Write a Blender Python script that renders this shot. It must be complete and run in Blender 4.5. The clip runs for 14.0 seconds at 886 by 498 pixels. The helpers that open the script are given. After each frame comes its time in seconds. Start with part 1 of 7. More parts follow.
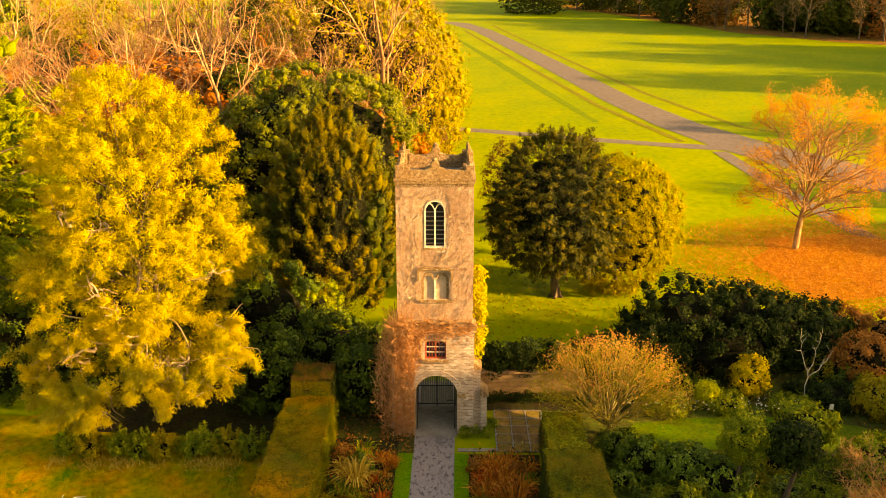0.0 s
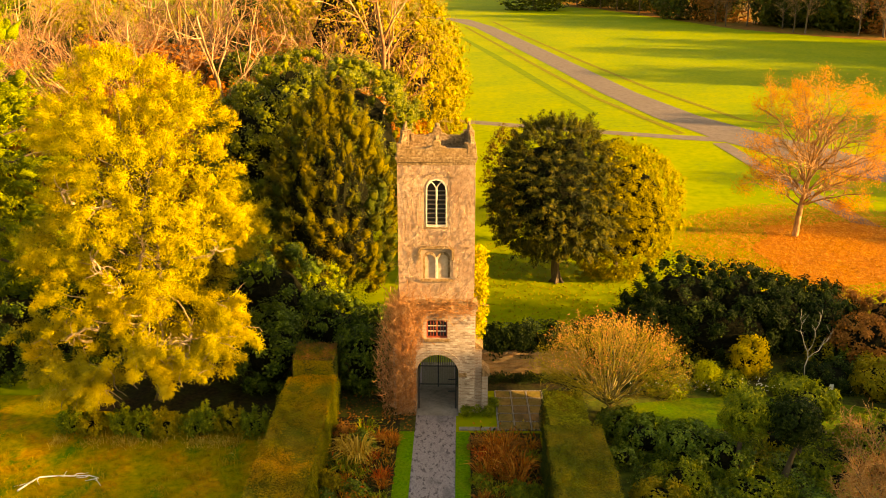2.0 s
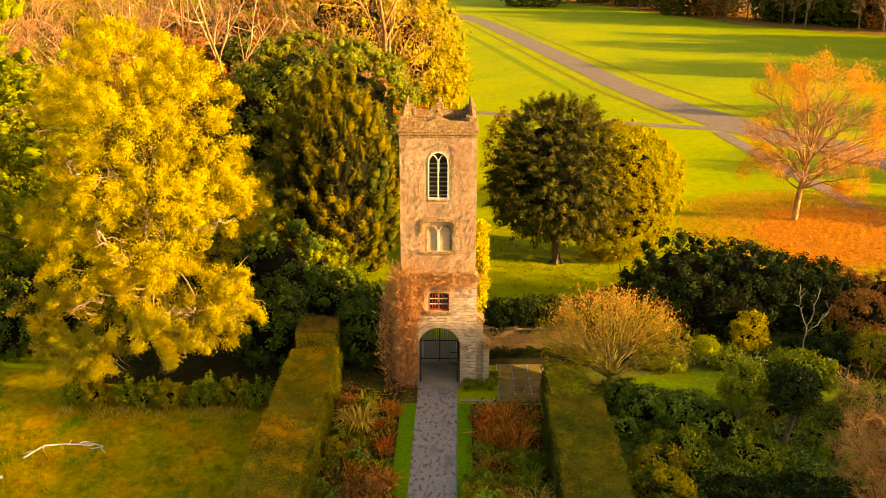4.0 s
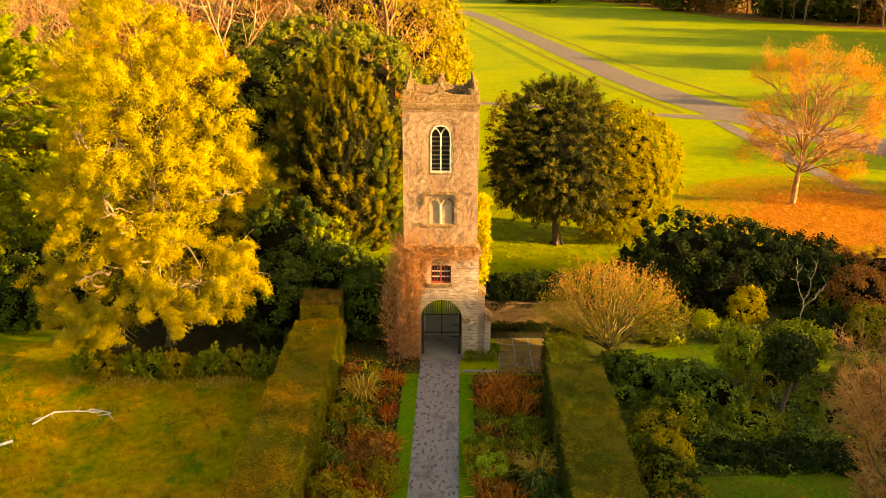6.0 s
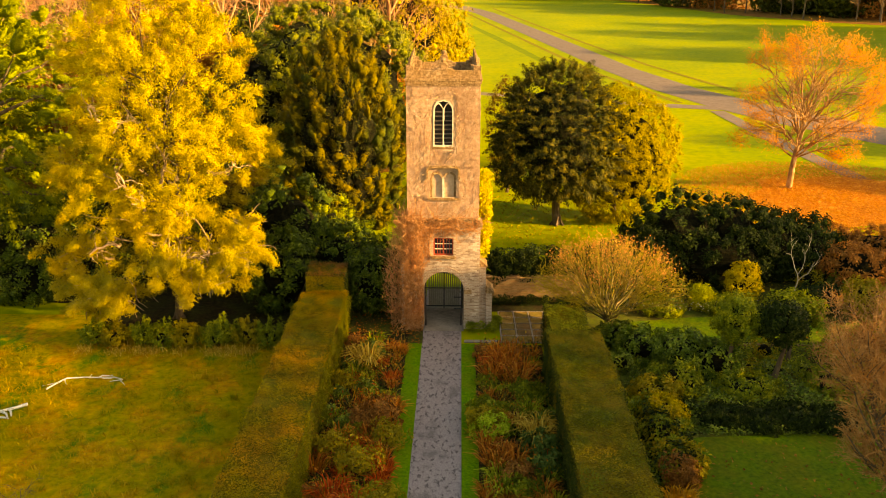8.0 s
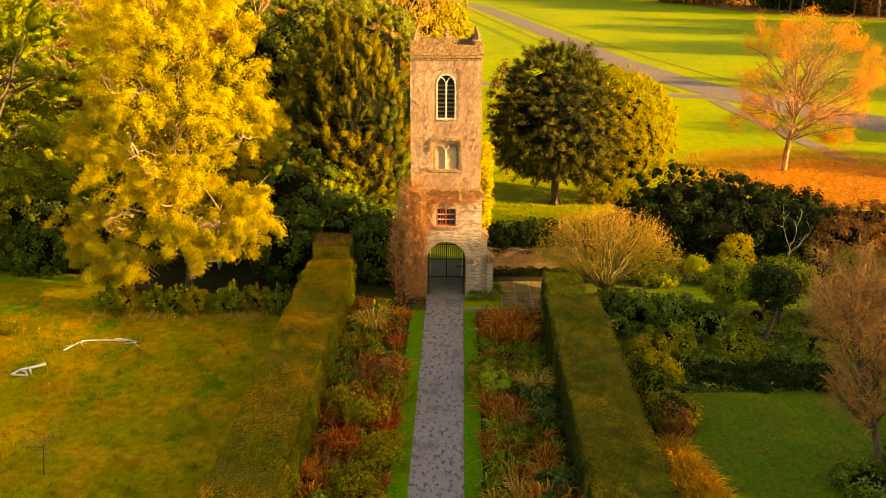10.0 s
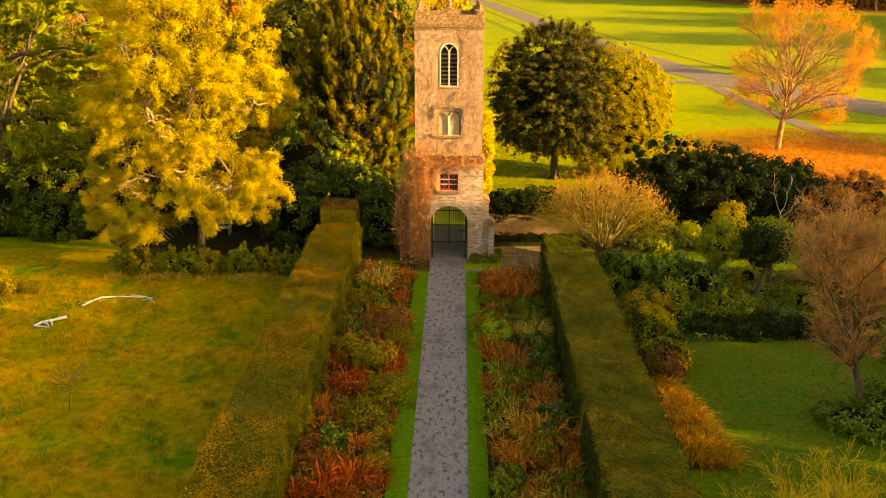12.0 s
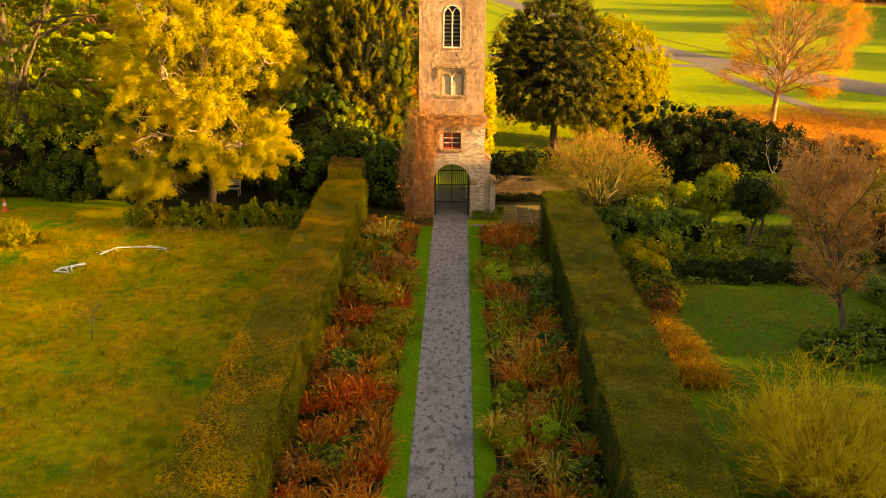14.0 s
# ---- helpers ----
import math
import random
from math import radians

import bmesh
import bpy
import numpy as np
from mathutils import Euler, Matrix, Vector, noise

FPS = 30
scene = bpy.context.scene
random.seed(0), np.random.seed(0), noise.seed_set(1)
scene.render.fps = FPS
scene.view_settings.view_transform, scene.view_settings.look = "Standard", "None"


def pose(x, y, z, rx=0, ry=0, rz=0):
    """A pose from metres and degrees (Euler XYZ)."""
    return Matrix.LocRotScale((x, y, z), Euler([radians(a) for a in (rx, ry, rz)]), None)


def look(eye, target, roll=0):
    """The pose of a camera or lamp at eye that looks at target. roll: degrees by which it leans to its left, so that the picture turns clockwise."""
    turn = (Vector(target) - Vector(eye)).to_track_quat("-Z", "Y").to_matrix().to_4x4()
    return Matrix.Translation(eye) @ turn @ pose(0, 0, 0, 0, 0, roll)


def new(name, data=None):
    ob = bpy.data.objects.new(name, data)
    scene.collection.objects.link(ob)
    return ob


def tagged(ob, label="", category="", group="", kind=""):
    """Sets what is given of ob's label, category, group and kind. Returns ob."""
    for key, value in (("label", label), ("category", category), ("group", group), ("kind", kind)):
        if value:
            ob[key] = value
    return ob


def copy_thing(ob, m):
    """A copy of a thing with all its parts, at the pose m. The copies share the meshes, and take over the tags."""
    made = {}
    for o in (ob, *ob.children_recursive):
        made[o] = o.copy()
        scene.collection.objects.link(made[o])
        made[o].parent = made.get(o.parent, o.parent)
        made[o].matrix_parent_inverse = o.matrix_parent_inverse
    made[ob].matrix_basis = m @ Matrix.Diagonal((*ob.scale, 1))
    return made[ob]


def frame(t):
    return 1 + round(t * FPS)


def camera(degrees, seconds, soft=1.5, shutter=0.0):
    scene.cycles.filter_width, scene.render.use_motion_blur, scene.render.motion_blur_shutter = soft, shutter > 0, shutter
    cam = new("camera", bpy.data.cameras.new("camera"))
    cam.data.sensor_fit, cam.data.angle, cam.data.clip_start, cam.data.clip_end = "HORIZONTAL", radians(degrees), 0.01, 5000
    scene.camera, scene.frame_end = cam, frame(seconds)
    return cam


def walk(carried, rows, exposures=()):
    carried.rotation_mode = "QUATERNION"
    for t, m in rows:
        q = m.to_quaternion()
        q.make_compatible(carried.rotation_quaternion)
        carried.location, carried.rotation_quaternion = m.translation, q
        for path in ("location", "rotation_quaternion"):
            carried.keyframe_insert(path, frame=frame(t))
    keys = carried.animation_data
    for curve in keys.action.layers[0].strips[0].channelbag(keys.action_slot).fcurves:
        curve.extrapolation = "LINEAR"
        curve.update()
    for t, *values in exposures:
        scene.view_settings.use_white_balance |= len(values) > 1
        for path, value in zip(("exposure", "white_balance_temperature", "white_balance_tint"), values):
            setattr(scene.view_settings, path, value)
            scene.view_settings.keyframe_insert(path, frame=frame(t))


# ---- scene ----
cam = camera(51.0, 14.0, 0.75)
PATH = [
    (0, (0.677, -38.727, 21.695), (0.589, -29.219, 18.598), 0.01),
    (0.5, (0.660, -38.804, 21.538), (0.573, -29.296, 18.440), 0.02),
    (1, (0.643, -38.902, 21.344), (0.556, -29.395, 18.243), 0.03),
    (1.5, (0.624, -39.019, 21.121), (0.538, -29.512, 18.019), 0.04),
    (2, (0.605, -39.152, 20.879), (0.520, -29.647, 17.775), 0.04),
    (2.5, (0.585, -39.302, 20.626), (0.500, -29.797, 17.520), 0.05),
    (3, (0.564, -39.468, 20.368), (0.480, -29.964, 17.260), 0.06),
    (5.5, (0.446, -40.557, 19.125), (0.366, -31.056, 16.007), 0.10),
    (6, (0.420, -40.837, 18.898), (0.340, -31.337, 15.778), 0.11),
    (6.5, (0.394, -41.142, 18.677), (0.314, -31.642, 15.555), 0.11),
    (7, (0.366, -41.474, 18.462), (0.287, -31.974, 15.338), 0.12),
    (7.5, (0.337, -41.833, 18.250), (0.259, -32.334, 15.124), 0.13),
    (8, (0.308, -42.221, 18.038), (0.230, -32.723, 14.910), 0.14),
    (10.5, (0.148, -44.601, 16.874), (0.074, -35.106, 13.737), 0.18),
    (11, (0.114, -45.156, 16.596), (0.040, -35.662, 13.456), 0.18),
    (11.5, (0.078, -45.729, 16.293), (0.005, -36.236, 13.152), 0.19),
    (12, (0.042, -46.317, 15.964), (-0.030, -36.824, 12.820), 0.20),
    (12.5, (0.005, -46.912, 15.605), (-0.067, -37.420, 12.459), 0.21),
    (13, (-0.033, -47.507, 15.213), (-0.104, -38.015, 12.066), 0.22),
    (13.5, (-0.071, -48.091, 14.787), (-0.142, -38.600, 11.638), 0.22),
    (14, (-0.111, -48.656, 14.325), (-0.181, -39.165, 11.174), 0.23),
]
walk(cam, [(t, look(eye, target, roll)) for t, eye, target, roll in PATH], [(0, 1.98, 14300, 11), (14, 1.98, 14300, 11)])

import functools

# ---- light ----
SUN_DIR = Vector((1.0, -0.28, 0.262)).normalized()
world = bpy.data.worlds.new("sky_world")
world.use_nodes = True
scene.world = world
wn = world.node_tree
sky = wn.nodes.new("ShaderNodeTexSky")
sky.sky_type = "NISHITA"
sky.sun_disc = False
sky.sun_elevation = math.asin(SUN_DIR.z)
sky.sun_rotation = math.atan2(SUN_DIR.x, SUN_DIR.y)
sky.air_density, sky.dust_density, sky.ozone_density = 1.0, 1.5, 1.0
back = wn.nodes["Background"]
back.inputs["Strength"].default_value = 0.107
wn.links.new(sky.outputs[0], back.inputs["Color"])
sun = new("sun", bpy.data.lights.new("sun", "SUN"))
sun.data.energy = 5.0
sun.data.angle = radians(0.9)
sun.data.color = (1.0, 0.755, 0.46)
sun.matrix_world = look(SUN_DIR * 200, (0, 0, 0))

# ---- mesh helpers ----


def mesh_np(name, V, F, material=None, smooth=False):
    """A mesh from vertex rows and equal-sided face rows."""
    V = np.asarray(V, dtype=np.float32).reshape(-1, 3)
    F = np.asarray(F, dtype=np.int32)
    me = bpy.data.meshes.new(name)
    me.vertices.add(len(V))
    me.vertices.foreach_set("co", V.ravel())
    me.loops.add(F.size)
    me.loops.foreach_set("vertex_index", F.ravel())
    me.polygons.add(len(F))
    me.polygons.foreach_set("loop_start", np.arange(0, F.size, F.shape[1], dtype=np.int32))
    me.polygons.foreach_set("use_smooth", np.full(len(F), smooth, dtype=bool))
    me.update(calc_edges=True)
    if material:
        me.materials.append(material)
    return me


def merged(chunks):
    """Joins (V, F) chunks that have the same number of corners to a face."""
    vs, fs, n = [], [], 0
    for V, F in chunks:
        V = np.asarray(V).reshape(-1, 3)
        vs.append(V)
        fs.append(np.asarray(F) + n)
        n += len(V)
    return np.concatenate(vs), np.concatenate(fs)


def thing(name, label, category, group="", m=None, kind=""):
    ob = new(name)
    ob.empty_display_size = 0.3
    if m is not None:
        ob.matrix_world = m
    return tagged(ob, label, category, group, kind)


def part(name, data, parent=None, label="", material=None):
    """Links a mesh or a bmesh as one object under a thing or a part."""
    if isinstance(data, bmesh.types.BMesh):
        me = bpy.data.meshes.new(name)
        data.to_mesh(me)
        data.free()
        data = me
    if material:
        data.materials.clear()
        data.materials.append(material)
    ob = new(name, data)
    if parent:
        ob.parent = parent
    if label:
        ob["label"] = label
    return ob


def unit(a):
    return a / np.maximum(np.linalg.norm(a, axis=-1, keepdims=True), 1e-9)


def leaf_mesh(P, D, length, width, rng, fold=0.25, facing=None, loose=0.5):
    """Diamond leaves that start at P and point along D; facing: the way that their upper sides look."""
    n = len(P)
    D = unit(D)
    if facing is None:
        S = unit(np.cross(D, rng.normal(size=(n, 3))))
    else:
        N = unit(unit(facing) + rng.normal(size=(n, 3)) * loose)
        D = unit(D - N * np.sum(D * N, axis=1, keepdims=True) * 0.8)
        S = unit(np.cross(D, N))
    U = np.cross(S, D)
    L = (length * rng.uniform(0.6, 1.35, n))[:, None]
    W = (width * rng.uniform(0.6, 1.35, n))[:, None]
    mid = P + D * L * 0.45 + U * W * fold
    V = np.stack([P, mid + S * W * 0.5, P + D * L, mid - S * W * 0.5], axis=1)
    F = np.arange(4 * n).reshape(n, 4)
    return V.reshape(-1, 3), F


def sphere_dirs(n, rng):
    return unit(rng.normal(size=(n, 3)))


def lobes(center, radii, count, size, rng, fill=0.35, lump=0.18, pear=0.0):
    """Clump centres over and inside an ellipsoid with an uneven outline."""
    k = np.arange(count) + 0.5
    h, a = 1 - 2 * k / count, k * 2.399963
    d = np.stack([np.sqrt(1 - h * h) * np.cos(a), np.sqrt(1 - h * h) * np.sin(a), h], 1)
    d = unit(d + rng.normal(size=d.shape) * 1.0 / math.sqrt(count))[rng.permutation(count)]
    s = rng.normal(size=(6, 3)) * 2.0
    ph = rng.uniform(0, 6.28, 6)
    bump = sum(np.sin(d @ s[i] + ph[i]) for i in range(6)) / 6
    r = 1.0 + lump * bump * 2 + rng.normal(0, 0.05, count)
    inner = rng.random(count) < fill
    d = d * np.stack([1 - pear * d[:, 2], 1 - pear * d[:, 2], np.ones(count)], 1)
    r = np.where(inner, r * rng.uniform(0.35, 0.8, count), r)
    C = np.asarray(center) + d * np.asarray(radii) * r[:, None]
    return C, size * rng.uniform(0.65, 1.3, count), d


def billows(center, radii, hubs, size, tufts, rng, lump=0.15, pear=0.0, squash=0.8):
    """Tufts over separate billows, which stand out from an uneven crown with gaps between them."""
    H, s, o = lobes(center, radii, hubs, size, rng, 0.0, lump, pear)
    k = np.arange(tufts) + 0.5
    h, a = 1 - 2 * k / tufts, k * 2.399963
    d = np.stack([np.sqrt(1 - h * h) * np.cos(a), np.sqrt(1 - h * h) * np.sin(a), h], 1)
    d = unit(np.repeat(d[None], hubs, 0) + rng.normal(size=(hubs, tufts, 3)) * 0.25 + o[:, None, :] * 0.55)
    C = H[:, None, :] + d * s[:, None, None] * np.array([1, 1, squash]) * rng.uniform(0.75, 1.1, (hubs, tufts, 1))
    out = unit(d + o[:, None, :] * 0.4)
    return C.reshape(-1, 3), np.full(hubs * tufts, size * 0.42), out.reshape(-1, 3)


def clump_leaves(C, size, out, per, length, width, rng, droop=0.0, outward=0.8, shape=(1, 1, 1), spread=0.45, loose=0.24):
    """Leaves round every clump centre; out is the clump's own way out."""
    n = len(C)
    idx = np.repeat(np.arange(n), per)
    d = unit(sphere_dirs(len(idx), rng) + out[idx] * 0.6)
    rad = size[idx] * np.where(rng.random(len(idx)) < 0.75, rng.uniform(0.8, 1.08, len(idx)), rng.uniform(0.3, 0.8, len(idx)))
    P = C[idx] + d * rad[:, None] * np.asarray(shape)
    D = d * outward + rng.normal(size=d.shape) * spread + np.array([0, 0, -droop])
    return leaf_mesh(P, D, length, width, rng, facing=d * 0.7 + out[idx], loose=loose)


def spray_leaves(C, axis, reach, thick, per, length, width, rng, spread=0.5, up=0.0):
    """Tapering plumes of leaves that leave C along axis."""
    idx = np.repeat(np.arange(len(C)), per)
    A = unit(axis)
    ln = reach * rng.uniform(0.6, 1.3, len(C))
    t = rng.random(len(idx)) ** 0.8
    off = rng.normal(size=(len(idx), 3)) * (np.asarray(thick) * (1.05 - 0.8 * t)[:, None])
    P = C[idx] + A[idx] * (t * ln[idx])[:, None] + off
    D = A[idx] * 0.75 + rng.normal(size=P.shape) * spread
    return leaf_mesh(P, D, length, width, rng, facing=unit(off) * 0.45 + A[idx] * 0.8 + np.array([0, 0, up]), loose=0.2)


def ico_ball(cuts):
    bm = bmesh.new()
    bmesh.ops.create_icosphere(bm, subdivisions=cuts, radius=1.0)
    V = np.array([v.co[:] for v in bm.verts])
    F = np.array([[v.index for v in f.verts] for f in bm.faces])
    bm.free()
    return V, F


BALLS = {False: ico_ball(1), True: ico_ball(2)}


def tuft_bodies(C, axis, along, across, rng, fine=True, rough=0.32):
    """The dense ragged bodies of leaf tufts: lumps drawn out along their axes."""
    ball_v, ball_f = BALLS[fine]
    n, m = len(C), len(ball_v)
    A = unit(axis)
    S = unit(np.cross(A, rng.normal(size=A.shape)))
    T = np.cross(A, S)
    k = 1 + rng.normal(size=(n, m)) * rough
    al, ac = np.broadcast_to(along, n)[:, None, None], np.broadcast_to(across, n)[:, None, None]
    u = ball_v[None] * k[..., None]
    V = C[:, None, :] + A[:, None, :] * u[..., 2:3] * al + (S[:, None, :] * u[..., 0:1] + T[:, None, :] * u[..., 1:2]) * ac
    F = ball_f[None] + (np.arange(n) * m)[:, None, None]
    return V.reshape(-1, 3), F.reshape(-1, 3)


def grow(start, way, length, n, rng, wiggle=0.12, up=0.0):
    """Wandering lines (M, n, 3)."""
    pts = np.zeros((len(start), n, 3))
    pts[:, 0] = start
    d = unit(way)
    step = (np.asarray(length) / (n - 1))[:, None]
    for i in range(1, n):
        d = unit(d + rng.normal(size=d.shape) * wiggle + np.array([0, 0, up]))
        pts[:, i] = pts[:, i - 1] + d * step
    return pts


def tubes(pts, r0, r1, sides):
    """Tapered tubes along lines, as quads."""
    M, n, _ = pts.shape
    T = unit(np.gradient(pts, axis=1))
    ref = np.where(np.abs(T[..., 2:3]) > 0.9, np.array([1.0, 0, 0]), np.array([0, 0, 1.0]))
    A = unit(np.cross(T, ref))
    B = np.cross(T, A)
    k = np.linspace(0, 1, n)[None, :, None]
    rad = np.asarray(r0)[:, None, None] * (1 - k) + np.asarray(r1)[:, None, None] * k
    ang = np.linspace(0, 2 * np.pi, sides, endpoint=False)
    V = pts[:, :, None, :] + rad[..., None] * (A[:, :, None, :] * np.cos(ang)[None, None, :, None] + B[:, :, None, :] * np.sin(ang)[None, None, :, None])
    i = np.arange(n - 1)[:, None]
    j = np.arange(sides)[None, :]
    q = np.stack([i * sides + j, i * sides + (j + 1) % sides, (i + 1) * sides + (j + 1) % sides, (i + 1) * sides + j], -1).reshape(-1, 4)
    F = (q[None] + (np.arange(M) * n * sides)[:, None, None]).reshape(-1, 4)
    return V.reshape(-1, 3), F


def spawn(pts, r0, r1, length, per, t0, t1, angle, ratio, rng, rr=0.55, fade=0.45):
    """Where side shoots leave their parents."""
    M, n, _ = pts.shape
    idx = np.repeat(np.arange(M), per)
    t = rng.uniform(t0, t1, len(idx))
    f = t * (n - 1)
    i = np.minimum(f.astype(int), n - 2)
    g = (f - i)[:, None]
    P = pts[idx, i] * (1 - g) + pts[idx, i + 1] * g
    T = unit(pts[idx, i + 1] - pts[idx, i])
    S = unit(np.cross(T, rng.normal(size=T.shape)))
    a = np.radians(rng.normal(angle, angle * 0.25, len(idx)))[:, None]
    D = T * np.cos(a) + S * np.sin(a)
    rad = (r0[idx] * (1 - t) + r1[idx] * t) * rr
    L = length[idx] * ratio * rng.uniform(0.6, 1.25, len(idx)) * (0.93 + 0.5 * fade - fade * t)
    return P, D, L, rad


def branch_tree(height, trunk_r, levels, rng, lean=0.05, stems=1, splay=0.0, stout=0.55):
    """A bare tree: levels are (per, t0, t1, angle, ratio, points, wiggle, up, sides). Returns the trunk chunk, the branch chunks and the tips."""
    a = rng.uniform(0, 6.28) + np.arange(stems) * 6.28 / stems
    fan = splay * (0.3 + 0.7 * np.sqrt((rng.permutation(stems) + 0.6) / stems)) if stems > 3 else splay
    way = np.stack([np.cos(a) * fan, np.sin(a) * fan, np.ones(stems)], 1) + rng.normal(size=(stems, 3)) * lean
    start = np.stack([np.cos(a), np.sin(a), np.zeros(stems)], 1) * (trunk_r * 0.8 if stems > 1 else 0.0)
    L = np.full(stems, height) * rng.uniform(0.85, 1.1, stems)
    pts = grow(start - np.array([0, 0, 0.1]), way, L, 8, rng, 0.14 if stout > 0.6 else 0.06, 0.03)
    r0, r1 = np.full(stems, trunk_r), np.full(stems, trunk_r * 0.22)
    trunk = tubes(pts, r0, r1, 8)
    out = []
    for per, t0, t1, angle, ratio, n, wiggle, up, sides in levels:
        P, D, L, rad = spawn(pts, r0, r1, L, per, t0, t1, angle, ratio, rng, stout, 0.8 if stems == 1 and not out else 0.45)
        if stems == 1 and not out:
            h = (P[:, 2] - P[:, 2].min()) / np.ptp(P[:, 2])
            L = L / (1.33 - 0.8 * h) * (0.62 + 0.62 * np.sin(np.pi * np.clip(h, 0, 1) ** 0.8) - 0.1 * h)
        pts = grow(P, D, L, n, rng, wiggle, up)
        r0, r1 = np.maximum(rad, 0.006), np.maximum(rad * 0.3, 0.004)
        out.append(tubes(pts, r0, r1, sides))
    return trunk, out, pts


def blades(P, D, length, width, droop, rng):
    """Arching blades of four corners and a tip, as quads."""
    n = len(P)
    D = unit(D)
    L = (np.asarray(length) * rng.uniform(0.6, 1.2, n))[:, None]
    S = unit(np.cross(D, np.array([0, 0, 1.0])) + rng.normal(size=(n, 3)) * 0.2) * (width * rng.uniform(0.6, 1.3, n))[:, None] * 0.5
    g = np.array([0, 0, -1.0]) * droop * L
    H = D * [1, 1, 0]
    m = P + D * L * 0.55 + H * L * droop * 0.15
    t = P + D * L * 0.85 + H * L * droop * 0.5 + g * 0.55
    V = np.stack([P - S, P + S, m + S * 0.8, m - S * 0.8, t + S * 0.15, t - S * 0.15], 1)
    F = np.array([[0, 1, 2, 3], [3, 2, 4, 5]])[None] + (np.arange(n) * 6)[:, None, None]
    return V.reshape(-1, 3), F.reshape(-1, 4)


def box_bm(bm, x0, x1, y0, y1, z0, z1, bevel=0.0):
    vs = [bm.verts.new(p) for p in ((x0, y0, z0), (x1, y0, z0), (x1, y1, z0), (x0, y1, z0), (x0, y0, z1), (x1, y0, z1), (x1, y1, z1), (x0, y1, z1))]
    fs = [bm.faces.new([vs[i] for i in q]) for q in ((3, 2, 1, 0), (4, 5, 6, 7), (0, 1, 5, 4), (1, 2, 6, 5), (2, 3, 7, 6), (3, 0, 4, 7))]
    if bevel:
        bmesh.ops.bevel(bm, geom=list({e for f in fs for e in f.edges}), offset=bevel, segments=2, affect="EDGES", profile=0.6)
    return bm


def box(x0, x1, y0, y1, z0, z1, bevel=0.0):
    return box_bm(bmesh.new(), x0, x1, y0, y1, z0, z1, bevel)


def prism(outline, y0, y1, bevel=0.0):
    """A solid with an outline in x and z, from y0 to y1."""
    bm = bmesh.new()
    a = [bm.verts.new((x, y0, z)) for x, z in outline]
    b = [bm.verts.new((x, y1, z)) for x, z in outline]
    bm.faces.new(a)
    bm.faces.new(b[::-1])
    for i in range(len(a)):
        j = (i + 1) % len(a)
        bm.faces.new((a[j], a[i], b[i], b[j]))
    bmesh.ops.recalc_face_normals(bm, faces=bm.faces[:])
    if bevel:
        bmesh.ops.bevel(bm, geom=bm.edges[:], offset=bevel, segments=2, affect="EDGES", profile=0.6)
    return bm


def wall_face(bm, outline, holes, y, depth):
    """A wall's face in x and z with holes, and the reveals of the holes."""
    loops = []
    edges = []
    for ring in (outline, *holes):
        vs = [bm.verts.new((x, y, z)) for x, z in ring]
        es = [bm.edges.new((vs[i], vs[(i + 1) % len(vs)])) for i in range(len(vs))]
        loops.append(vs)
        edges += es
    bmesh.ops.triangle_fill(bm, edges=edges, use_beauty=True, use_dissolve=False)
    for vs in loops[1:]:
        back_vs = [bm.verts.new((v.co.x, y + depth, v.co.z)) for v in vs]
        for i in range(len(vs)):
            j = (i + 1) % len(vs)
            bm.faces.new((vs[i], vs[j], back_vs[j], back_vs[i]))


def arc(cx, cz, r, a0, a1, n):
    return [(cx + r * math.cos(radians(a0 + (a1 - a0) * i / n)), cz + r * math.sin(radians(a0 + (a1 - a0) * i / n))) for i in range(n + 1)]


def strip_curve(points, width, z, material, name, kind_label, category, crown=0.0):
    """A flat strip along a line on the ground."""
    p = np.array(points, dtype=float)
    T = unit(np.gradient(p, axis=0))
    S = np.stack([-T[:, 1], T[:, 0]], 1)
    w = np.asarray(width) * 0.5
    w = w[:, None] if w.ndim else w
    rows = [np.c_[p + S * w * k, np.full(len(p), z + crown * (1 - k * k))] for k in (-1, -0.5, 0, 0.5, 1)]
    V = np.stack(rows, 1).reshape(-1, 3)
    q = [(i * 5 + j, i * 5 + j + 1, i * 5 + j + 6, i * 5 + j + 5) for i in range(len(p) - 1) for j in range(4)]
    F = np.array(q)[:, ::-1]
    ob = part(name, mesh_np(name, V, F, material, True))
    return tagged(ob, kind_label, category, kind="structure")


# ---- materials ----
def nodes_of(name, rough=0.8, spec=0.3):
    mat = bpy.data.materials.new(name)
    mat.use_nodes = True
    nt = mat.node_tree
    b = nt.nodes["Principled BSDF"]
    b.inputs["Roughness"].default_value = rough
    b.inputs["Specular IOR Level"].default_value = spec
    return mat, nt, b


def ramp(nt, fac, stops):
    r = nt.nodes.new("ShaderNodeValToRGB")
    el = r.color_ramp.elements
    while len(el) < len(stops):
        el.new(0.5)
    for e, (p, c) in zip(el, stops):
        e.position, e.color = p, (*c, 1)
    nt.links.new(fac, r.inputs[0])
    return r.outputs[0]


def even(cols):
    n = len(cols) - 1
    return [(i / max(n, 1), c) for i, c in enumerate(cols)]


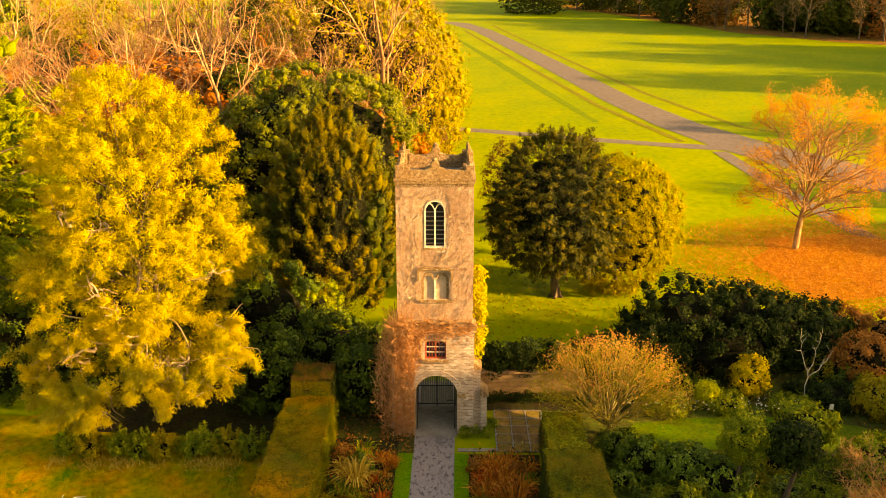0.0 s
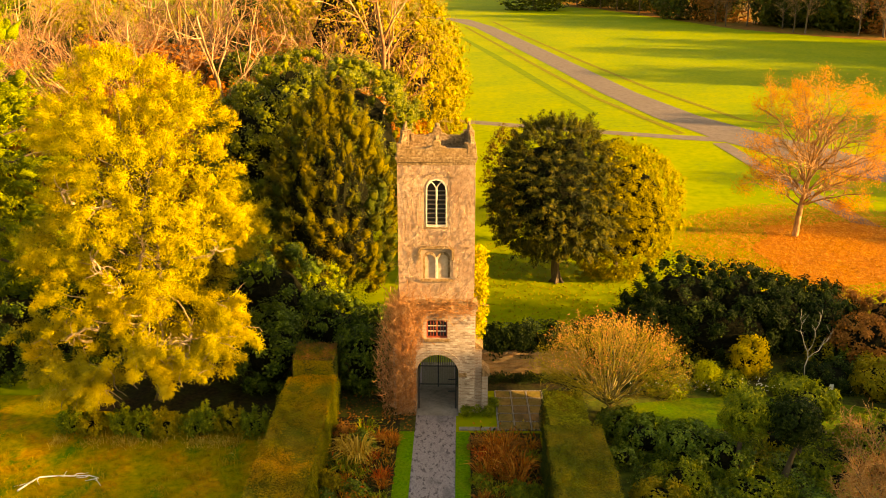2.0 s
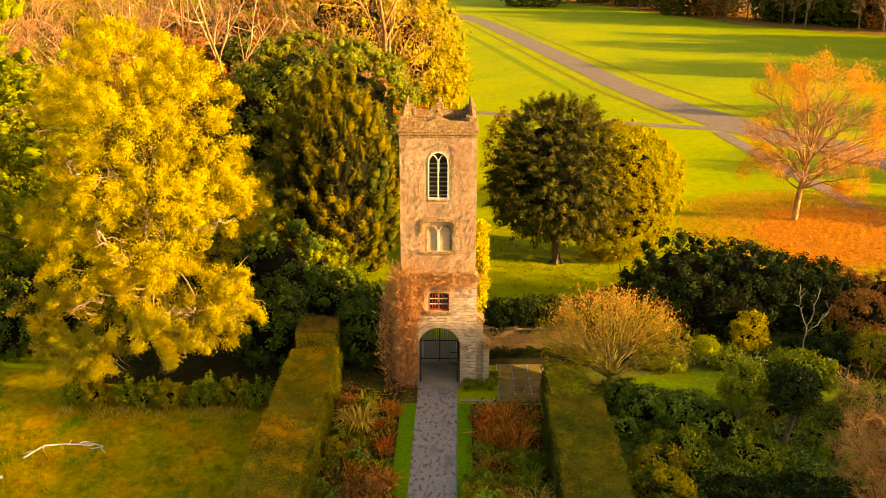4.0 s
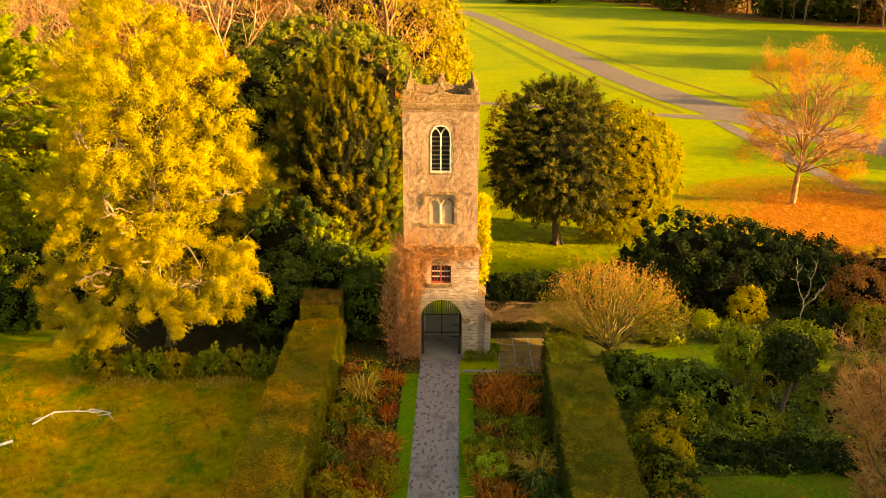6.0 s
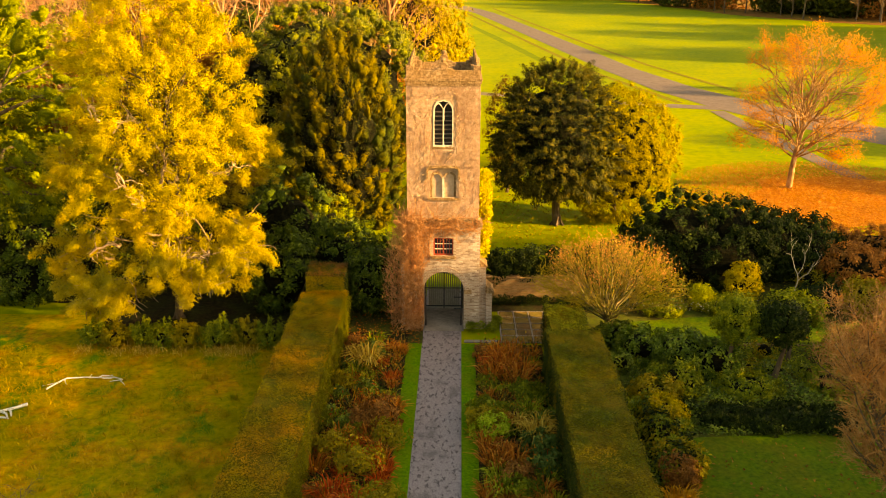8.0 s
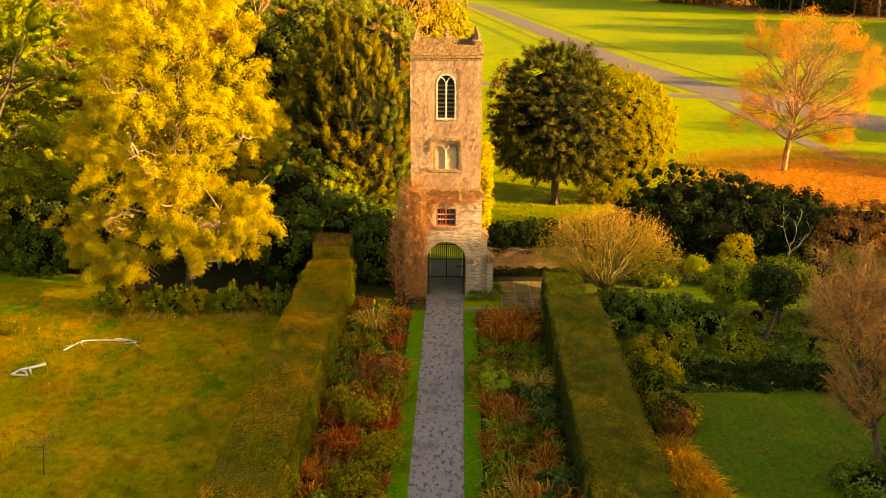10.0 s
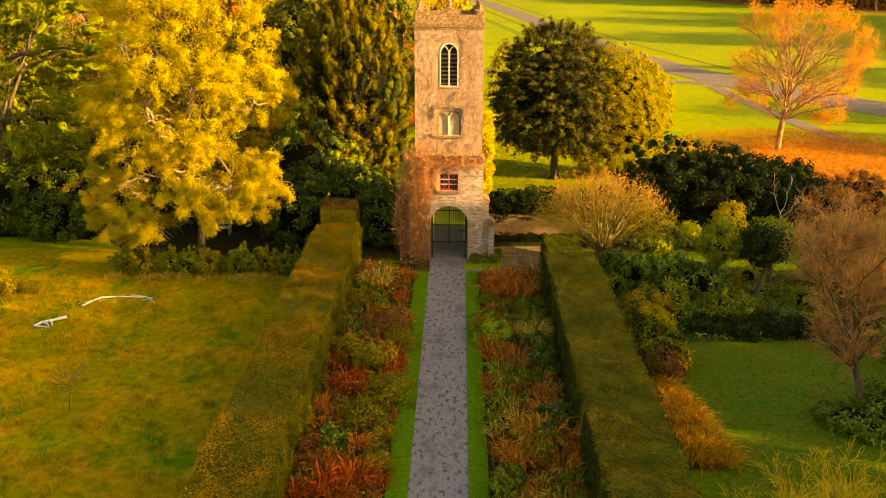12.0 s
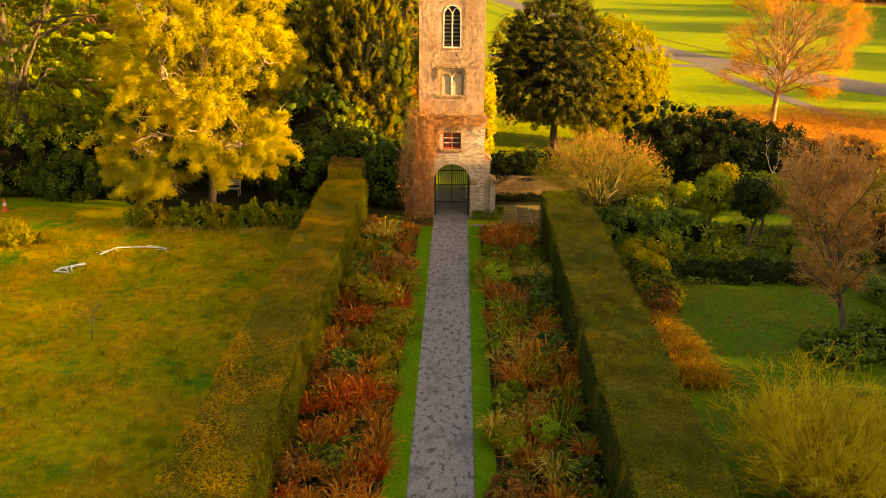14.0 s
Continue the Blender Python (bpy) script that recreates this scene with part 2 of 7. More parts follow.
def noise_tex(nt, scale, detail=4.0, rough=0.6, stretch=None):
    tc = nt.nodes.new("ShaderNodeNewGeometry").outputs["Position"]
    if stretch:
        mp = nt.nodes.new("ShaderNodeMapping")
        mp.inputs["Scale"].default_value = stretch
        nt.links.new(tc, mp.inputs["Vector"])
        tc = mp.outputs[0]
    t = nt.nodes.new("ShaderNodeTexNoise")
    t.inputs["Scale"].default_value, t.inputs["Detail"].default_value, t.inputs["Roughness"].default_value = scale, detail, rough
    nt.links.new(tc, t.inputs["Vector"])
    return t.outputs["Fac"]


def mixed(nt, fac, a, b, mode="MIX"):
    m = nt.nodes.new("ShaderNodeMix")
    m.data_type, m.blend_type = "RGBA", mode
    for sock, v in ((m.inputs[0], fac), (m.inputs[6], a), (m.inputs[7], b)):
        if isinstance(v, (int, float)):
            sock.default_value = v
        elif isinstance(v, tuple):
            sock.default_value = (*v, 1)
        else:
            nt.links.new(v, sock)
    return m.outputs[2]


def bump(nt, b, height, strength=0.4, dist=0.02):
    n = nt.nodes.new("ShaderNodeBump")
    n.inputs["Strength"].default_value, n.inputs["Distance"].default_value = strength, dist
    nt.links.new(height, n.inputs["Height"])
    nt.links.new(n.outputs[0], b.inputs["Normal"])


def leaf_shade(nt, grain=2.6, own=0.4):
    """A factor for a leaf's colour: partly its own, partly that of the tuft that it grows in."""
    rnd = nt.nodes.new("ShaderNodeNewGeometry").outputs["Random Per Island"]
    near = nt.nodes.new("ShaderNodeMapRange")
    near.inputs[1].default_value, near.inputs[2].default_value = 0.34, 0.66
    near.inputs[4].default_value = 1 - own
    nt.links.new(noise_tex(nt, grain, 3, 0.6), near.inputs[0])
    both = nt.nodes.new("ShaderNodeMath")
    both.operation = "MULTIPLY_ADD"
    both.inputs[1].default_value = own
    nt.links.new(rnd, both.inputs[0])
    nt.links.new(near.outputs[0], both.inputs[2])
    return both.outputs[0]


LEAF_COLOURS = {}


def leaf_mat(name, cols, glow=0.35, rough=0.55, patch=None, patch_scale=0.5, spec=0.1, own=0.4):
    """Leaves that differ one from another, with light through them."""
    LEAF_COLOURS[name] = (cols, patch, patch_scale, glow, rough, spec)
    mat, nt, b = nodes_of(name, rough, spec)
    rnd = leaf_shade(nt, 2.6, own)
    col = ramp(nt, rnd, even(cols))
    if patch:
        f = nt.nodes.new("ShaderNodeMapRange")
        f.inputs[1].default_value, f.inputs[2].default_value = 0.42, 0.62
        nt.links.new(noise_tex(nt, patch_scale, 3), f.inputs[0])
        col = mixed(nt, f.outputs[0], col, ramp(nt, rnd, even(patch)))
    nt.links.new(col, b.inputs["Base Color"])
    tr = nt.nodes.new("ShaderNodeBsdfTranslucent")
    nt.links.new(col, tr.inputs["Color"])
    ms = nt.nodes.new("ShaderNodeMixShader")
    ms.inputs[0].default_value = glow
    nt.links.new(b.outputs[0], ms.inputs[1])
    nt.links.new(tr.outputs[0], ms.inputs[2])
    nt.links.new(ms.outputs[0], nt.nodes["Material Output"].inputs["Surface"])
    return mat


@functools.lru_cache(None)
def tuft_mat(name):
    """Close-set small leaves in the colours of a leaf material."""
    cols, patch, patch_scale, glow, rough, spec = LEAF_COLOURS[name]
    mat, nt, b = nodes_of(name + "_tuft", 0.75, spec * 0.5)
    fine = noise_tex(nt, 22.0, 6, 0.75)
    col = ramp(nt, fine, [(0.3 + 0.4 * p, c) for p, c in even(cols)])
    if patch:
        f = nt.nodes.new("ShaderNodeMapRange")
        f.inputs[1].default_value, f.inputs[2].default_value = 0.42, 0.62
        nt.links.new(noise_tex(nt, patch_scale, 3), f.inputs[0])
        col = mixed(nt, f.outputs[0], col, ramp(nt, fine, [(0.3 + 0.4 * p, c) for p, c in even(patch)]))
    rnd = nt.nodes.new("ShaderNodeNewGeometry").outputs["Random Per Island"]
    col = mixed(nt, 1.0, col, ramp(nt, rnd, [(0.0, (0.72, 0.76, 0.72)), (1.0, (1.0, 1.0, 1.0))]), "MULTIPLY")
    nt.links.new(col, b.inputs["Base Color"])
    bump(nt, b, noise_tex(nt, 26.0, 6, 0.8), 0.8, 0.07)
    return mat


def rough_mat(name, cols, scale=6.0, cols2=None, scale2=0.6, rough=0.9, bumps=0.5, dist=0.02, stretch=None, spec=0.08, edge=(0.4, 0.65), cols3=None, scale3=0.5):
    """A mottled dull surface, with variation at two scales."""
    mat, nt, b = nodes_of(name, rough, spec)
    f = noise_tex(nt, scale, 6, 0.65, stretch)
    col = ramp(nt, f, [(0.28 + 0.44 * p, c) for p, c in even(cols)])
    if cols2:
        f2 = nt.nodes.new("ShaderNodeMapRange")
        f2.inputs[1].default_value, f2.inputs[2].default_value = edge
        nt.links.new(noise_tex(nt, scale2, 4, 0.6, stretch), f2.inputs[0])
        col = mixed(nt, f2.outputs[0], col, ramp(nt, f, [(0.28 + 0.44 * p, c) for p, c in even(cols2)]))
    if cols3:
        f3 = nt.nodes.new("ShaderNodeMapRange")
        f3.inputs[1].default_value, f3.inputs[2].default_value = 0.53, 0.65
        nt.links.new(noise_tex(nt, scale3, 5, 0.65, (1.3, 0.8, 1)), f3.inputs[0])
        col = mixed(nt, f3.outputs[0], col, ramp(nt, f, [(0.28 + 0.44 * p, c) for p, c in even(cols3)]))
    nt.links.new(col, b.inputs["Base Color"])
    bump(nt, b, noise_tex(nt, scale * 4, 5, 0.7, stretch), bumps, dist)
    return mat


def brick_mat(name, c1, c2, mortar, width=0.225, row=0.075):
    mat, nt, b = nodes_of(name, 0.9, 0.2)
    pos = nt.nodes.new("ShaderNodeNewGeometry").outputs["Position"]
    sep = nt.nodes.new("ShaderNodeSeparateXYZ")
    nt.links.new(pos, sep.inputs[0])
    add = nt.nodes.new("ShaderNodeMath")
    nt.links.new(sep.outputs[0], add.inputs[0])
    nt.links.new(sep.outputs[1], add.inputs[1])
    com = nt.nodes.new("ShaderNodeCombineXYZ")
    nt.links.new(add.outputs[0], com.inputs[0])
    nt.links.new(sep.outputs[2], com.inputs[1])
    t = nt.nodes.new("ShaderNodeTexBrick")
    t.inputs["Scale"].default_value = 1.0
    t.inputs["Brick Width"].default_value, t.inputs["Row Height"].default_value = width, row
    t.inputs["Mortar Size"].default_value = 0.008
    t.inputs["Color1"].default_value, t.inputs["Color2"].default_value, t.inputs["Mortar"].default_value = (*c1, 1), (*c2, 1), (*mortar, 1)
    nt.links.new(com.outputs[0], t.inputs["Vector"])
    stain = ramp(nt, noise_tex(nt, 1.1, 5), [(0.3, (0.62, 0.58, 0.5)), (0.6, (1, 1, 1)), (0.75, (1.15, 1.1, 1.0))])
    col = mixed(nt, 0.8, t.outputs["Color"], stain, "MULTIPLY")
    col = mixed(nt, 0.35, col, ramp(nt, noise_tex(nt, 18, 4), [(0.3, (0.45, 0.45, 0.45)), (0.7, (1.2, 1.2, 1.2))]), "MULTIPLY")
    nt.links.new(col, b.inputs["Base Color"])
    bump(nt, b, t.outputs["Fac"], -0.7, 0.012)
    return mat


def plain_mat(name, c, rough=0.6, metal=0.0, spec=0.4):
    mat, nt, b = nodes_of(name, rough, spec)
    col = mixed(nt, 0.5, c, ramp(nt, noise_tex(nt, 14, 4), [(0.3, tuple(v * 0.55 for v in c)), (0.7, tuple(min(1, v * 1.3) for v in c))]))
    nt.links.new(col, b.inputs["Base Color"])
    b.inputs["Metallic"].default_value = metal
    return mat


GRASS = rough_mat("meadow_grass", [(0.13, 0.18, 0.004), (0.19, 0.245, 0.006), (0.25, 0.285, 0.009)], 1.2, [(0.19, 0.225, 0.005), (0.26, 0.285, 0.007), (0.32, 0.305, 0.012)], 0.08, 0.9, 0.2, 0.03)
GRASS_EDGE = rough_mat("mown_grass_edge", [(0.0315, 0.112, 0.004), (0.081, 0.213, 0.006), (0.144, 0.275, 0.01)], 9.0, [(0.072, 0.144, 0.006), (0.126, 0.213, 0.008), (0.18, 0.237, 0.015)], 0.7, 0.9, 0.7, 0.03)
ROUGH_GRASS = rough_mat("rough_autumn_grass", [(0.165, 0.175, 0.005), (0.345, 0.27, 0.009), (0.54, 0.355, 0.014)], 2.6, [(0.34, 0.15, 0.009), (0.58, 0.27, 0.014), (0.72, 0.42, 0.022)], 0.55, 0.95, 0.9, 0.08, None, 0.08, (0.46, 0.62), [(0.05, 0.15, 0.006), (0.1, 0.2, 0.008), (0.22, 0.26, 0.01)], 0.42)
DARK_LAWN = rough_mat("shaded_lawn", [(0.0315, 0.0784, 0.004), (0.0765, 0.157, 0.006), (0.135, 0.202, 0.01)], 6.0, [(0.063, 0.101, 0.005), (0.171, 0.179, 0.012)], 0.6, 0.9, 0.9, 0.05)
GRAVEL = rough_mat("path_tarmac", [(0.2, 0.165, 0.17), (0.29, 0.245, 0.25), (0.35, 0.3, 0.3)], 14.0, [(0.08, 0.068, 0.07), (0.12, 0.1, 0.105), (0.2, 0.17, 0.175)], 3.6, 0.85, 0.5, 0.01, (1.5, 0.8, 1), 0.08, (0.53, 0.62), [(0.13, 0.11, 0.115), (0.17, 0.145, 0.15), (0.25, 0.21, 0.215)], 0.7)
ROAD = rough_mat("park_road_asphalt", [(0.13, 0.10, 0.085), (0.19, 0.145, 0.12), (0.22, 0.17, 0.14)], 1.2, [(0.15, 0.11, 0.09), (0.21, 0.16, 0.13)], 0.1, 0.8, 0.3, 0.01)
SOIL = rough_mat("bed_soil", [(0.012, 0.009, 0.005), (0.03, 0.022, 0.01), (0.06, 0.04, 0.015)], 5.0, [(0.02, 0.025, 0.006), (0.05, 0.055, 0.012)], 0.8, 0.95, 0.9, 0.05)
LITTER_GROUND = rough_mat("fallen_leaf_ground", [(0.276, 0.088, 0.0126), (0.478, 0.168, 0.0245), (0.589, 0.248, 0.0385)], 9.0, [(0.313, 0.16, 0.0098), (0.57, 0.216, 0.0175)], 0.25, 0.9, 0.8, 0.05)
def brick_piece_mat(name, cols, single):
    """One brick's face: its own shade, with grain and stains."""
    mat, nt, b = nodes_of(name, 0.92, 0.1)
    rnd = nt.nodes.new("ShaderNodeObjectInfo").outputs["Random"] if single else nt.nodes.new("ShaderNodeNewGeometry").outputs["Random Per Island"]
    col = ramp(nt, rnd, even(cols))
    stain = ramp(nt, noise_tex(nt, 3.0, 5, 0.7), [(0.3, (0.6, 0.57, 0.52)), (0.6, (1.0, 1.0, 1.0))])
    nt.links.new(mixed(nt, 1.0, col, stain, "MULTIPLY"), b.inputs["Base Color"])
    bump(nt, b, noise_tex(nt, 60.0, 4), 0.6, 0.01)
    return mat


STONE = rough_mat("weathered_limestone", [(0.1, 0.06, 0.03), (0.32, 0.2, 0.11), (0.55, 0.4, 0.26)], 9.0, [(0.12, 0.07, 0.03), (0.4, 0.24, 0.12)], 1.6, 0.95, 1.0, 0.07)
PALE_STONE = rough_mat("pale_window_stone", [(0.45, 0.38, 0.3), (0.6, 0.52, 0.43), (0.66, 0.6, 0.5)], 6.0, None, 1, 0.85, 0.4, 0.01)
BRICK = brick_mat("buff_brick", (0.52, 0.38, 0.3), (0.34, 0.225, 0.165), (0.56, 0.48, 0.41))
WALL_BRICK = brick_mat("old_garden_brick", (0.34, 0.2, 0.1), (0.24, 0.14, 0.06), (0.32, 0.24, 0.13))
RUBBLE = rough_mat("tower_rubble_stone", [(0.291, 0.184, 0.122), (0.458, 0.313, 0.22), (0.572, 0.421, 0.317)], 4.5, [(0.291, 0.178, 0.116), (0.478, 0.313, 0.207)], 0.7, 0.95, 0.8, 0.04)
LEAD = rough_mat("roof_lead", [(0.09, 0.085, 0.085), (0.14, 0.13, 0.125), (0.19, 0.17, 0.16)], 3.0, None, 1, 0.6, 0.2, 0.01)
IRON = plain_mat("painted_iron", (0.03, 0.03, 0.03), 0.5, 0.3)
DARK = plain_mat("belfry_darkness", (0.02, 0.018, 0.018), 0.8)
SLATE = plain_mat("grey_louvre_edge", (0.16, 0.15, 0.14), 0.7)
RED_FRAME = plain_mat("red_painted_window", (0.3, 0.05, 0.025), 0.6)
GLASS = plain_mat("old_dark_glass", (0.03, 0.03, 0.035), 0.08, 0.0, 0.6)
PAVING = rough_mat("stone_paving", [(0.123, 0.0738, 0.0294), (0.202, 0.123, 0.0525), (0.268, 0.166, 0.0756)], 4.0, [(0.0723, 0.0554, 0.0168), (0.116, 0.0738, 0.0294)], 1.1, 0.9, 0.4, 0.01)
BARK = rough_mat("brown_bark", [(0.06, 0.04, 0.025), (0.12, 0.085, 0.055), (0.18, 0.13, 0.085)], 6.0, None, 1, 0.95, 0.9, 0.03, (1, 1, 0.25))
PALE_BARK = rough_mat("pale_bark", [(0.2, 0.125, 0.065), (0.38, 0.26, 0.15), (0.55, 0.41, 0.27)], 5.0, [(0.25, 0.17, 0.1), (0.4, 0.29, 0.2)], 0.9, 0.9, 0.6, 0.02, (1, 1, 0.3))
TWIG = rough_mat("bare_twig", [(0.08, 0.028, 0.012), (0.22, 0.085, 0.03), (0.36, 0.16, 0.06)], 3.0, None, 1, 0.9, 0.3, 0.01)
MAPLE_BARK = rough_mat("maple_bark", [(0.143, 0.0719, 0.033), (0.386, 0.223, 0.106), (0.658, 0.431, 0.224)], 4.0, [(0.143, 0.0719, 0.029), (0.343, 0.187, 0.0792)], 0.8, 0.9, 0.6, 0.02, (1, 1, 0.3))
IVY_STEM = rough_mat("dead_ivy_stem", [(0.346, 0.202, 0.122), (0.54, 0.358, 0.243), (0.713, 0.526, 0.397)], 5.0, [(0.324, 0.174, 0.102), (0.518, 0.314, 0.205)], 0.8, 0.9, 0.5, 0.01)
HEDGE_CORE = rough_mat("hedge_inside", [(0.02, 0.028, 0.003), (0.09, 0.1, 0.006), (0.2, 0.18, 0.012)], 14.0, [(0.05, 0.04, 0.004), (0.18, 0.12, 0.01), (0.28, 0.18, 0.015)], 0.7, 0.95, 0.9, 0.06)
CREEPER = rough_mat("creeper_stem", [(0.16, 0.065, 0.025), (0.42, 0.2, 0.085), (0.72, 0.46, 0.26)], 5.0, [(0.24, 0.085, 0.03), (0.54, 0.25, 0.11)], 0.9, 0.9, 0.4, 0.01)
CONCRETE = rough_mat("gateway_floor", [(0.22, 0.19, 0.16), (0.32, 0.28, 0.24), (0.38, 0.33, 0.29)], 4.0, [(0.16, 0.14, 0.11), (0.28, 0.24, 0.2)], 0.9, 0.9, 0.4, 0.01)
INNER = rough_mat("crown_shade", [(0.004, 0.004, 0.0015), (0.009, 0.009, 0.003), (0.02, 0.018, 0.005)], 6.0, None, 1, 0.95, 0.9, 0.08)
WOOD_BARK = rough_mat("woodland_bark", [(0.154, 0.0702, 0.0326), (0.418, 0.234, 0.119), (0.683, 0.468, 0.288)], 4.0, [(0.143, 0.0585, 0.0276), (0.308, 0.152, 0.0689)], 0.8, 0.9, 0.6, 0.02, (1, 1, 0.3))
SPREAD_TWIG = rough_mat("olive_gold_twig", [(0.11, 0.1, 0.011), (0.24, 0.2, 0.02), (0.38, 0.29, 0.036)], 3.0, [(0.2, 0.13, 0.03), (0.38, 0.24, 0.06)], 0.55, 0.9, 0.3, 0.01)
WHITE = plain_mat("bleached_wood", (0.72, 0.68, 0.6), 0.8)
# leaves
GUM_LEAF = leaf_mat("golden_feathery_leaf", [(0.217, 0.189, 0.0125), (0.355, 0.291, 0.0213), (0.493, 0.398, 0.0344)], 0.2, 0.5, [(0.315, 0.233, 0.0187), (0.473, 0.349, 0.0312), (0.611, 0.466, 0.05)], 0.6)
YEW_LEAF = leaf_mat("yew_needle", [(0.008, 0.016, 0.003), (0.028, 0.045, 0.005), (0.075, 0.085, 0.008), (0.17, 0.145, 0.013)], 0.08, 0.5)
SUN_YEW_LEAF = leaf_mat("broad_yew_needle", [(0.00936, 0.0144, 0.0024), (0.0312, 0.0374, 0.004), (0.0936, 0.0792, 0.0072), (0.265, 0.187, 0.0128)], 0.08, 0.5, own=0.25)
GREY_WOOD = rough_mat("weathered_grey_wood", [(0.22, 0.19, 0.15), (0.33, 0.3, 0.25), (0.43, 0.39, 0.33)], 3.0, None, 1, 0.9, 0.3, 0.01)
# Inner leaves are coloured darker, so the shade inside these crowns is painted.
YEW_INNER = leaf_mat("inner_shade_needle", [(0.008, 0.015, 0.003), (0.018, 0.03, 0.004), (0.03, 0.045, 0.006)], 0.05, 0.5)
GUM_INNER = leaf_mat("inner_shade_leaf", [(0.0375, 0.035, 0.0028), (0.09, 0.0735, 0.0042), (0.15, 0.112, 0.007)], 0.12, 0.5)
GOLD_YEW_LEAF = leaf_mat("golden_yew_needle", [(0.015, 0.017, 0.002), (0.075, 0.064, 0.004), (0.19, 0.14, 0.008), (0.33, 0.23, 0.013)], 0.06, 0.5, [(0.012, 0.022, 0.003), (0.04, 0.056, 0.006), (0.11, 0.105, 0.01)], 0.3, own=0.25)
EVERGREEN_LEAF = leaf_mat("glossy_evergreen_leaf", [(0.014, 0.028, 0.003), (0.07, 0.09, 0.007), (0.18, 0.18, 0.013), (0.34, 0.3, 0.02)], 0.12, 0.35, None, 0.5, 0.2)
DARK_LEAF = leaf_mat("dark_holly_leaf", [(0.006, 0.012, 0.002), (0.018, 0.032, 0.005), (0.065, 0.09, 0.012)], 0.08, 0.5, None, 0.5, 0.08)
HOLLY_LEAF = leaf_mat("holly_leaf", [(0.009, 0.018, 0.003), (0.028, 0.05, 0.006), (0.1, 0.145, 0.013), (0.2, 0.24, 0.022)], 0.08, 0.45, None, 0.5, 0.14)
OLIVE_LEAF = leaf_mat("olive_gold_leaf", [(0.132, 0.132, 0.011), (0.264, 0.22, 0.017), (0.396, 0.297, 0.022), (0.462, 0.308, 0.022)], 0.35, 0.5)
GOLD_LEAF = leaf_mat("yellow_shrub_leaf", [(0.2, 0.2, 0.012), (0.42, 0.34, 0.015), (0.55, 0.42, 0.02)], 0.35)
ORANGE_LEAF = leaf_mat("orange_maple_leaf", [(0.5, 0.17, 0.02), (0.68, 0.28, 0.04), (0.76, 0.38, 0.06)], 0.45)
RUSSET_LEAF = leaf_mat("russet_beech_leaf", [(0.197, 0.0519, 0.0108), (0.413, 0.132, 0.0225), (0.551, 0.217, 0.0406)], 0.3)
CEDAR_LEAF = leaf_mat("cedar_needle", [(0.025, 0.05, 0.004), (0.17, 0.2, 0.012), (0.46, 0.44, 0.03)], 0.22)
# Hedge-side greens paint in the light: shaded faces darker, the sunward face brighter.
SHADED_HEDGE_SIDE = leaf_mat("shaded_side_leaf", [(0.012, 0.024, 0.004), (0.03, 0.048, 0.006), (0.07, 0.085, 0.009)], 0.1)
SUNLIT_HEDGE_SIDE = leaf_mat("sunlit_side_leaf", [(0.07, 0.08, 0.005), (0.16, 0.16, 0.009), (0.28, 0.24, 0.015)], 0.3)
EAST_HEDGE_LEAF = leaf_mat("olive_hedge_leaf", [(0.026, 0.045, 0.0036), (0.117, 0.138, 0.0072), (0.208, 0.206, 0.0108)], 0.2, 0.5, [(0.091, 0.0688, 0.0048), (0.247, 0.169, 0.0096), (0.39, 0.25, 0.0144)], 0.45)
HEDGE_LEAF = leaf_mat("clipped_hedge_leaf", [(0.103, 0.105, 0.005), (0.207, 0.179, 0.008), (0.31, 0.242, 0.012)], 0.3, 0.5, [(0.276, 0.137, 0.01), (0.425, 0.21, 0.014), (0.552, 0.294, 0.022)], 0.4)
LAUREL_LEAF = leaf_mat("laurel_leaf", [(0.02, 0.05, 0.006), (0.11, 0.17, 0.015), (0.34, 0.4, 0.04)], 0.1, 0.4, None, 0.5, 0.2)
OLIVE_GREEN_LEAF = leaf_mat("olive_green_leaf", [(0.0448, 0.0825, 0.01), (0.19, 0.231, 0.018), (0.448, 0.429, 0.035)], 0.3)
RUST_BLADE = leaf_mat("rust_grass_blade", [(0.138, 0.0385, 0.0096), (0.575, 0.176, 0.024), (0.82, 0.374, 0.064)], 0.35, own=0.8)
RED_BLADE = leaf_mat("red_grass_blade", [(0.184, 0.023, 0.0072), (0.667, 0.0978, 0.0162), (0.82, 0.276, 0.0495)], 0.35, own=0.8)
GOLD_BLADE = leaf_mat("golden_grass_blade", [(0.26, 0.15, 0.02), (0.64, 0.41, 0.06), (0.82, 0.58, 0.14)], 0.35, own=0.75)
ORANGE_BLADE = leaf_mat("orange_grass_blade", [(0.288, 0.072, 0.012), (0.768, 0.24, 0.03), (0.82, 0.456, 0.07)], 0.35, own=0.75)
GREEN_BLADE = leaf_mat("green_grass_blade", [(0.0455, 0.0845, 0.008), (0.26, 0.325, 0.02), (0.65, 0.624, 0.06)], 0.35, own=0.75)
STRAW_BLADE = leaf_mat("straw_grass_blade", [(0.24, 0.2, 0.01), (0.42, 0.27, 0.015), (0.56, 0.33, 0.025), (0.66, 0.42, 0.05)], 0.3, 0.7, [(0.14, 0.2, 0.007), (0.34, 0.28, 0.01), (0.48, 0.3, 0.018)], 0.3)
BRIGHT_LEAF = leaf_mat("bright_green_leaf", [(0.2, 0.32, 0.02), (0.36, 0.48, 0.035), (0.5, 0.58, 0.05)], 0.3)
TEAL_LEAF = leaf_mat("blue_green_leaf", [(0.023, 0.0517, 0.0108), (0.092, 0.161, 0.0315), (0.253, 0.333, 0.072)], 0.25)
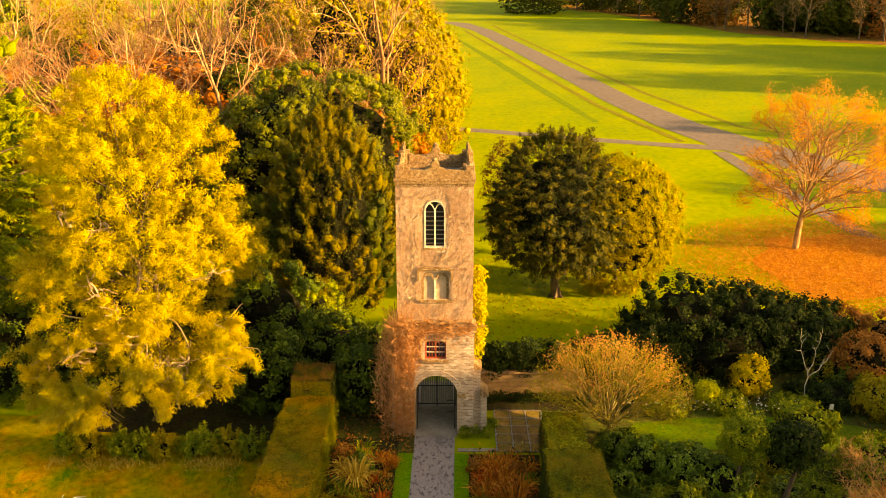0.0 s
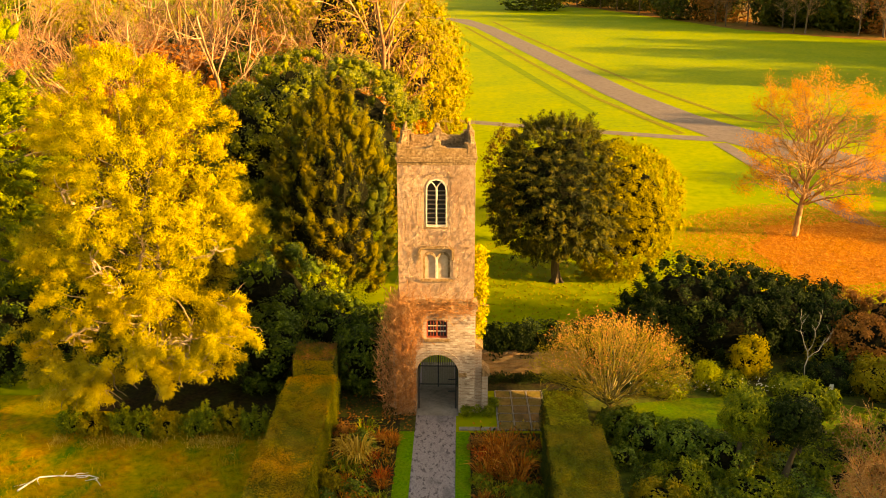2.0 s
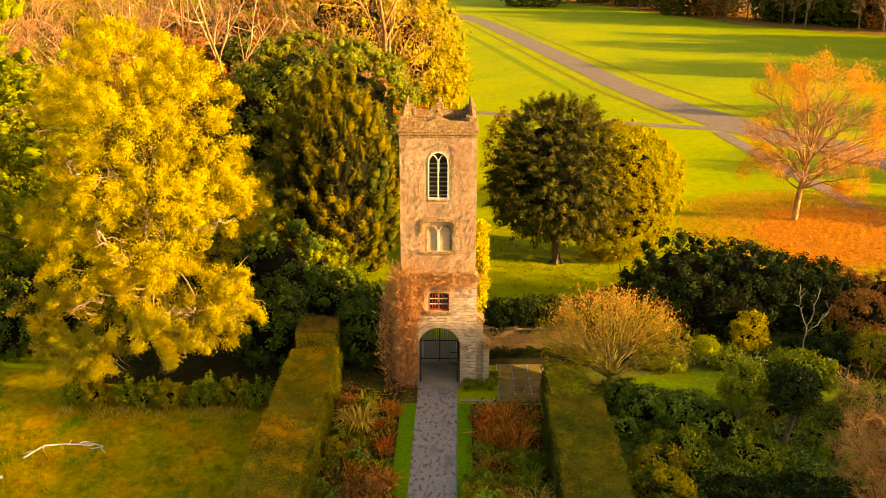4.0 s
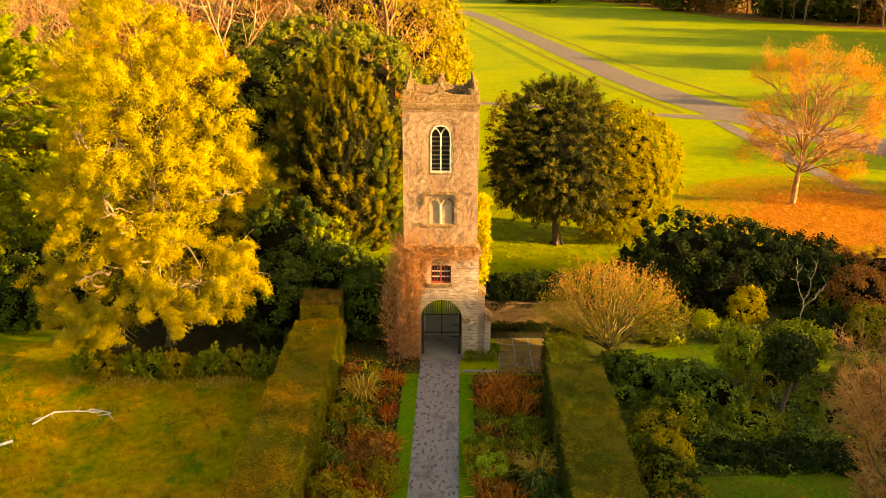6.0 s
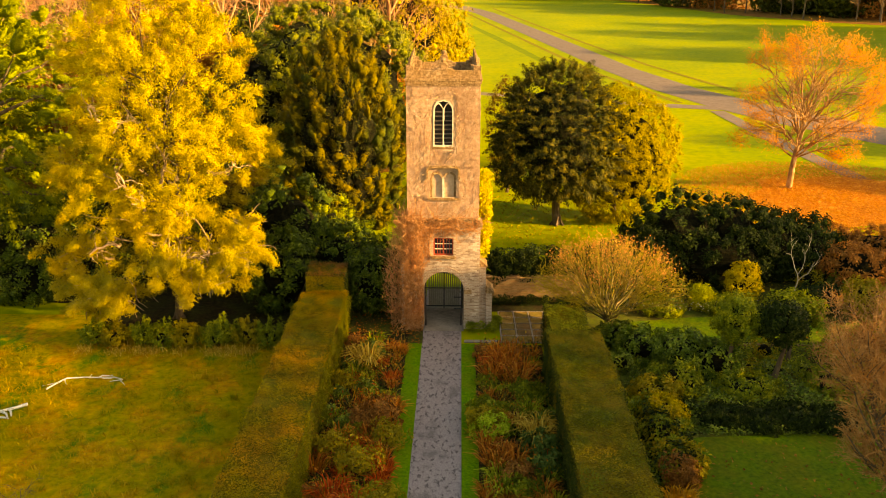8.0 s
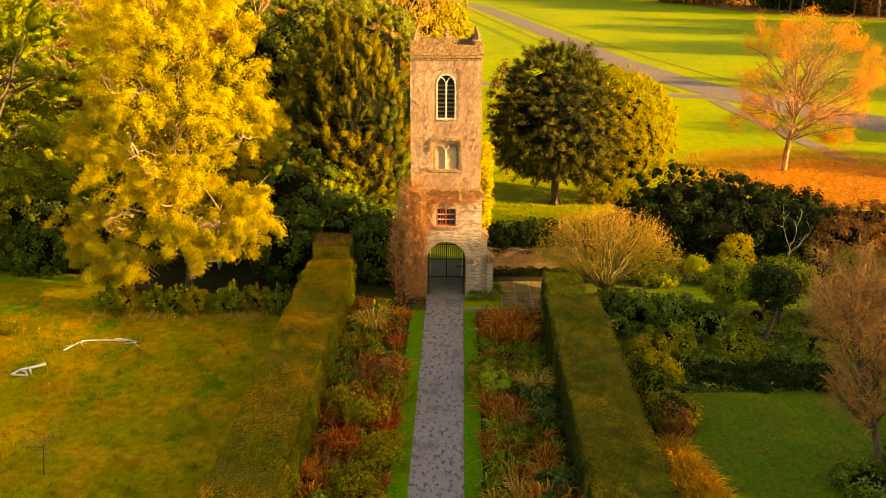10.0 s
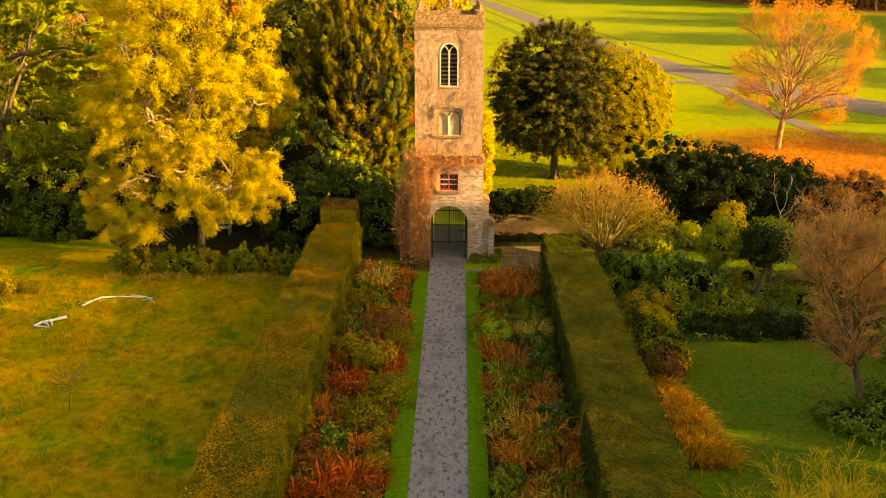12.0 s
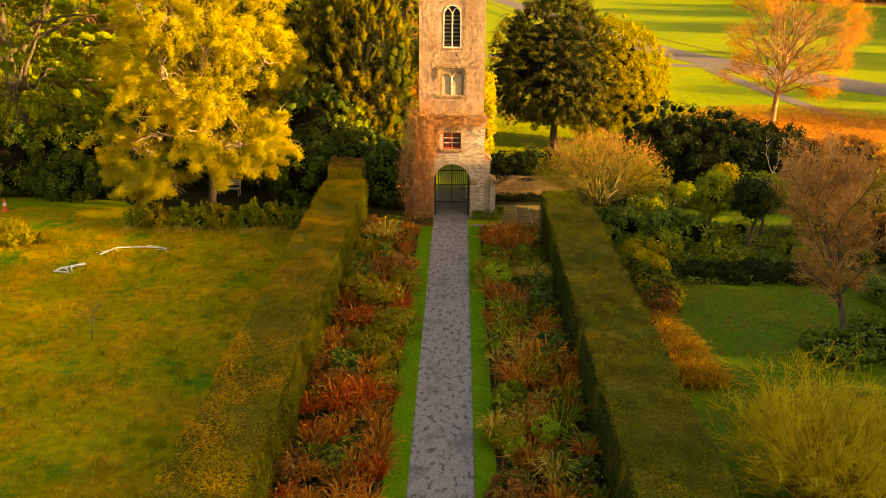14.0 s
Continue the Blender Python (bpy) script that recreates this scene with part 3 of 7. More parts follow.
BROWN_LEAF = leaf_mat("brown_dead_leaf", [(0.125, 0.0517, 0.0144), (0.338, 0.138, 0.0306), (0.55, 0.23, 0.054)], 0.25)

# ---- ground ----
bm = bmesh.new()
bmesh.ops.create_grid(bm, x_segments=8, y_segments=8, size=1500)
tagged(part("ground", bm, None, "", GRASS), "yellow-green autumn parkland grass reaching the horizon", "grass", kind="structure")

GARDEN = pose(-0.06, 0, 0, 0, 0, -0.53)


def patch(name, outline, z, material, label, category, m=None):
    bm = bmesh.new()
    bm.faces.new([bm.verts.new((x, y, z)) for x, y in outline])
    bmesh.ops.recalc_face_normals(bm, faces=bm.faces[:])
    if bm.faces[:][0].normal.z < 0:
        bmesh.ops.reverse_faces(bm, faces=bm.faces[:])
    ob = part(name, bm, None, "", material)
    if m is not None:
        ob.matrix_world = m
    return tagged(ob, label, category, kind="structure")


def slab(name, x0, x1, y0, y1, z0, z1, material, label, category, m=GARDEN, bevel=0.0):
    ob = part(name, box(x0, x1, y0, y1, z0, z1, bevel), None, "", material)
    ob.matrix_world = m
    return tagged(ob, label, category, kind="structure")


def blob_outline(cx, cy, rx, ry, n, seed, rough=0.12):
    rg = np.random.default_rng(seed)
    a = np.linspace(0, 2 * np.pi, n, endpoint=False)
    k = 1 + rough * (np.sin(2 * a + rg.uniform(0, 6)) + 0.6 * np.sin(3 * a + rg.uniform(0, 6)) + 0.4 * np.sin(7 * a + rg.uniform(0, 6)))
    return [(cx + rx * k[i] * math.cos(a[i]), cy + ry * k[i] * math.sin(a[i])) for i in range(n)]


slab("path", -0.93, 0.93, -60, 5.5, -0.1, 0.02, GRAVEL, "grey tarmac garden path leading under the tower", "path")
for x0, x1 in ((-1.62, -0.935), (0.935, 1.56)):
    slab("grass_verge", x0, x1, -60, -1.9, -0.1, 0.05, GRASS_EDGE, "mown green grass strip along the path", "grass")
slab("flower_bed", -4.7, -1.625, -60, -0.6, -0.1, 0.04, SOIL, "dark soil of a long flower bed beside the path", "flower bed")
slab("flower_bed", 1.565, 4.7, -60, -1.95, -0.1, 0.04, SOIL, "dark soil of a long flower bed beside the path", "flower bed")
patch("rough_lawn", [(-60, -60), (-6.9, -60), (-6.9, 1.5), (-60, 1.5)], 0.02, ROUGH_GRASS, "rough unmown lawn with orange autumn patches", "lawn")
# Its southern edge reaches onto grass: dark soil there paints the shade.
patch("shade_soil", [(-30, 4.0), (-19, 3.0), (-16.5, 0.0), (-7, -0.9), (-4.9, 0.5), (-4.9, 3.5), (-1.8, 4), (-1.8, 12), (-40, 14)], 0.024, SOIL, "dark leafy ground under the evergreen trees, with shade painted onto grass", "soil")
patch("garden_soil", [(4.7, -60), (45, -60), (45, 7.0), (5.2, 7.0)], 0.02, rough_mat("planted_soil", [(0.03, 0.022, 0.008), (0.07, 0.06, 0.014), (0.13, 0.11, 0.02)], 3.0, [(0.04, 0.06, 0.01), (0.09, 0.12, 0.015), (0.13, 0.14, 0.02)], 0.7, 0.95, 0.9, 0.05), "dark mossy planted soil of the garden", "soil")
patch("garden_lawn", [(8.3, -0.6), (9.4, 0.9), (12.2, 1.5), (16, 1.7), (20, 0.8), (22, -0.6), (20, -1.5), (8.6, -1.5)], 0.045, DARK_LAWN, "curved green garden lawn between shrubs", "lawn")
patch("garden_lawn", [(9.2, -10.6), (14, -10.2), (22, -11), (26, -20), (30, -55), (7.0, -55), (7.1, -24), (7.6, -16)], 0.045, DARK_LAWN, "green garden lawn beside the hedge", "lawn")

patch("wood_floor", [(-95, 26), (-16, 27), (-4.5, 33), (-2, 44), (1, 58), (0, 75), (-10, 96), (-60, 120), (-95, 120)], 0.024, rough_mat("woodland_litter", [(0.06, 0.025, 0.008), (0.18, 0.07, 0.016), (0.32, 0.13, 0.03)], 2.0, [(0.05, 0.035, 0.008), (0.16, 0.08, 0.014)], 0.2, 0.95, 0.9, 0.08), "brown leaf-strewn woodland floor", "woodland floor")
patch("tower_border", [(-4.8, -1.9), (-0.99, -1.9), (-0.99, 3.55), (-4.8, 3.55)], 0.03, rough_mat("mossy_soil", [(0.03, 0.022, 0.008), (0.07, 0.055, 0.015), (0.12, 0.1, 0.02)], 4.0, [(0.04, 0.06, 0.01), (0.1, 0.12, 0.015)], 0.8, 0.95, 0.9, 0.04), "dark mossy soil border beside the tower", "soil")
patch("wall_border", [(1.75, 2.2), (7.6, 2.2), (7.6, 3.58), (1.75, 3.58)], 0.03, SOIL, "dark soil border under the garden wall", "soil")
patch("gateway_floor", [(-0.975, -0.35), (0.975, -0.35), (0.975, 2.9), (-0.975, 2.9)], 0.03, CONCRETE, "pale worn concrete floor of the gateway", "floor")

# park road and its side paths
road_line = [(x, y) for y, x in ((40, 49), (48, 43.5), (57, 38.6), (66, 34.2), (80, 29.5), (100, 25.6), (126, 22.2), (160, 17.6), (190, 13.4), (218, 9.3), (243, 3), (252, -6), (256, -30))]
strip_curve(road_line, [7.5, 7.5, 8, 7.2, 6.0, 5.2, 5.2, 5.2, 5.2, 5.2, 6, 6, 6], 0.03, ROAD, "park_road", "grey-brown asphalt road crossing the park", "road", 0.02)
strip_curve([(26, 66.5), (16, 70.2), (6, 74.5), (-6, 79), (-20, 84)], 2.2, 0.028, ROAD, "side_path", "narrow footpath joining the park road", "path")
strip_curve([(33, 64.5), (26, 66.5)], 2.6, 0.026, ROAD, "side_path", "narrow footpath joining the park road", "path")
strip_curve([(30.5, 63), (31.2, 52), (32.2, 41), (33.5, 29.5), (35, 18)], 1.7, 0.032, ROAD, "side_path", "narrow footpath beside the orange tree", "path")
strip_curve([(27.6, 68.5), (21.5, 95), (16.5, 130), (10.3, 175), (4.2, 219)], 0.9, 0.022, BROWN_GROUND := rough_mat("leaf_drift", [(0.13, 0.13, 0.01), (0.19, 0.16, 0.014), (0.25, 0.19, 0.02)], 1.0, None, 1, 0.95, 0.6, 0.03), "leaf_line", "brown line of fallen leaves along the road verge", "leaves")
strip_curve([(37.2, 78), (31, 105), (25.5, 140), (18.5, 190), (12.4, 237)], 0.9, 0.022, BROWN_GROUND, "leaf_line", "brown line of fallen leaves along the road verge", "leaves")
strip_curve([(48, 67), (37.2, 78)], 0.9, 0.022, BROWN_GROUND, "leaf_line", "brown line of fallen leaves along the road verge", "leaves")
patch("leaf_carpet", blob_outline(29.8, 25.0, 7.0, 7.3, 90, 3, 0.17), 0.036, LITTER_GROUND, "thick bright carpet of orange fallen leaves under the maple", "leaves")
rg = np.random.default_rng(31)
n = 70000
rr = np.sqrt(rg.random(n)) * 12.5
aa = rg.uniform(0, 6.28, n)
keep = rg.random(n) < np.clip(1.55 - rr / 9, 0.05, 1)
P = np.stack([29 + rr * np.cos(aa), 25 + rr * np.sin(aa), np.full(n, 0.05)], 1)[keep]
V, F = leaf_mesh(P, rg.normal(size=P.shape) * [1, 1, 0.45] + [0, 0, 0.15], 0.11, 0.09, rg)
tagged(part("fallen_leaves", mesh_np("fallen_leaves", V, F, leaf_mat("fallen_maple_leaf", [(0.34, 0.12, 0.02), (0.6, 0.25, 0.04), (0.72, 0.38, 0.08)], 0.2))), "fallen orange maple leaves lying on the grass", "leaves", kind="stuff")


# a shadow lying along the road, laid on the grass as a darker strip
strip_curve([(19.5, 81), (15, 110), (9, 150), (2, 194)], [0.9, 1.6, 1.8, 1.0], 0.018, rough_mat("shadow_grass", [(0.11, 0.165, 0.005), (0.17, 0.22, 0.006)], 0.6, None, 1, 0.9, 0.5, 0.03), "shadow_strip", "dark shadow band on the grass beside the road, painted as a strip", "track")


n = 5200
P = np.stack([rg.uniform(1.5, 21, n), rg.uniform(6, 26, n), np.full(n, 0.03)], 1)
V, F = leaf_mesh(P, rg.normal(size=P.shape) * [1, 1, 0.4], 0.15, 0.12, rg)
tagged(part("strewn_leaves", mesh_np("strewn_leaves", V, F, OLIVE_LEAF)), "yellow leaves strewn over the grass round the yew", "leaves", kind="stuff")


# ---- tower ----
tower = thing("tower", "tall slender buff stone and brick bell tower over an arched gateway", "tower")
LX0, LX1, LZ = -1.78, 1.74, 5.3
arch = arc(0, 1.98, 0.98, 0, 180, 24)
front = [(LX0, 0), (-0.98, 0), *arch[::-1], (0.98, 0), (LX1, 0), (LX1, LZ), (LX0, LZ)]
lw = [(-0.5, 3.78), (0.46, 3.78), (0.46, 4.68), (-0.5, 4.68)]
bm = bmesh.new()
wall_face(bm, front, [lw], 0.0, 0.3)
wall_face(bm, front, [], 3.4, 0.0)
tunnel = [(-0.98, 0), *arch[::-1], (0.98, 0)]
for (xa, za), (xb, zb) in zip(tunnel, tunnel[1:]):
    bm.faces.new([bm.verts.new(p) for p in ((xa, 0, za), (xb, 0, zb), (xb, 3.4, zb), (xa, 3.4, za))])
for x in (LX0, LX1):
    bm.faces.new([bm.verts.new(p) for p in ((x, 0, 0), (x, 3.4, 0), (x, 3.4, LZ), (x, 0, LZ))])
bm.faces.new([bm.verts.new(p) for p in ((LX0, 0, LZ), (LX1, 0, LZ), (LX1, 3.4, LZ), (LX0, 3.4, LZ))])
bmesh.ops.remove_doubles(bm, verts=bm.verts[:], dist=0.001)
bmesh.ops.recalc_face_normals(bm, faces=bm.faces[:])
lower_wall = part("lower_wall", bm, tower, "buff brick lower stage with a round arch", BRICK)
ring = part("arch_ring", prism([*arc(0, 1.98, 1.0, 0, 180, 24), *arc(0, 1.98, 1.06, 180, 0, 24)], -0.012, 0.1), tower, "", BRICK)
for k in range(34):
    a = 90 + (k - 16.5) * 180 / 34
    b0, b1 = a - 2.3, a + 2.3
    part("brick", prism([*arc(0, 1.98, 1.0, b0, b1, 1), *arc(0, 1.98, 1.24, b1, b0, 1)], -0.035 - 0.008 * (k % 3), 0.06), ring, "", BRICK)
for x0, x1 in ((-1.3, -0.985), (0.985, 1.35)):
    part("impost_stone", box(x0, x1, -0.09, 0.3, 1.86, 2.06, 0.02), tower, "weathered mossy stone block", STONE)
# string course with a sloping top
part("string_course", prism([(-1.86, 5.24), (1.82, 5.24), (1.84, 5.38), (1.62, 5.62), (-1.7, 5.62), (-1.88, 5.38)], -0.09, 3.5, 0.015), tower, "", STONE)
# upper stage
UX0, UX1, UY0, UY1, UZ0, UZ1 = -1.68, 1.6, 0.22, 3.3, 5.5, 12.05
CX = -0.04


def pointed(cx, half, z0, spring, n=8):
    """A pointed arch outline."""
    r = half * 2
    top = math.degrees(math.acos(0.5))
    left = arc(cx + half, spring, r, 180, 180 - top, n)
    right = arc(cx - half, spring, r, top, 0, n)
    return [(cx + half, z0), (cx - half, z0), *left, *right[1:]][::-1]


def light_outline(g):
    half = [(0.43 + g, 9.1 - g), (0.43 + g, 10.72), (0.39 + g, 10.95 + g * 0.5), (0.27 + g * 0.7, 11.13 + g), (0, 11.2 + g)]
    return [(CX + x, z) for x, z in half] + [(CX - x, z) for x, z in half[-2::-1]]


win_hole = light_outline(0.0)
niche_hole = [(CX - 0.62, 6.62), (CX + 0.62, 6.62), (CX + 0.62, 7.62), (CX + 0.5, 7.84), (CX + 0.3, 7.94), (CX - 0.3, 7.94), (CX - 0.5, 7.84), (CX - 0.62, 7.62)]
bm = bmesh.new()
wall_face(bm, [(UX0, UZ0), (UX1, UZ0), (UX1, UZ1), (UX0, UZ1)], [win_hole, niche_hole], UY0, 0.28)
for x in (UX0, UX1):
    bm.faces.new([bm.verts.new(p) for p in ((x, UY0, UZ0), (x, UY1, UZ0), (x, UY1, UZ1), (x, UY0, UZ1))])
bm.faces.new([bm.verts.new(p) for p in ((UX0, UY1, UZ0), (UX1, UY1, UZ0), (UX1, UY1, UZ1), (UX0, UY1, UZ1))])
bmesh.ops.remove_doubles(bm, verts=bm.verts[:], dist=0.001)
bmesh.ops.recalc_face_normals(bm, faces=bm.faces[:])
part("upper_wall", bm, tower, "rubble stone upper stage under dead ivy", RUBBLE)
part("roof_deck", box(UX0 + 0.02, UX1 - 0.02, UY0 + 0.02, UY1 - 0.02, 11.7, 11.98), tower, "grey lead flat roof", LEAD)
part("roof_hatch", box(0.25, 1.15, 1.2, 2.3, 11.98, 12.2, 0.03), tower, "grey lead roof hatch", LEAD)
part("roof_hatch", box(-1.1, -0.55, 0.8, 1.2, 11.98, 12.1, 0.02), tower, "pale roof hatch", PALE_STONE)
# cornice: two rolls with notches below, then the parapet walls
for z0, z1, o in ((11.86, 11.96, 0.05), (11.98, 12.1, 0.1), (12.1, 12.22, 0.14)):
    bm = bmesh.new()
    xa, xb, ya, yb, w = UX0 - o, UX1 + o, UY0 - o, UY1 + o, 0.3
    box_bm(bm, xa, xb, ya, ya + w, z0, z1, 0.02)
    box_bm(bm, xa, xb, yb - w, yb, z0, z1, 0.02)
    box_bm(bm, xa, xa + w, ya + w, yb - w, z0, z1, 0.02)
    box_bm(bm, xb - w, xb, ya + w, yb - w, z0, z1, 0.02)
    part("cornice_course", bm, tower, "", STONE)
for x0, x1, y0, y1 in ((UX0 - 0.06, UX1 + 0.06, UY0 - 0.06, UY0 + 0.2), (UX0 - 0.06, UX1 + 0.06, UY1 - 0.2, UY1 + 0.06), (UX0 - 0.06, UX0 + 0.2, UY0 + 0.2, UY1 - 0.2), (UX1 - 0.2, UX1 + 0.06, UY0 + 0.2, UY1 - 0.2)):
    part("parapet_wall", box(x0, x1, y0, y1, 12.22, 12.58, 0.03), tower, "", STONE)


def pinnacle(x, y, sx, sy):
    """A corner upstand that curls up to a point, with ramps along both parapets."""
    bm = bmesh.new()
    box_bm(bm, x - 0.19, x + 0.19, y - 0.19, y + 0.19, 12.22, 12.8, 0.03)
    tip = bmesh.ops.create_cone(bm, cap_ends=True, segments=6, radius1=0.17, radius2=0.04, depth=0.46, matrix=Matrix.Translation((x, y, 13.0)))
    for v in tip["verts"]:
        if v.co.z > 13.1:
            v.co.x -= sx * 0.08
            v.co.y -= sy * 0.08
    for dx, dy in ((-sx, 0), (0, -sy)):
        for k in range(2):
            h = 12.84 - 0.09 * k
            cx, cy = x + dx * (0.22 + 0.12 * k), y + dy * (0.22 + 0.12 * k)
            box_bm(bm, cx - 0.1, cx + 0.1, cy - 0.1, cy + 0.1, 12.3, h - 0.1 * k * 0.8, 0.02)
    return part("pinnacle", bm, tower, "weathered stone corner horn", STONE)


for sx, sy in ((-1, -1), (1, -1), (-1, 1), (1, 1)):
    pinnacle(UX0 + 0.12 if sx < 0 else UX1 - 0.12, UY0 + 0.12 if sy < 0 else UY1 - 0.12, sx, sy)
for y in (UY0 + 0.07, UY1 - 0.07):
    gable = [(CX - 0.48, 12.5), (CX + 0.48, 12.5), (CX + 0.4, 12.63), (CX + 0.24, 12.66), *arc(CX, 12.76, 0.2, -20, 200, 10), (CX - 0.24, 12.66), (CX - 0.4, 12.63)]
    g = part("parapet_gable", prism(gable, y - 0.15, y + 0.15, 0.02), tower, "scrolled stone centrepiece", STONE)
    bm = bmesh.new()
    bmesh.ops.create_uvsphere(bm, u_segments=12, v_segments=8, radius=0.13, matrix=Matrix.Translation((CX, y, 13.02)))
    part("ball_finial", bm, g, "", STONE)
# belfry window; the dark panel behind the louvres paints the unlit inside
win = part("belfry_window", box(CX - 0.47, CX + 0.47, UY0 + 0.27, UY0 + 0.3, 9.05, 11.35), tower, "twin pointed belfry window with dark louvres", DARK)
part("mullion", box(CX - 0.035, CX + 0.035, UY0 + 0.02, UY0 + 0.14, 9.08, 10.85, 0.01), win, "pale stone mullion", PALE_STONE)
ring_out, ring_in = light_outline(0.035), light_outline(-0.02)
bm = bmesh.new()
wall_face(bm, ring_out, [ring_in], UY0 - 0.03, 0.2)
part("frame", bm, win, "pale stone surround", PALE_STONE)
for s in (-1, 1):
    c = CX + s * 0.225
    lo, li = pointed(c, 0.21, 10.3, 10.74, 6)[1:-1], pointed(c, 0.175, 10.3, 10.74, 6)[1:-1]
    part("tracery", prism([*lo, *li[::-1]], UY0 + 0.03, UY0 + 0.12), win, "", PALE_STONE)
    for k in range(8):
        z = 9.22 + 0.205 * k
        bm = box(c - 0.19, c + 0.19, -0.06, 0.06, -0.012, 0.012)
        bmesh.ops.transform(bm, matrix=pose(0, UY0 + 0.17, z, -35, 0, 0), verts=bm.verts[:])
        part("louvre", bm, win, "", SLATE)
part("sill", box(CX - 0.5, CX + 0.5, UY0 - 0.05, UY0 + 0.2, 8.98, 9.06, 0.015), win, "stone sill", STONE)
# blind twin niche
niche = part("blind_window", box(CX - 0.64, CX + 0.64, UY0 + 0.12, UY0 + 0.3, 6.6, 8.0), tower, "blind twin-arched niche of tan stone", rough_mat("niche_stone", [(0.368, 0.247, 0.166), (0.48, 0.345, 0.245), (0.544, 0.413, 0.31)], 4.0, None, 1, 0.9, 0.4, 0.01))
part("mullion", box(CX - 0.05, CX + 0.05, UY0 + 0.03, UY0 + 0.235, 6.62, 7.6, 0.01), niche, "", PALE_STONE)
for s in (-1, 1):
    c = CX + s * 0.31
    part("niche_arch", prism([*arc(c, 7.55, 0.3, 0, 180, 10), *arc(c, 7.55, 0.2, 180, 0, 10)], UY0 + 0.04, UY0 + 0.235), niche, "", STONE)
    part("jamb", box(c + s * 0.2 if s > 0 else c - 0.3, c + 0.3 if s > 0 else c - 0.2, UY0 + 0.04, UY0 + 0.235, 6.62, 7.55), niche, "", STONE)
part("hood_mould", prism([(CX - 0.8, 7.5), (CX - 0.8, 8.02), (CX - 0.62, 8.16), (CX + 0.62, 8.16), (CX + 0.8, 8.02), (CX + 0.8, 7.5), (CX + 0.7, 7.5), (CX + 0.7, 7.95), (CX + 0.58, 8.05), (CX - 0.58, 8.05), (CX - 0.7, 7.95), (CX - 0.7, 7.5)], UY0 - 0.1, UY0 + 0.05), niche, "stone hood moulding", STONE)
part("sill", box(CX - 0.74, CX + 0.74, UY0 - 0.1, UY0 + 0.1, 6.5, 6.61, 0.015), niche, "", STONE)
# gate-room window
gw = part("gate_room_window", box(-0.52, 0.48, 0.2, 0.23, 3.76, 4.7), tower, "small red-framed window with iron bars", GLASS)
for x0, x1, z0, z1 in ((-0.5, -0.43, 3.78, 4.68), (0.39, 0.46, 3.78, 4.68), (-0.43, 0.39, 3.78, 3.85), (-0.43, 0.39, 4.61, 4.68), (-0.06, 0.02, 3.85, 4.61)):
    part("frame", box(x0, x1, 0.1, 0.18, z0, z1, 0.008), gw, "red painted frame", RED_FRAME)
for x in (-0.3, -0.18, 0.14, 0.27):
    part("glazing_bar", box(x - 0.02, x + 0.02, 0.12, 0.16, 3.85, 4.61), gw, "", RED_FRAME)
for z in (4.1, 4.36):
    part("glazing_bar", box(-0.43, 0.39, 0.1, 0.165, z - 0.018, z + 0.018), gw, "", PALE_STONE)
part("sill", box(-0.6, 0.56, -0.1, 0.15, 3.64, 3.77, 0.02), gw, "weathered stone sill", STONE)
# buttress in two steps
part("buttress", box(1.74, 2.06, 0.35, 1.2, 0, 3.1, 0.01), tower, "brick buttress with stone caps", BRICK)
part("buttress_cap", prism([(1.742, 3.1), (2.12, 3.1), (2.12, 3.17), (1.742, 3.5)], 0.3, 1.25, 0.01), tower, "", STONE)
part("buttress", box(2.06, 2.36, 0.2, 1.1, 0, 1.82, 0.01), tower, "", BRICK)
part("buttress_cap", prism([(2.062, 1.82), (2.44, 1.82), (2.44, 1.92), (2.062, 2.24)], 0.13, 1.16, 0.01), tower, "", STONE)
part("buttress_face", box(1.3, 2.06, -0.0, 0.34, 0, 0.02), tower, "", BRICK)
part("buttress", box(-2.06, -1.78, 0.35, 1.2, 0, 3.1, 0.01), tower, "", BRICK)

gate = thing("iron_gate", "closed black iron gate with upright bars in the archway", "gate")
for x0, x1 in ((-0.97, -0.91), (0.91, 0.97), (-0.03, 0.03)):
    part("gate_post", box(x0, x1, 2.64, 2.7, 0.02, 2.0 if abs(x0) > 0.5 else 2.7, 0.005), gate, "", IRON)
for z in (0.14, 1.12, 1.95):
    part("rail", box(-0.91, 0.91, 2.65, 2.69, z, z + 0.05), gate, "", IRON)
GATE_GREY = plain_mat("grey_green_gate_paint", (0.2, 0.19, 0.14), 0.7)
for k in range(15):
    x = -0.77 + 0.11 * k
    top = 1.98 + math.sqrt(max(0.02, 0.92 ** 2 - x * x))
    part("bar", box(x - 0.034, x + 0.034, 2.655, 2.685, 0.1, top), gate, "", GATE_GREY)
    if k < 14:
        part("short_bar", box(x + 0.042, x + 0.068, 2.66, 2.68, 0.1, 1.12), gate, "", GATE_GREY)
for x in (-0.88, 0.86):
    part("hinge_post", box(x - 0.03, x + 0.03, 0.35, 0.41, 0.02, 2.35, 0.005), gate, "dark upright of the gateway", IRON)
for z in (0.9, 1.5):
    part("latch", box(0.5, 0.86, 0.37, 0.39, z, z + 0.05), gate, "dark iron latch arm", IRON)

# ---- garden wall and paving ----
wall = part("garden_wall", box(1.75, 7.4, 3.6, 3.95, 0, 1.35), None, "", WALL_BRICK)
tagged(wall, "low weathered red-brown brick garden wall", "wall", kind="structure")
part("coping", box(1.75, 7.4, 3.54, 4.01, 1.35, 1.44, 0.02), wall, "", STONE)
wall = part("garden_wall", box(-9, -1.8, 3.6, 3.95, 0, 1.35), None, "", WALL_BRICK)
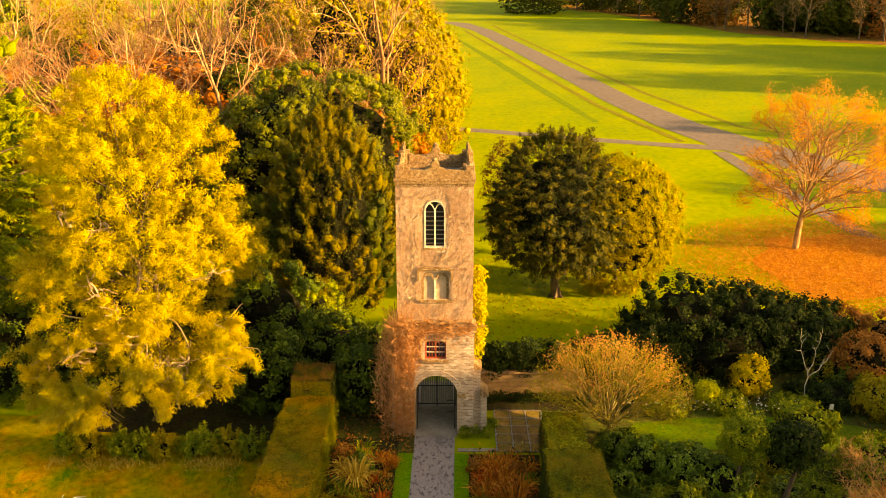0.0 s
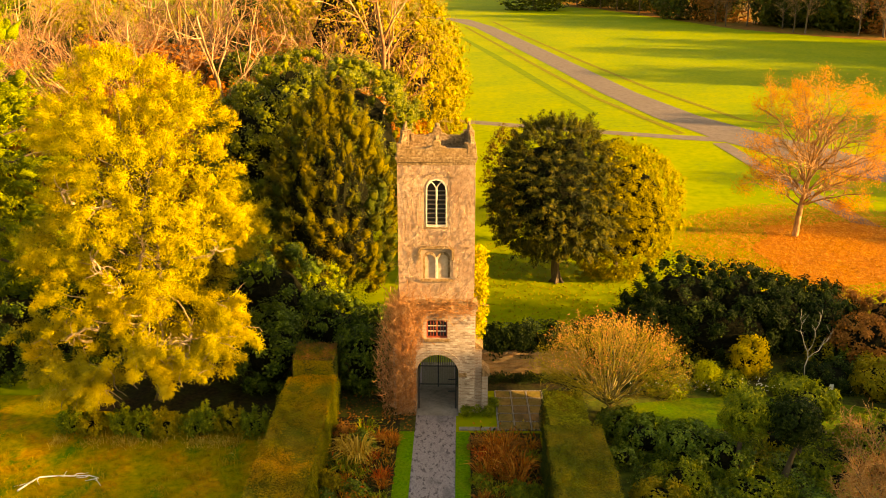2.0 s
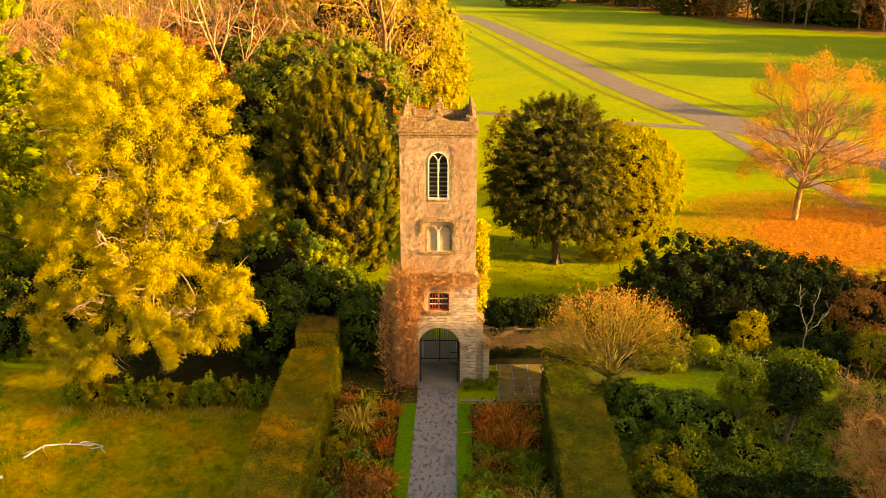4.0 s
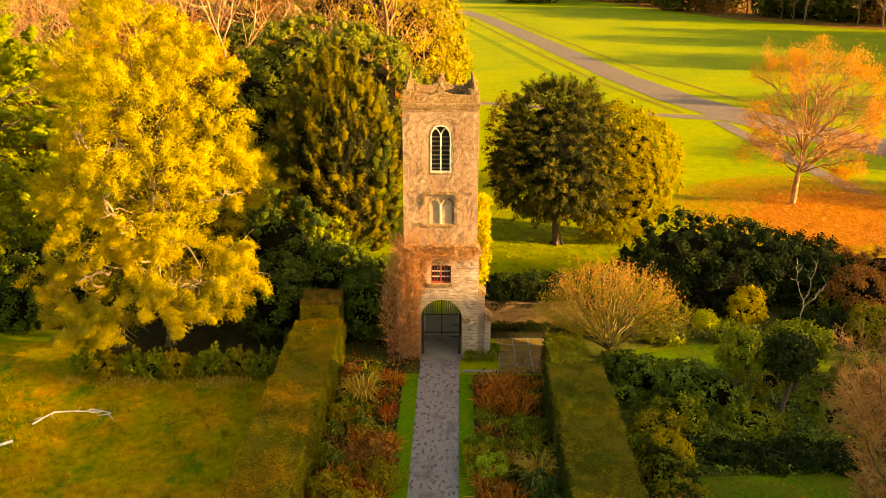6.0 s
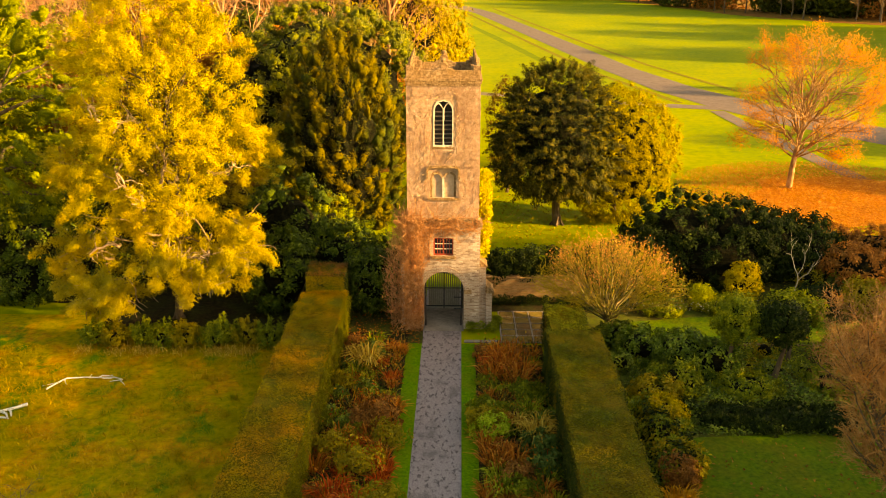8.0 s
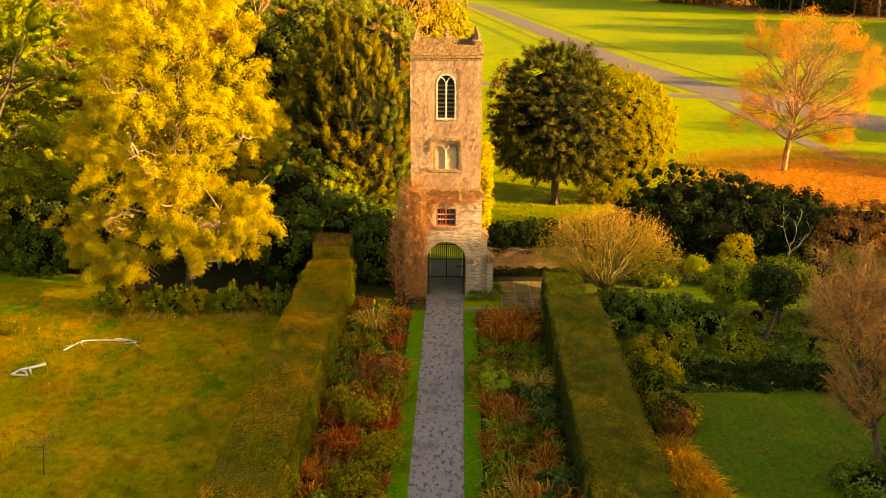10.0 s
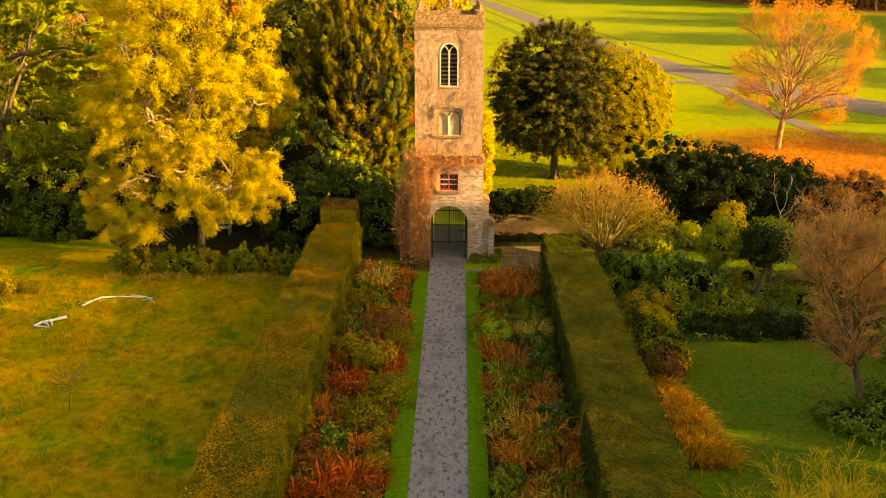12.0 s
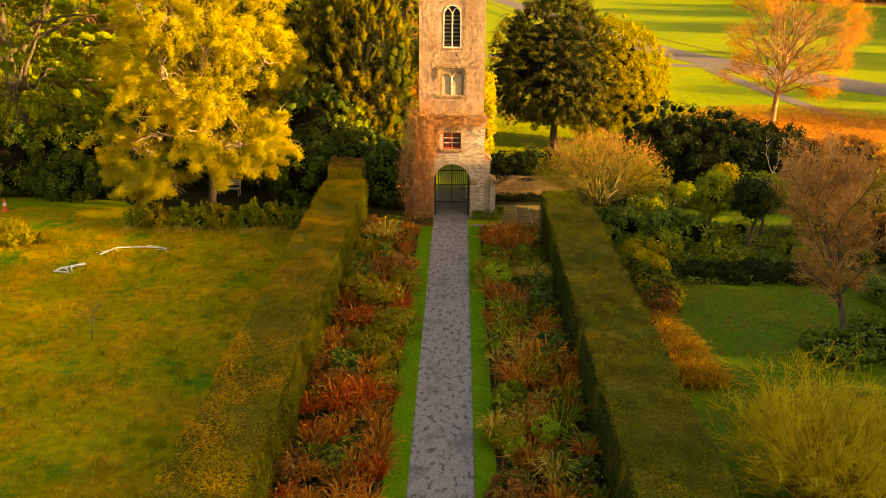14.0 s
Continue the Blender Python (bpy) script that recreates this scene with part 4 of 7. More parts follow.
tagged(wall, "low weathered red-brown brick garden wall", "wall", kind="structure")
terrace = tagged(part("terrace", box(2.75, 5.1, -1.72, 2.2, -0.05, 0.012), None, "", SOIL), "mossy paved terrace of slabs framed by rows of small stones", "paving", kind="structure")
rg = np.random.default_rng(5)


def shared_box(name, w, d, h, bevel, material):
    me = bpy.data.meshes.new(name)
    b2 = box(-w / 2, w / 2, -d / 2, d / 2, 0, h, bevel)
    b2.to_mesh(me)
    b2.free()
    me.materials.append(material)
    return me


MOSSY = rough_mat("mossy_paving", [(0.12, 0.0741, 0.021), (0.216, 0.136, 0.0408), (0.288, 0.195, 0.066)], 5.0, [(0.104, 0.0936, 0.0156), (0.224, 0.148, 0.039)], 1.4, 0.95, 0.5, 0.01)
slab_me = [shared_box("slab", 0.66, 0.68, 0.045, 0.012, MOSSY), shared_box("slab", 0.66, 0.68, 0.05, 0.012, PAVING)]
sett_me = shared_box("sett", 0.085, 0.065, 0.06, 0.01, CONCRETE)
for i in range(3):
    for j in range(5):
        ob = part("slab", slab_me[1 if (i, j) in ((1, 1), (1, 2), (2, 1)) else 0], terrace)
        ob.matrix_basis = pose(3.17 + 0.76 * i, -1.3 + 0.78 * j, 0.004 * rg.random(), rg.normal(0, 0.5), rg.normal(0, 0.5), rg.normal(0, 0.8))
for i in range(4):
    for k in range(32):
        ob = part("sett", sett_me, terrace)
        ob.matrix_basis = pose(2.79 + 0.76 * i + rg.normal(0, 0.006), -1.66 + 0.122 * k, 0.006 * rg.random(), 0, 0, 90 + rg.normal(0, 5))
for j in range(6):
    for k in range(18):
        ob = part("sett", sett_me, terrace)
        ob.matrix_basis = pose(2.85 + 0.128 * k, -1.69 + 0.78 * j + rg.normal(0, 0.006), 0.006 * rg.random(), 0, 0, rg.normal(0, 5))
kerb_me = shared_box("kerb_slab", 0.44, 0.26, 0.06, 0.012, CONCRETE)
for k in range(4):
    ob = part("kerb_slab", kerb_me, terrace, "pale worn kerb slab")
    ob.matrix_basis = pose(1.22 + 0.46 * k, -1.58, 0.0, 0, 0, rg.normal(0, 1))


# ---- plants: crowns ----
def crown(name, C, size, out, per, length, width, material, parent, seed, droop=0.0, outward=0.8, shape=(1, 1, 1), label="", spread=0.45):
    V, F = clump_leaves(C, size, out, per, length, width, np.random.default_rng(seed), droop, outward, shape, spread)
    return part(name, mesh_np(name, V, F, material), parent, label)


def trunk_part(parent, height, r, seed, material=BARK, lean=0.06, name="trunk"):
    rg = np.random.default_rng(seed)
    pts = grow(np.array([[0, 0, -0.15]]), np.array([[rg.normal() * lean, rg.normal() * lean, 1.0]]), np.array([height]), 8, rg, 0.05, 0.05)
    roots = [tubes(pts, np.array([r]), np.array([r * 0.35]), 10)]
    a = np.arange(5) * 1.256 + rg.uniform(0, 1)
    fl = grow(np.stack([np.cos(a) * r * 1.7, np.sin(a) * r * 1.7, np.full(5, -0.12)], 1), np.stack([-np.cos(a), -np.sin(a), np.full(5, 1.1)], 1), np.full(5, r * 3.2), 4, rg, 0.03, 0.3)
    roots.append(tubes(fl, np.full(5, r * 0.35), np.full(5, r * 0.3), 6))
    V, F = merged(roots)
    return part(name, mesh_np(name, V, F, material, True), parent)


def limbs_part(parent, C, base, r, seed, material=BARK, name="limb", count=24, z0=0.25, z1=0.7):
    """Limbs that run from the trunk out to some of the clumps."""
    rg = np.random.default_rng(seed)
    pick = rg.choice(len(C), min(count, len(C)), replace=False)
    E1 = C[pick]
    h = np.max(C[:, 2])
    S = np.stack([rg.normal(0, r, len(pick)), rg.normal(0, r, len(pick)), h * rg.uniform(z0, z1, len(pick))], 1)
    S[:, 2] = np.minimum(S[:, 2], E1[:, 2] * 0.9 + 0.2)
    n = 7
    t = np.linspace(0, 1, n)[None, :, None]
    pts = S[:, None] * (1 - t) + E1[:, None] * t + np.sin(t * np.pi) * np.array([0, 0, 0.06])[None, None] * np.linalg.norm(E1 - S, axis=1)[:, None, None]
    pts[:, 1:-1] += rg.normal(size=(len(pick), n - 2, 3)) * 0.12
    for line in pts:
        part(name, mesh_np(name, *tubes(line[None], np.array([r * 0.32]), np.array([r * 0.05]), 5), material, True), parent)


def leafy(name, label, category, at, center, radii, count, size, per, length, width, material, seed, trunk=(3.0, 0.2), bark=BARK, group="", limbs=0, under=None, **kw):
    """A tree or shrub with a trunk and a crown of clumps."""
    t = thing(name, label, category, group, pose(*at))
    rg = np.random.default_rng(seed)
    fill, lump = kw.pop("fill", 0.35), kw.pop("lump", 0.18)
    pear, billow = kw.pop("pear", 0.0), kw.pop("billow", None)
    if billow:
        C, s, o = billows(center, radii, *billow, rg, lump, pear)
    else:
        C, s, o = lobes(center, radii, count, size, rg, fill, lump, pear)
    C[:, 2] = np.maximum(C[:, 2], s * 0.55 + kw.pop("floor", 0.1))
    if trunk:
        trunk_part(t, trunk[0], trunk[1], seed + 1, bark)
    if limbs:
        limbs_part(t, C, None, trunk[1], seed + 2, bark, "limb", limbs)
    spray = kw.pop("spray", None)
    body = kw.pop("body", 0.54)
    inner = kw.pop("inner", 0)
    core = kw.pop("core", 0)
    # a near-black solid core, added to paint the deep shade between the clumps
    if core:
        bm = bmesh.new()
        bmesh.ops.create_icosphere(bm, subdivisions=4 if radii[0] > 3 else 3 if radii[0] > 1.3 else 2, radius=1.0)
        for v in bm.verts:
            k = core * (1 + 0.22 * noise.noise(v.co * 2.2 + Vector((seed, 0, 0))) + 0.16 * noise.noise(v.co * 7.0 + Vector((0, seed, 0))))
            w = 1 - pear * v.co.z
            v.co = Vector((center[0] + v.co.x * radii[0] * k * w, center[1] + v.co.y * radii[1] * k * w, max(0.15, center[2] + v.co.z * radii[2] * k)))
        part("shade_core", bm, t, "", INNER)
    chunks = []
    if inner:
        Ci = np.asarray(center) + sphere_dirs(inner, rg) * np.asarray(radii) * (rg.uniform(0.25, 0.75, inner))[:, None]
        Ci[:, 2] = np.maximum(Ci[:, 2], 0.6)
        chunks.append(leaf_mesh(Ci, sphere_dirs(inner, rg), 0.26, 0.17, rg))
    if spray:
        side, rise, reach, thick, dense = spray
        V, F = clump_leaves(C, s, o, dense, length * 1.1, width * 1.2, rg, 0.2)
        chunks.append((V, F))
        # the darker inner set, which carries the painted shade
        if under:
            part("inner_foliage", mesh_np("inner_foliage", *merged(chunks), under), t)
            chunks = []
        A = o * side + np.array([0, 0, rise]) + rg.normal(size=o.shape) * 0.2
        V, F = spray_leaves(C + o * s[:, None] * 0.25, A, reach, thick, per, length, width, rg, 0.4, kw.pop("up", 0.0))
        V[:, 2] = np.maximum(V[:, 2], 0.02)
        if body:
            w = np.mean(thick) * 1.35 * body
            B, T = tuft_bodies(C + o * s[:, None] * 0.25 + unit(A) * reach * 0.36, A, reach * 0.46 * body * rg.uniform(0.6, 1.35, len(C)), w * rg.uniform(0.7, 1.4, len(C)), rg)
            B[:, 2] = np.maximum(B[:, 2], 0.03)
            tagged(part("foliage_mass", mesh_np("foliage_mass", B, T, tuft_mat(material.name), True), t), kind="stuff")
        chunks.append((V, F))
        V, F = merged(chunks)
        part("crown", mesh_np("crown", V, F, material), t)
    else:
        if chunks:
            part("inner_foliage", mesh_np("inner_foliage", *chunks[0], material), t)
        if body:
            B, T = tuft_bodies(C, o + rg.normal(size=o.shape) * 0.3, s * body * 1.05, s * body * 1.1, rg, billow is not None)
            B[:, 2] = np.maximum(B[:, 2], 0.03)
            tagged(part("foliage_mass", mesh_np("foliage_mass", B, T, tuft_mat(material.name), True), t), kind="stuff")
        crown("crown", C, s, o, per, length, width, material, t, seed + 3, **kw)
    return t


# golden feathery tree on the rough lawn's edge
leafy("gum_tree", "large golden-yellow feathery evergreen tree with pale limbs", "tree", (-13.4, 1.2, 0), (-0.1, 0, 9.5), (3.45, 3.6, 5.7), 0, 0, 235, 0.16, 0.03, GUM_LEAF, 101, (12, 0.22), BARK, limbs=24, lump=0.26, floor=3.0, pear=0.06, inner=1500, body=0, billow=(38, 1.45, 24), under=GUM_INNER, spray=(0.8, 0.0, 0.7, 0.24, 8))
# its low hanging boughs
gum = bpy.data.objects["gum_tree"]
rg = np.random.default_rng(105)
for x, y, z, r in ((3.9, -0.6, 4.5, 1.1), (3.3, -2.2, 3.8, 1.0), (-3.9, -1.8, 4.0, 1.1), (-2.6, -3.2, 3.0, 0.9), (0.6, -3.7, 4.4, 1.1), (-1.5, -3.4, 2.7, 0.9), (1.5, -3.2, 3.1, 0.9), (-3.5, -2.4, 2.4, 0.8)):
    n = 16
    C = np.array([x, y, z]) + rg.normal(size=(n, 3)) * r * [0.5, 0.5, 0.4]
    bough = part("bough", mesh_np("bough", *tubes(grow(np.array([[x * 0.1, y * 0.1, z + 1.5]]), np.array([[x, y, -0.4]]), np.array([math.hypot(x, y) * 1.1]), 10, rg, 0.28, -0.02), np.array([0.065]), np.array([0.02]), 5), PALE_BARK, True), gum)
    twig = tubes(grow(np.repeat(C[:8], 2, axis=0), rg.normal(size=(16, 3)) - [0, 0, 0.5], np.full(16, 0.9), 5, rg, 0.25, 0), np.full(16, 0.025), np.full(16, 0.01), 4)
    tagged(part("twigwork", mesh_np("twigwork", *twig, PALE_BARK), gum), kind="stuff")
    V, F = spray_leaves(C, rg.normal(size=(n, 3)) * 0.5 + [x * 0.12, y * 0.12 - 0.3, -0.15], 1.0, 0.22, 460, 0.17, 0.036, rg, 0.5, 0.5)
    part("foliage", mesh_np("foliage", V, F, GUM_LEAF), bough)
# pale crooked boughs that show between the billows of its southern side
rg = np.random.default_rng(107)
for x, z, up in ((-2.4, 11.2, 0.9), (-0.6, 11.4, 1.0), (0.9, 8.5, 0.7), (-0.7, 7.9, 0.9), (0.3, 6.7, 0.6), (-2.6, 5.0, 0.2), (2.6, 5.2, 0.1), (3.3, 8.8, 0.4), (-3.2, 4.2, 0.0), (1.6, 4.6, 0.1)):
    k = math.sqrt(max(0.1, 1 - (x / 4.6) ** 2 - ((z - 9.7) / 6.6) ** 2))
    foot = np.array([[x * 0.8, -3.2 * k, z - 0.7]])
    main = grow(foot, np.array([[x * 0.25, -0.75, up]]), np.array([2.2]), 9, rg, 0.42, 0.02)
    fork = grow(np.repeat(main[0, 3:7], 2, axis=0), rg.normal(size=(8, 3)) * [1, 0.4, 0.7] + [0, -0.5, 0.35], rg.uniform(0.5, 1.1, 8), 7, rg, 0.42, 0.02)
    bough = part("bough", mesh_np("bough", *tubes(main, np.array([0.085]), np.array([0.03]), 6), PALE_BARK, True), gum)
    tagged(part("twigwork", mesh_np("twigwork", *tubes(fork, np.full(8, 0.028), np.full(8, 0.01), 4), PALE_BARK), bough), kind="stuff")
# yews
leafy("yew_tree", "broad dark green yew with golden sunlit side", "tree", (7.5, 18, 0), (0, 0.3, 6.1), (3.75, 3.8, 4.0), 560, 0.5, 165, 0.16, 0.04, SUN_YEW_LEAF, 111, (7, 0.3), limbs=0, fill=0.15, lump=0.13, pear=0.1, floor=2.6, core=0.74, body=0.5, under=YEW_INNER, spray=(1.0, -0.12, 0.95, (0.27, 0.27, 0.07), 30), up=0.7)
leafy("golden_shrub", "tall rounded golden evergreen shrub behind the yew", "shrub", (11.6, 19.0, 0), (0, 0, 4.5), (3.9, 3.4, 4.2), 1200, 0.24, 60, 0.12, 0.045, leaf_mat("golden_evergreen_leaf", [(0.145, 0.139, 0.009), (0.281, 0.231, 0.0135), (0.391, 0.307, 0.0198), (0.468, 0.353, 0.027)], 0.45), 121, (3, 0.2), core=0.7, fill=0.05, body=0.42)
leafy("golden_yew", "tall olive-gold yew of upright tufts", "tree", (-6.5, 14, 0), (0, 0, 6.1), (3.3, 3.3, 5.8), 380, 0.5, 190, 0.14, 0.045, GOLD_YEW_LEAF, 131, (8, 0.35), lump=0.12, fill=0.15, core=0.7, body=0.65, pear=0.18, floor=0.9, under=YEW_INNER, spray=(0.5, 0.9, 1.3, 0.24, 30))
leafy("holm_oak", "large rounded dark green glossy evergreen oak", "tree", (-9.0, 24.5, 0), (0, 0, 7.6), (6.6, 5.0, 5.6), 0, 0, 80, 0.15, 0.09, EVERGREEN_LEAF, 141, (8, 0.45), lump=0.09, core=0.84, body=0.45, billow=(84, 1.2, 9))
leafy("cedar_tree", "dark green cedar with spreading layered boughs", "tree", (-27.0, 9.5, 0), (0, 0, 9.0), (6.2, 6.2, 8.6), 380, 0.8, 170, 0.22, 0.055, CEDAR_LEAF, 151, (15, 0.5), limbs=20, lump=0.2, fill=0.2, up=1.0, body=0.5, spray=(1.0, 0.0, 2.2, (0.5, 0.5, 0.07), 20))
leafy("cedar_tree", "tall yellow-green cedar with spreading layered boughs", "tree", (-33.0, 19.0, 0), (0, 0, 8.0), (5.6, 5.6, 7.6), 300, 0.9, 150, 0.26, 0.065, CEDAR_LEAF, 156, (13, 0.45), limbs=14, lump=0.2, fill=0.2, up=1.0, body=0.5, spray=(1.0, 0.0, 2.2, (0.5, 0.5, 0.07), 20))
leafy("brown_thicket", "brown-olive twiggy thicket behind the yew", "shrub", (4.6, 26.5, 0), (0, 0, 4.6), (1.7, 1.7, 3.9), 150, 0.4, 70, 0.14, 0.05, leaf_mat("thicket_leaf", [(0.07, 0.05, 0.008), (0.17, 0.11, 0.014), (0.27, 0.17, 0.025)], 0.2), 125, (5, 0.12), fill=0.3, body=0.3)
# hollies along the wall west of the tower
for i, (x, y, rx, ry, rz, zc) in enumerate(((-8.6, 6.0, 2.6, 2.2, 3.2, 3.0), (-5.6, 5.6, 2.2, 1.8, 1.75, 1.7), (-3.2, 5.2, 1.7, 1.5, 1.45, 1.35), (-3.6, 2.4, 1.3, 1.2, 1.7, 1.6), (-11.6, 7.5, 3.0, 2.4, 3.4, 3.0), (-17.5, 8.0, 4.0, 2.5, 3.0, 2.8), (-22.5, 6.0, 3.5, 2.0, 2.2, 2.0), (-8.2, 2.6, 1.6, 1.4, 2.1, 1.8), (-11.2, 7.0, 2.0, 1.3, 1.8, 1.6), (-15.2, 7.2, 2.2, 1.4, 1.9, 1.7), (-18.6, 4.6, 2.2, 1.3, 1.6, 1.4), (-22.0, 3.6, 2.2, 1.2, 1.3, 1.1), (-26.0, 4.0, 2.4, 1.6, 2.2, 2.0))):
    leafy("holly_bush", "dense dark green holly bush beside the garden wall", "bush", (x, y, 0), (0, 0, zc), (rx, ry, rz), 76, 0.42, 58, 0.16, 0.1, HOLLY_LEAF, 160 + 5 * i, (1.5, 0.12), core=0.64, fill=0.05, group="evergreen bushes")
leafy("golden_shrub", "rounded shrub with a sunlit golden top behind the hollies", "shrub", (-6.4, 8.0, 0), (0, 0, 2.4), (1.1, 1.0, 1.7), 70, 0.26, 60, 0.12, 0.06, OLIVE_GREEN_LEAF, 155, (1.5, 0.1), core=0.66, fill=0.05)
# dark mass of evergreen shrubs east of the wall
for i, (x, y, rx, ry, rz, zc) in enumerate(((13.2, 8.0, 2.6, 2.2, 2.5, 2.3), (16.2, 8.4, 2.4, 2.2, 2.3, 2.2), (18.4, 8.0, 2.0, 2.0, 2.1, 1.9), (20.4, 8.2, 1.9, 1.9, 1.9, 1.7), (11.2, 7.2, 1.6, 1.5, 1.5, 1.4), (15.0, 6.4, 3.4, 1.3, 1.7, 1.4), (8.7, 6.4, 1.4, 1.2, 1.1, 1.1))):
    leafy("laurel_bush", "dark green evergreen bush in the shade", "bush", (x, y, 0), (0, 0, zc), (rx, ry, rz), 100, 0.36, 60, 0.16, 0.085, DARK_LEAF, 210 + 5 * i, (1.5, 0.12), core=0.66, fill=0.05, group="dark evergreen bushes")
for i, (x, rx) in enumerate(((3.0, 0.9), (4.3, 0.8), (5.7, 1.0))):
    leafy("ivy_mound", "dark green ivy mound on top of the garden wall", "ivy", (x, 4.3, 0), (0, 0, 1.75), (rx, 0.6, 0.8), 26, 0.38, 120, 0.13, 0.11, DARK_LEAF, 250 + 5 * i, None, group="ivy on the wall")


# ---- bare trees ----
def bare_tree(name, label, category, at, height, trunk_r, levels, seed, bark=PALE_BARK, twig=TWIG, stems=1, splay=0.0, group="", leaves=None, tips=(0.1, 0.08, 2), pale=False, rz=0.0, stout=0.55, lean=0.05):
    t = thing(name, label, category, group, pose(*at, 0, 0, rz))
    rg = np.random.default_rng(seed)
    trunk, out, pts = branch_tree(height, trunk_r, levels, rg, lean, stems=stems, splay=splay, stout=stout)
    part("trunk", mesh_np("trunk", *trunk, bark, True), t)
    V, F = out[0]
    m = levels[0][5] * levels[0][8]
    nf = (levels[0][5] - 1) * levels[0][8]
    for i in range(len(V) // m):
        part("limb", mesh_np("limb", V[i * m:(i + 1) * m], F[:nf], bark, True), t)
    if pale:
        tagged(part("branchwork", mesh_np("branchwork", *out[1], bark), t), kind="stuff")
        out = out[1:]
    V, F = merged(out[1:])
    tagged(part("twigwork", mesh_np("twigwork", V, F, twig), t), kind="stuff")
    if leaves:
        P = np.repeat(pts.reshape(-1, 3), tips[2], axis=0) + rg.normal(size=(pts.shape[0] * pts.shape[1] * tips[2], 3)) * 0.12
        P = P[rg.random(len(P)) < tips[3]] if len(tips) > 3 else P
        V, F = leaf_mesh(P, rg.normal(size=P.shape) + [0, 0, -0.4], tips[0], tips[1], rg)
        tagged(part("foliage", mesh_np("foliage", V, F, leaves), t), kind="stuff")
    return t


# low spreading tree: stems that fan out into a dome of fine twigs
spread = thing("spreading_tree", "low domed bare ornamental tree, top twigs tinted orange as if sunlit", "tree", "", pose(8.0, -0.1, 0))
rg = np.random.default_rng(311)


def bows(A, B, n, lift):
    """Lines from A to B that set out steeply or level, by lift."""
    t = np.linspace(0, 1, n)[None, :, None]
    M = A * 0.45 + B * 0.55 + lift
    return A[:, None] * (1 - t) ** 2 + M[:, None] * 2 * t * (1 - t) + B[:, None] * t ** 2


def maple_tree(at, seed):
    """A broad maple: a short trunk, ascending limbs, and leaves that still hang on the outer twigs."""
    t = thing("maple_tree", "orange autumn maple with thinning leaves on a pale trunk", "tree", "", pose(*at))
    rg = np.random.default_rng(seed)
    trunk = grow(np.array([[0, 0, -0.15]]), np.array([[0.07, 0, 1.0]]), np.array([9.4]), 12, rg, 0.05, 0.05)
    part("trunk", mesh_np("trunk", *tubes(trunk, np.array([0.25]), np.array([0.05]), 10), MAPLE_BARK, True), t)
    mid, radii = np.array([0.9, 0, 6.6]), np.array([6.2, 5.4, 5.8])
    n = 30
    k = np.arange(n) + 0.5
    h, a = 1 - 1.6 * k / n, k * 2.399963
    D = np.stack([np.sqrt(1 - h * h) * np.cos(a), np.sqrt(1 - h * h) * np.sin(a), h], 1)
    ends = mid + D * radii * rg.uniform(0.72, 0.9, (n, 1))
    step = np.clip(np.round((ends[:, 2] * 0.5 + rg.normal(0, 0.4, n)) / 0.85), 3, 9).astype(int)
    foot = trunk[0, step]
    main = bows(foot, ends, 9, np.stack([-0.12 * D[:, 0] * radii[0], -0.12 * D[:, 1] * radii[1], np.full(n, 0.25)], 1))
    main[:, 1:-1] += rg.normal(0, 0.09, (n, 7, 3))
    for line in main:
        part("limb", mesh_np("limb", *tubes(line[None], np.array([0.08]), np.array([0.022]), 6), MAPLE_BARK, True), t)
    L = np.linalg.norm(ends - foot, axis=1)
    P, W, ln, rad = spawn(main, np.full(n, 0.15), np.full(n, 0.035), L, 10, 0.3, 1.0, 42, 0.4, rg, 0.5, 0.5)
    second = grow(P, W, ln, 6, rg, 0.14, 0.03)
    tagged(part("branchwork", mesh_np("branchwork", *tubes(second, np.maximum(rad, 0.022), np.full(len(P), 0.014), 4), MAPLE_BARK), t), kind="stuff")
    P, W, ln, rad = spawn(second, np.maximum(rad, 0.022), np.full(len(P), 0.014), ln, 7, 0.2, 1.0, 40, 0.5, rg, 0.6, 0.4)
    third = grow(P, W, np.maximum(ln, 0.5), 4, rg, 0.2, 0.0)
    tagged(part("twigwork", mesh_np("twigwork", *tubes(third, np.full(len(P), 0.014), np.full(len(P), 0.007), 3), MAPLE_BARK), t), kind="stuff")
    # leaves keep to the outer twigs, thickest to the sheltered east and on top
    tip = third[:, 1:].reshape(-1, 3)
    q = (tip - mid) / radii
    out = np.hypot(q[:, 0], q[:, 2])
    dense = np.clip((out - 0.42) * 1.6, 0.04, 0.85) * np.where(q[:, 0] > 0.1, 1.0, np.where(q[:, 2] > 0.55, 0.9, 0.6))
    clump = np.sin(tip @ np.array([1.3, 0.9, 0.5])) + np.sin(tip @ np.array([-0.7, 1.1, 1.6]) + 1.0)
    tip = tip[rg.random(len(tip)) < dense * np.where(clump > -0.5, 1.0, 0.3)]
    P = np.repeat(tip, 18, axis=0) + rg.normal(size=(len(tip) * 18, 3)) * 0.26
    V, F = leaf_mesh(P, rg.normal(size=P.shape) + [0, 0, -0.4], 0.105, 0.08, rg)
    tagged(part("foliage", mesh_np("foliage", V, F, ORANGE_LEAF), t), kind="stuff")
    return t


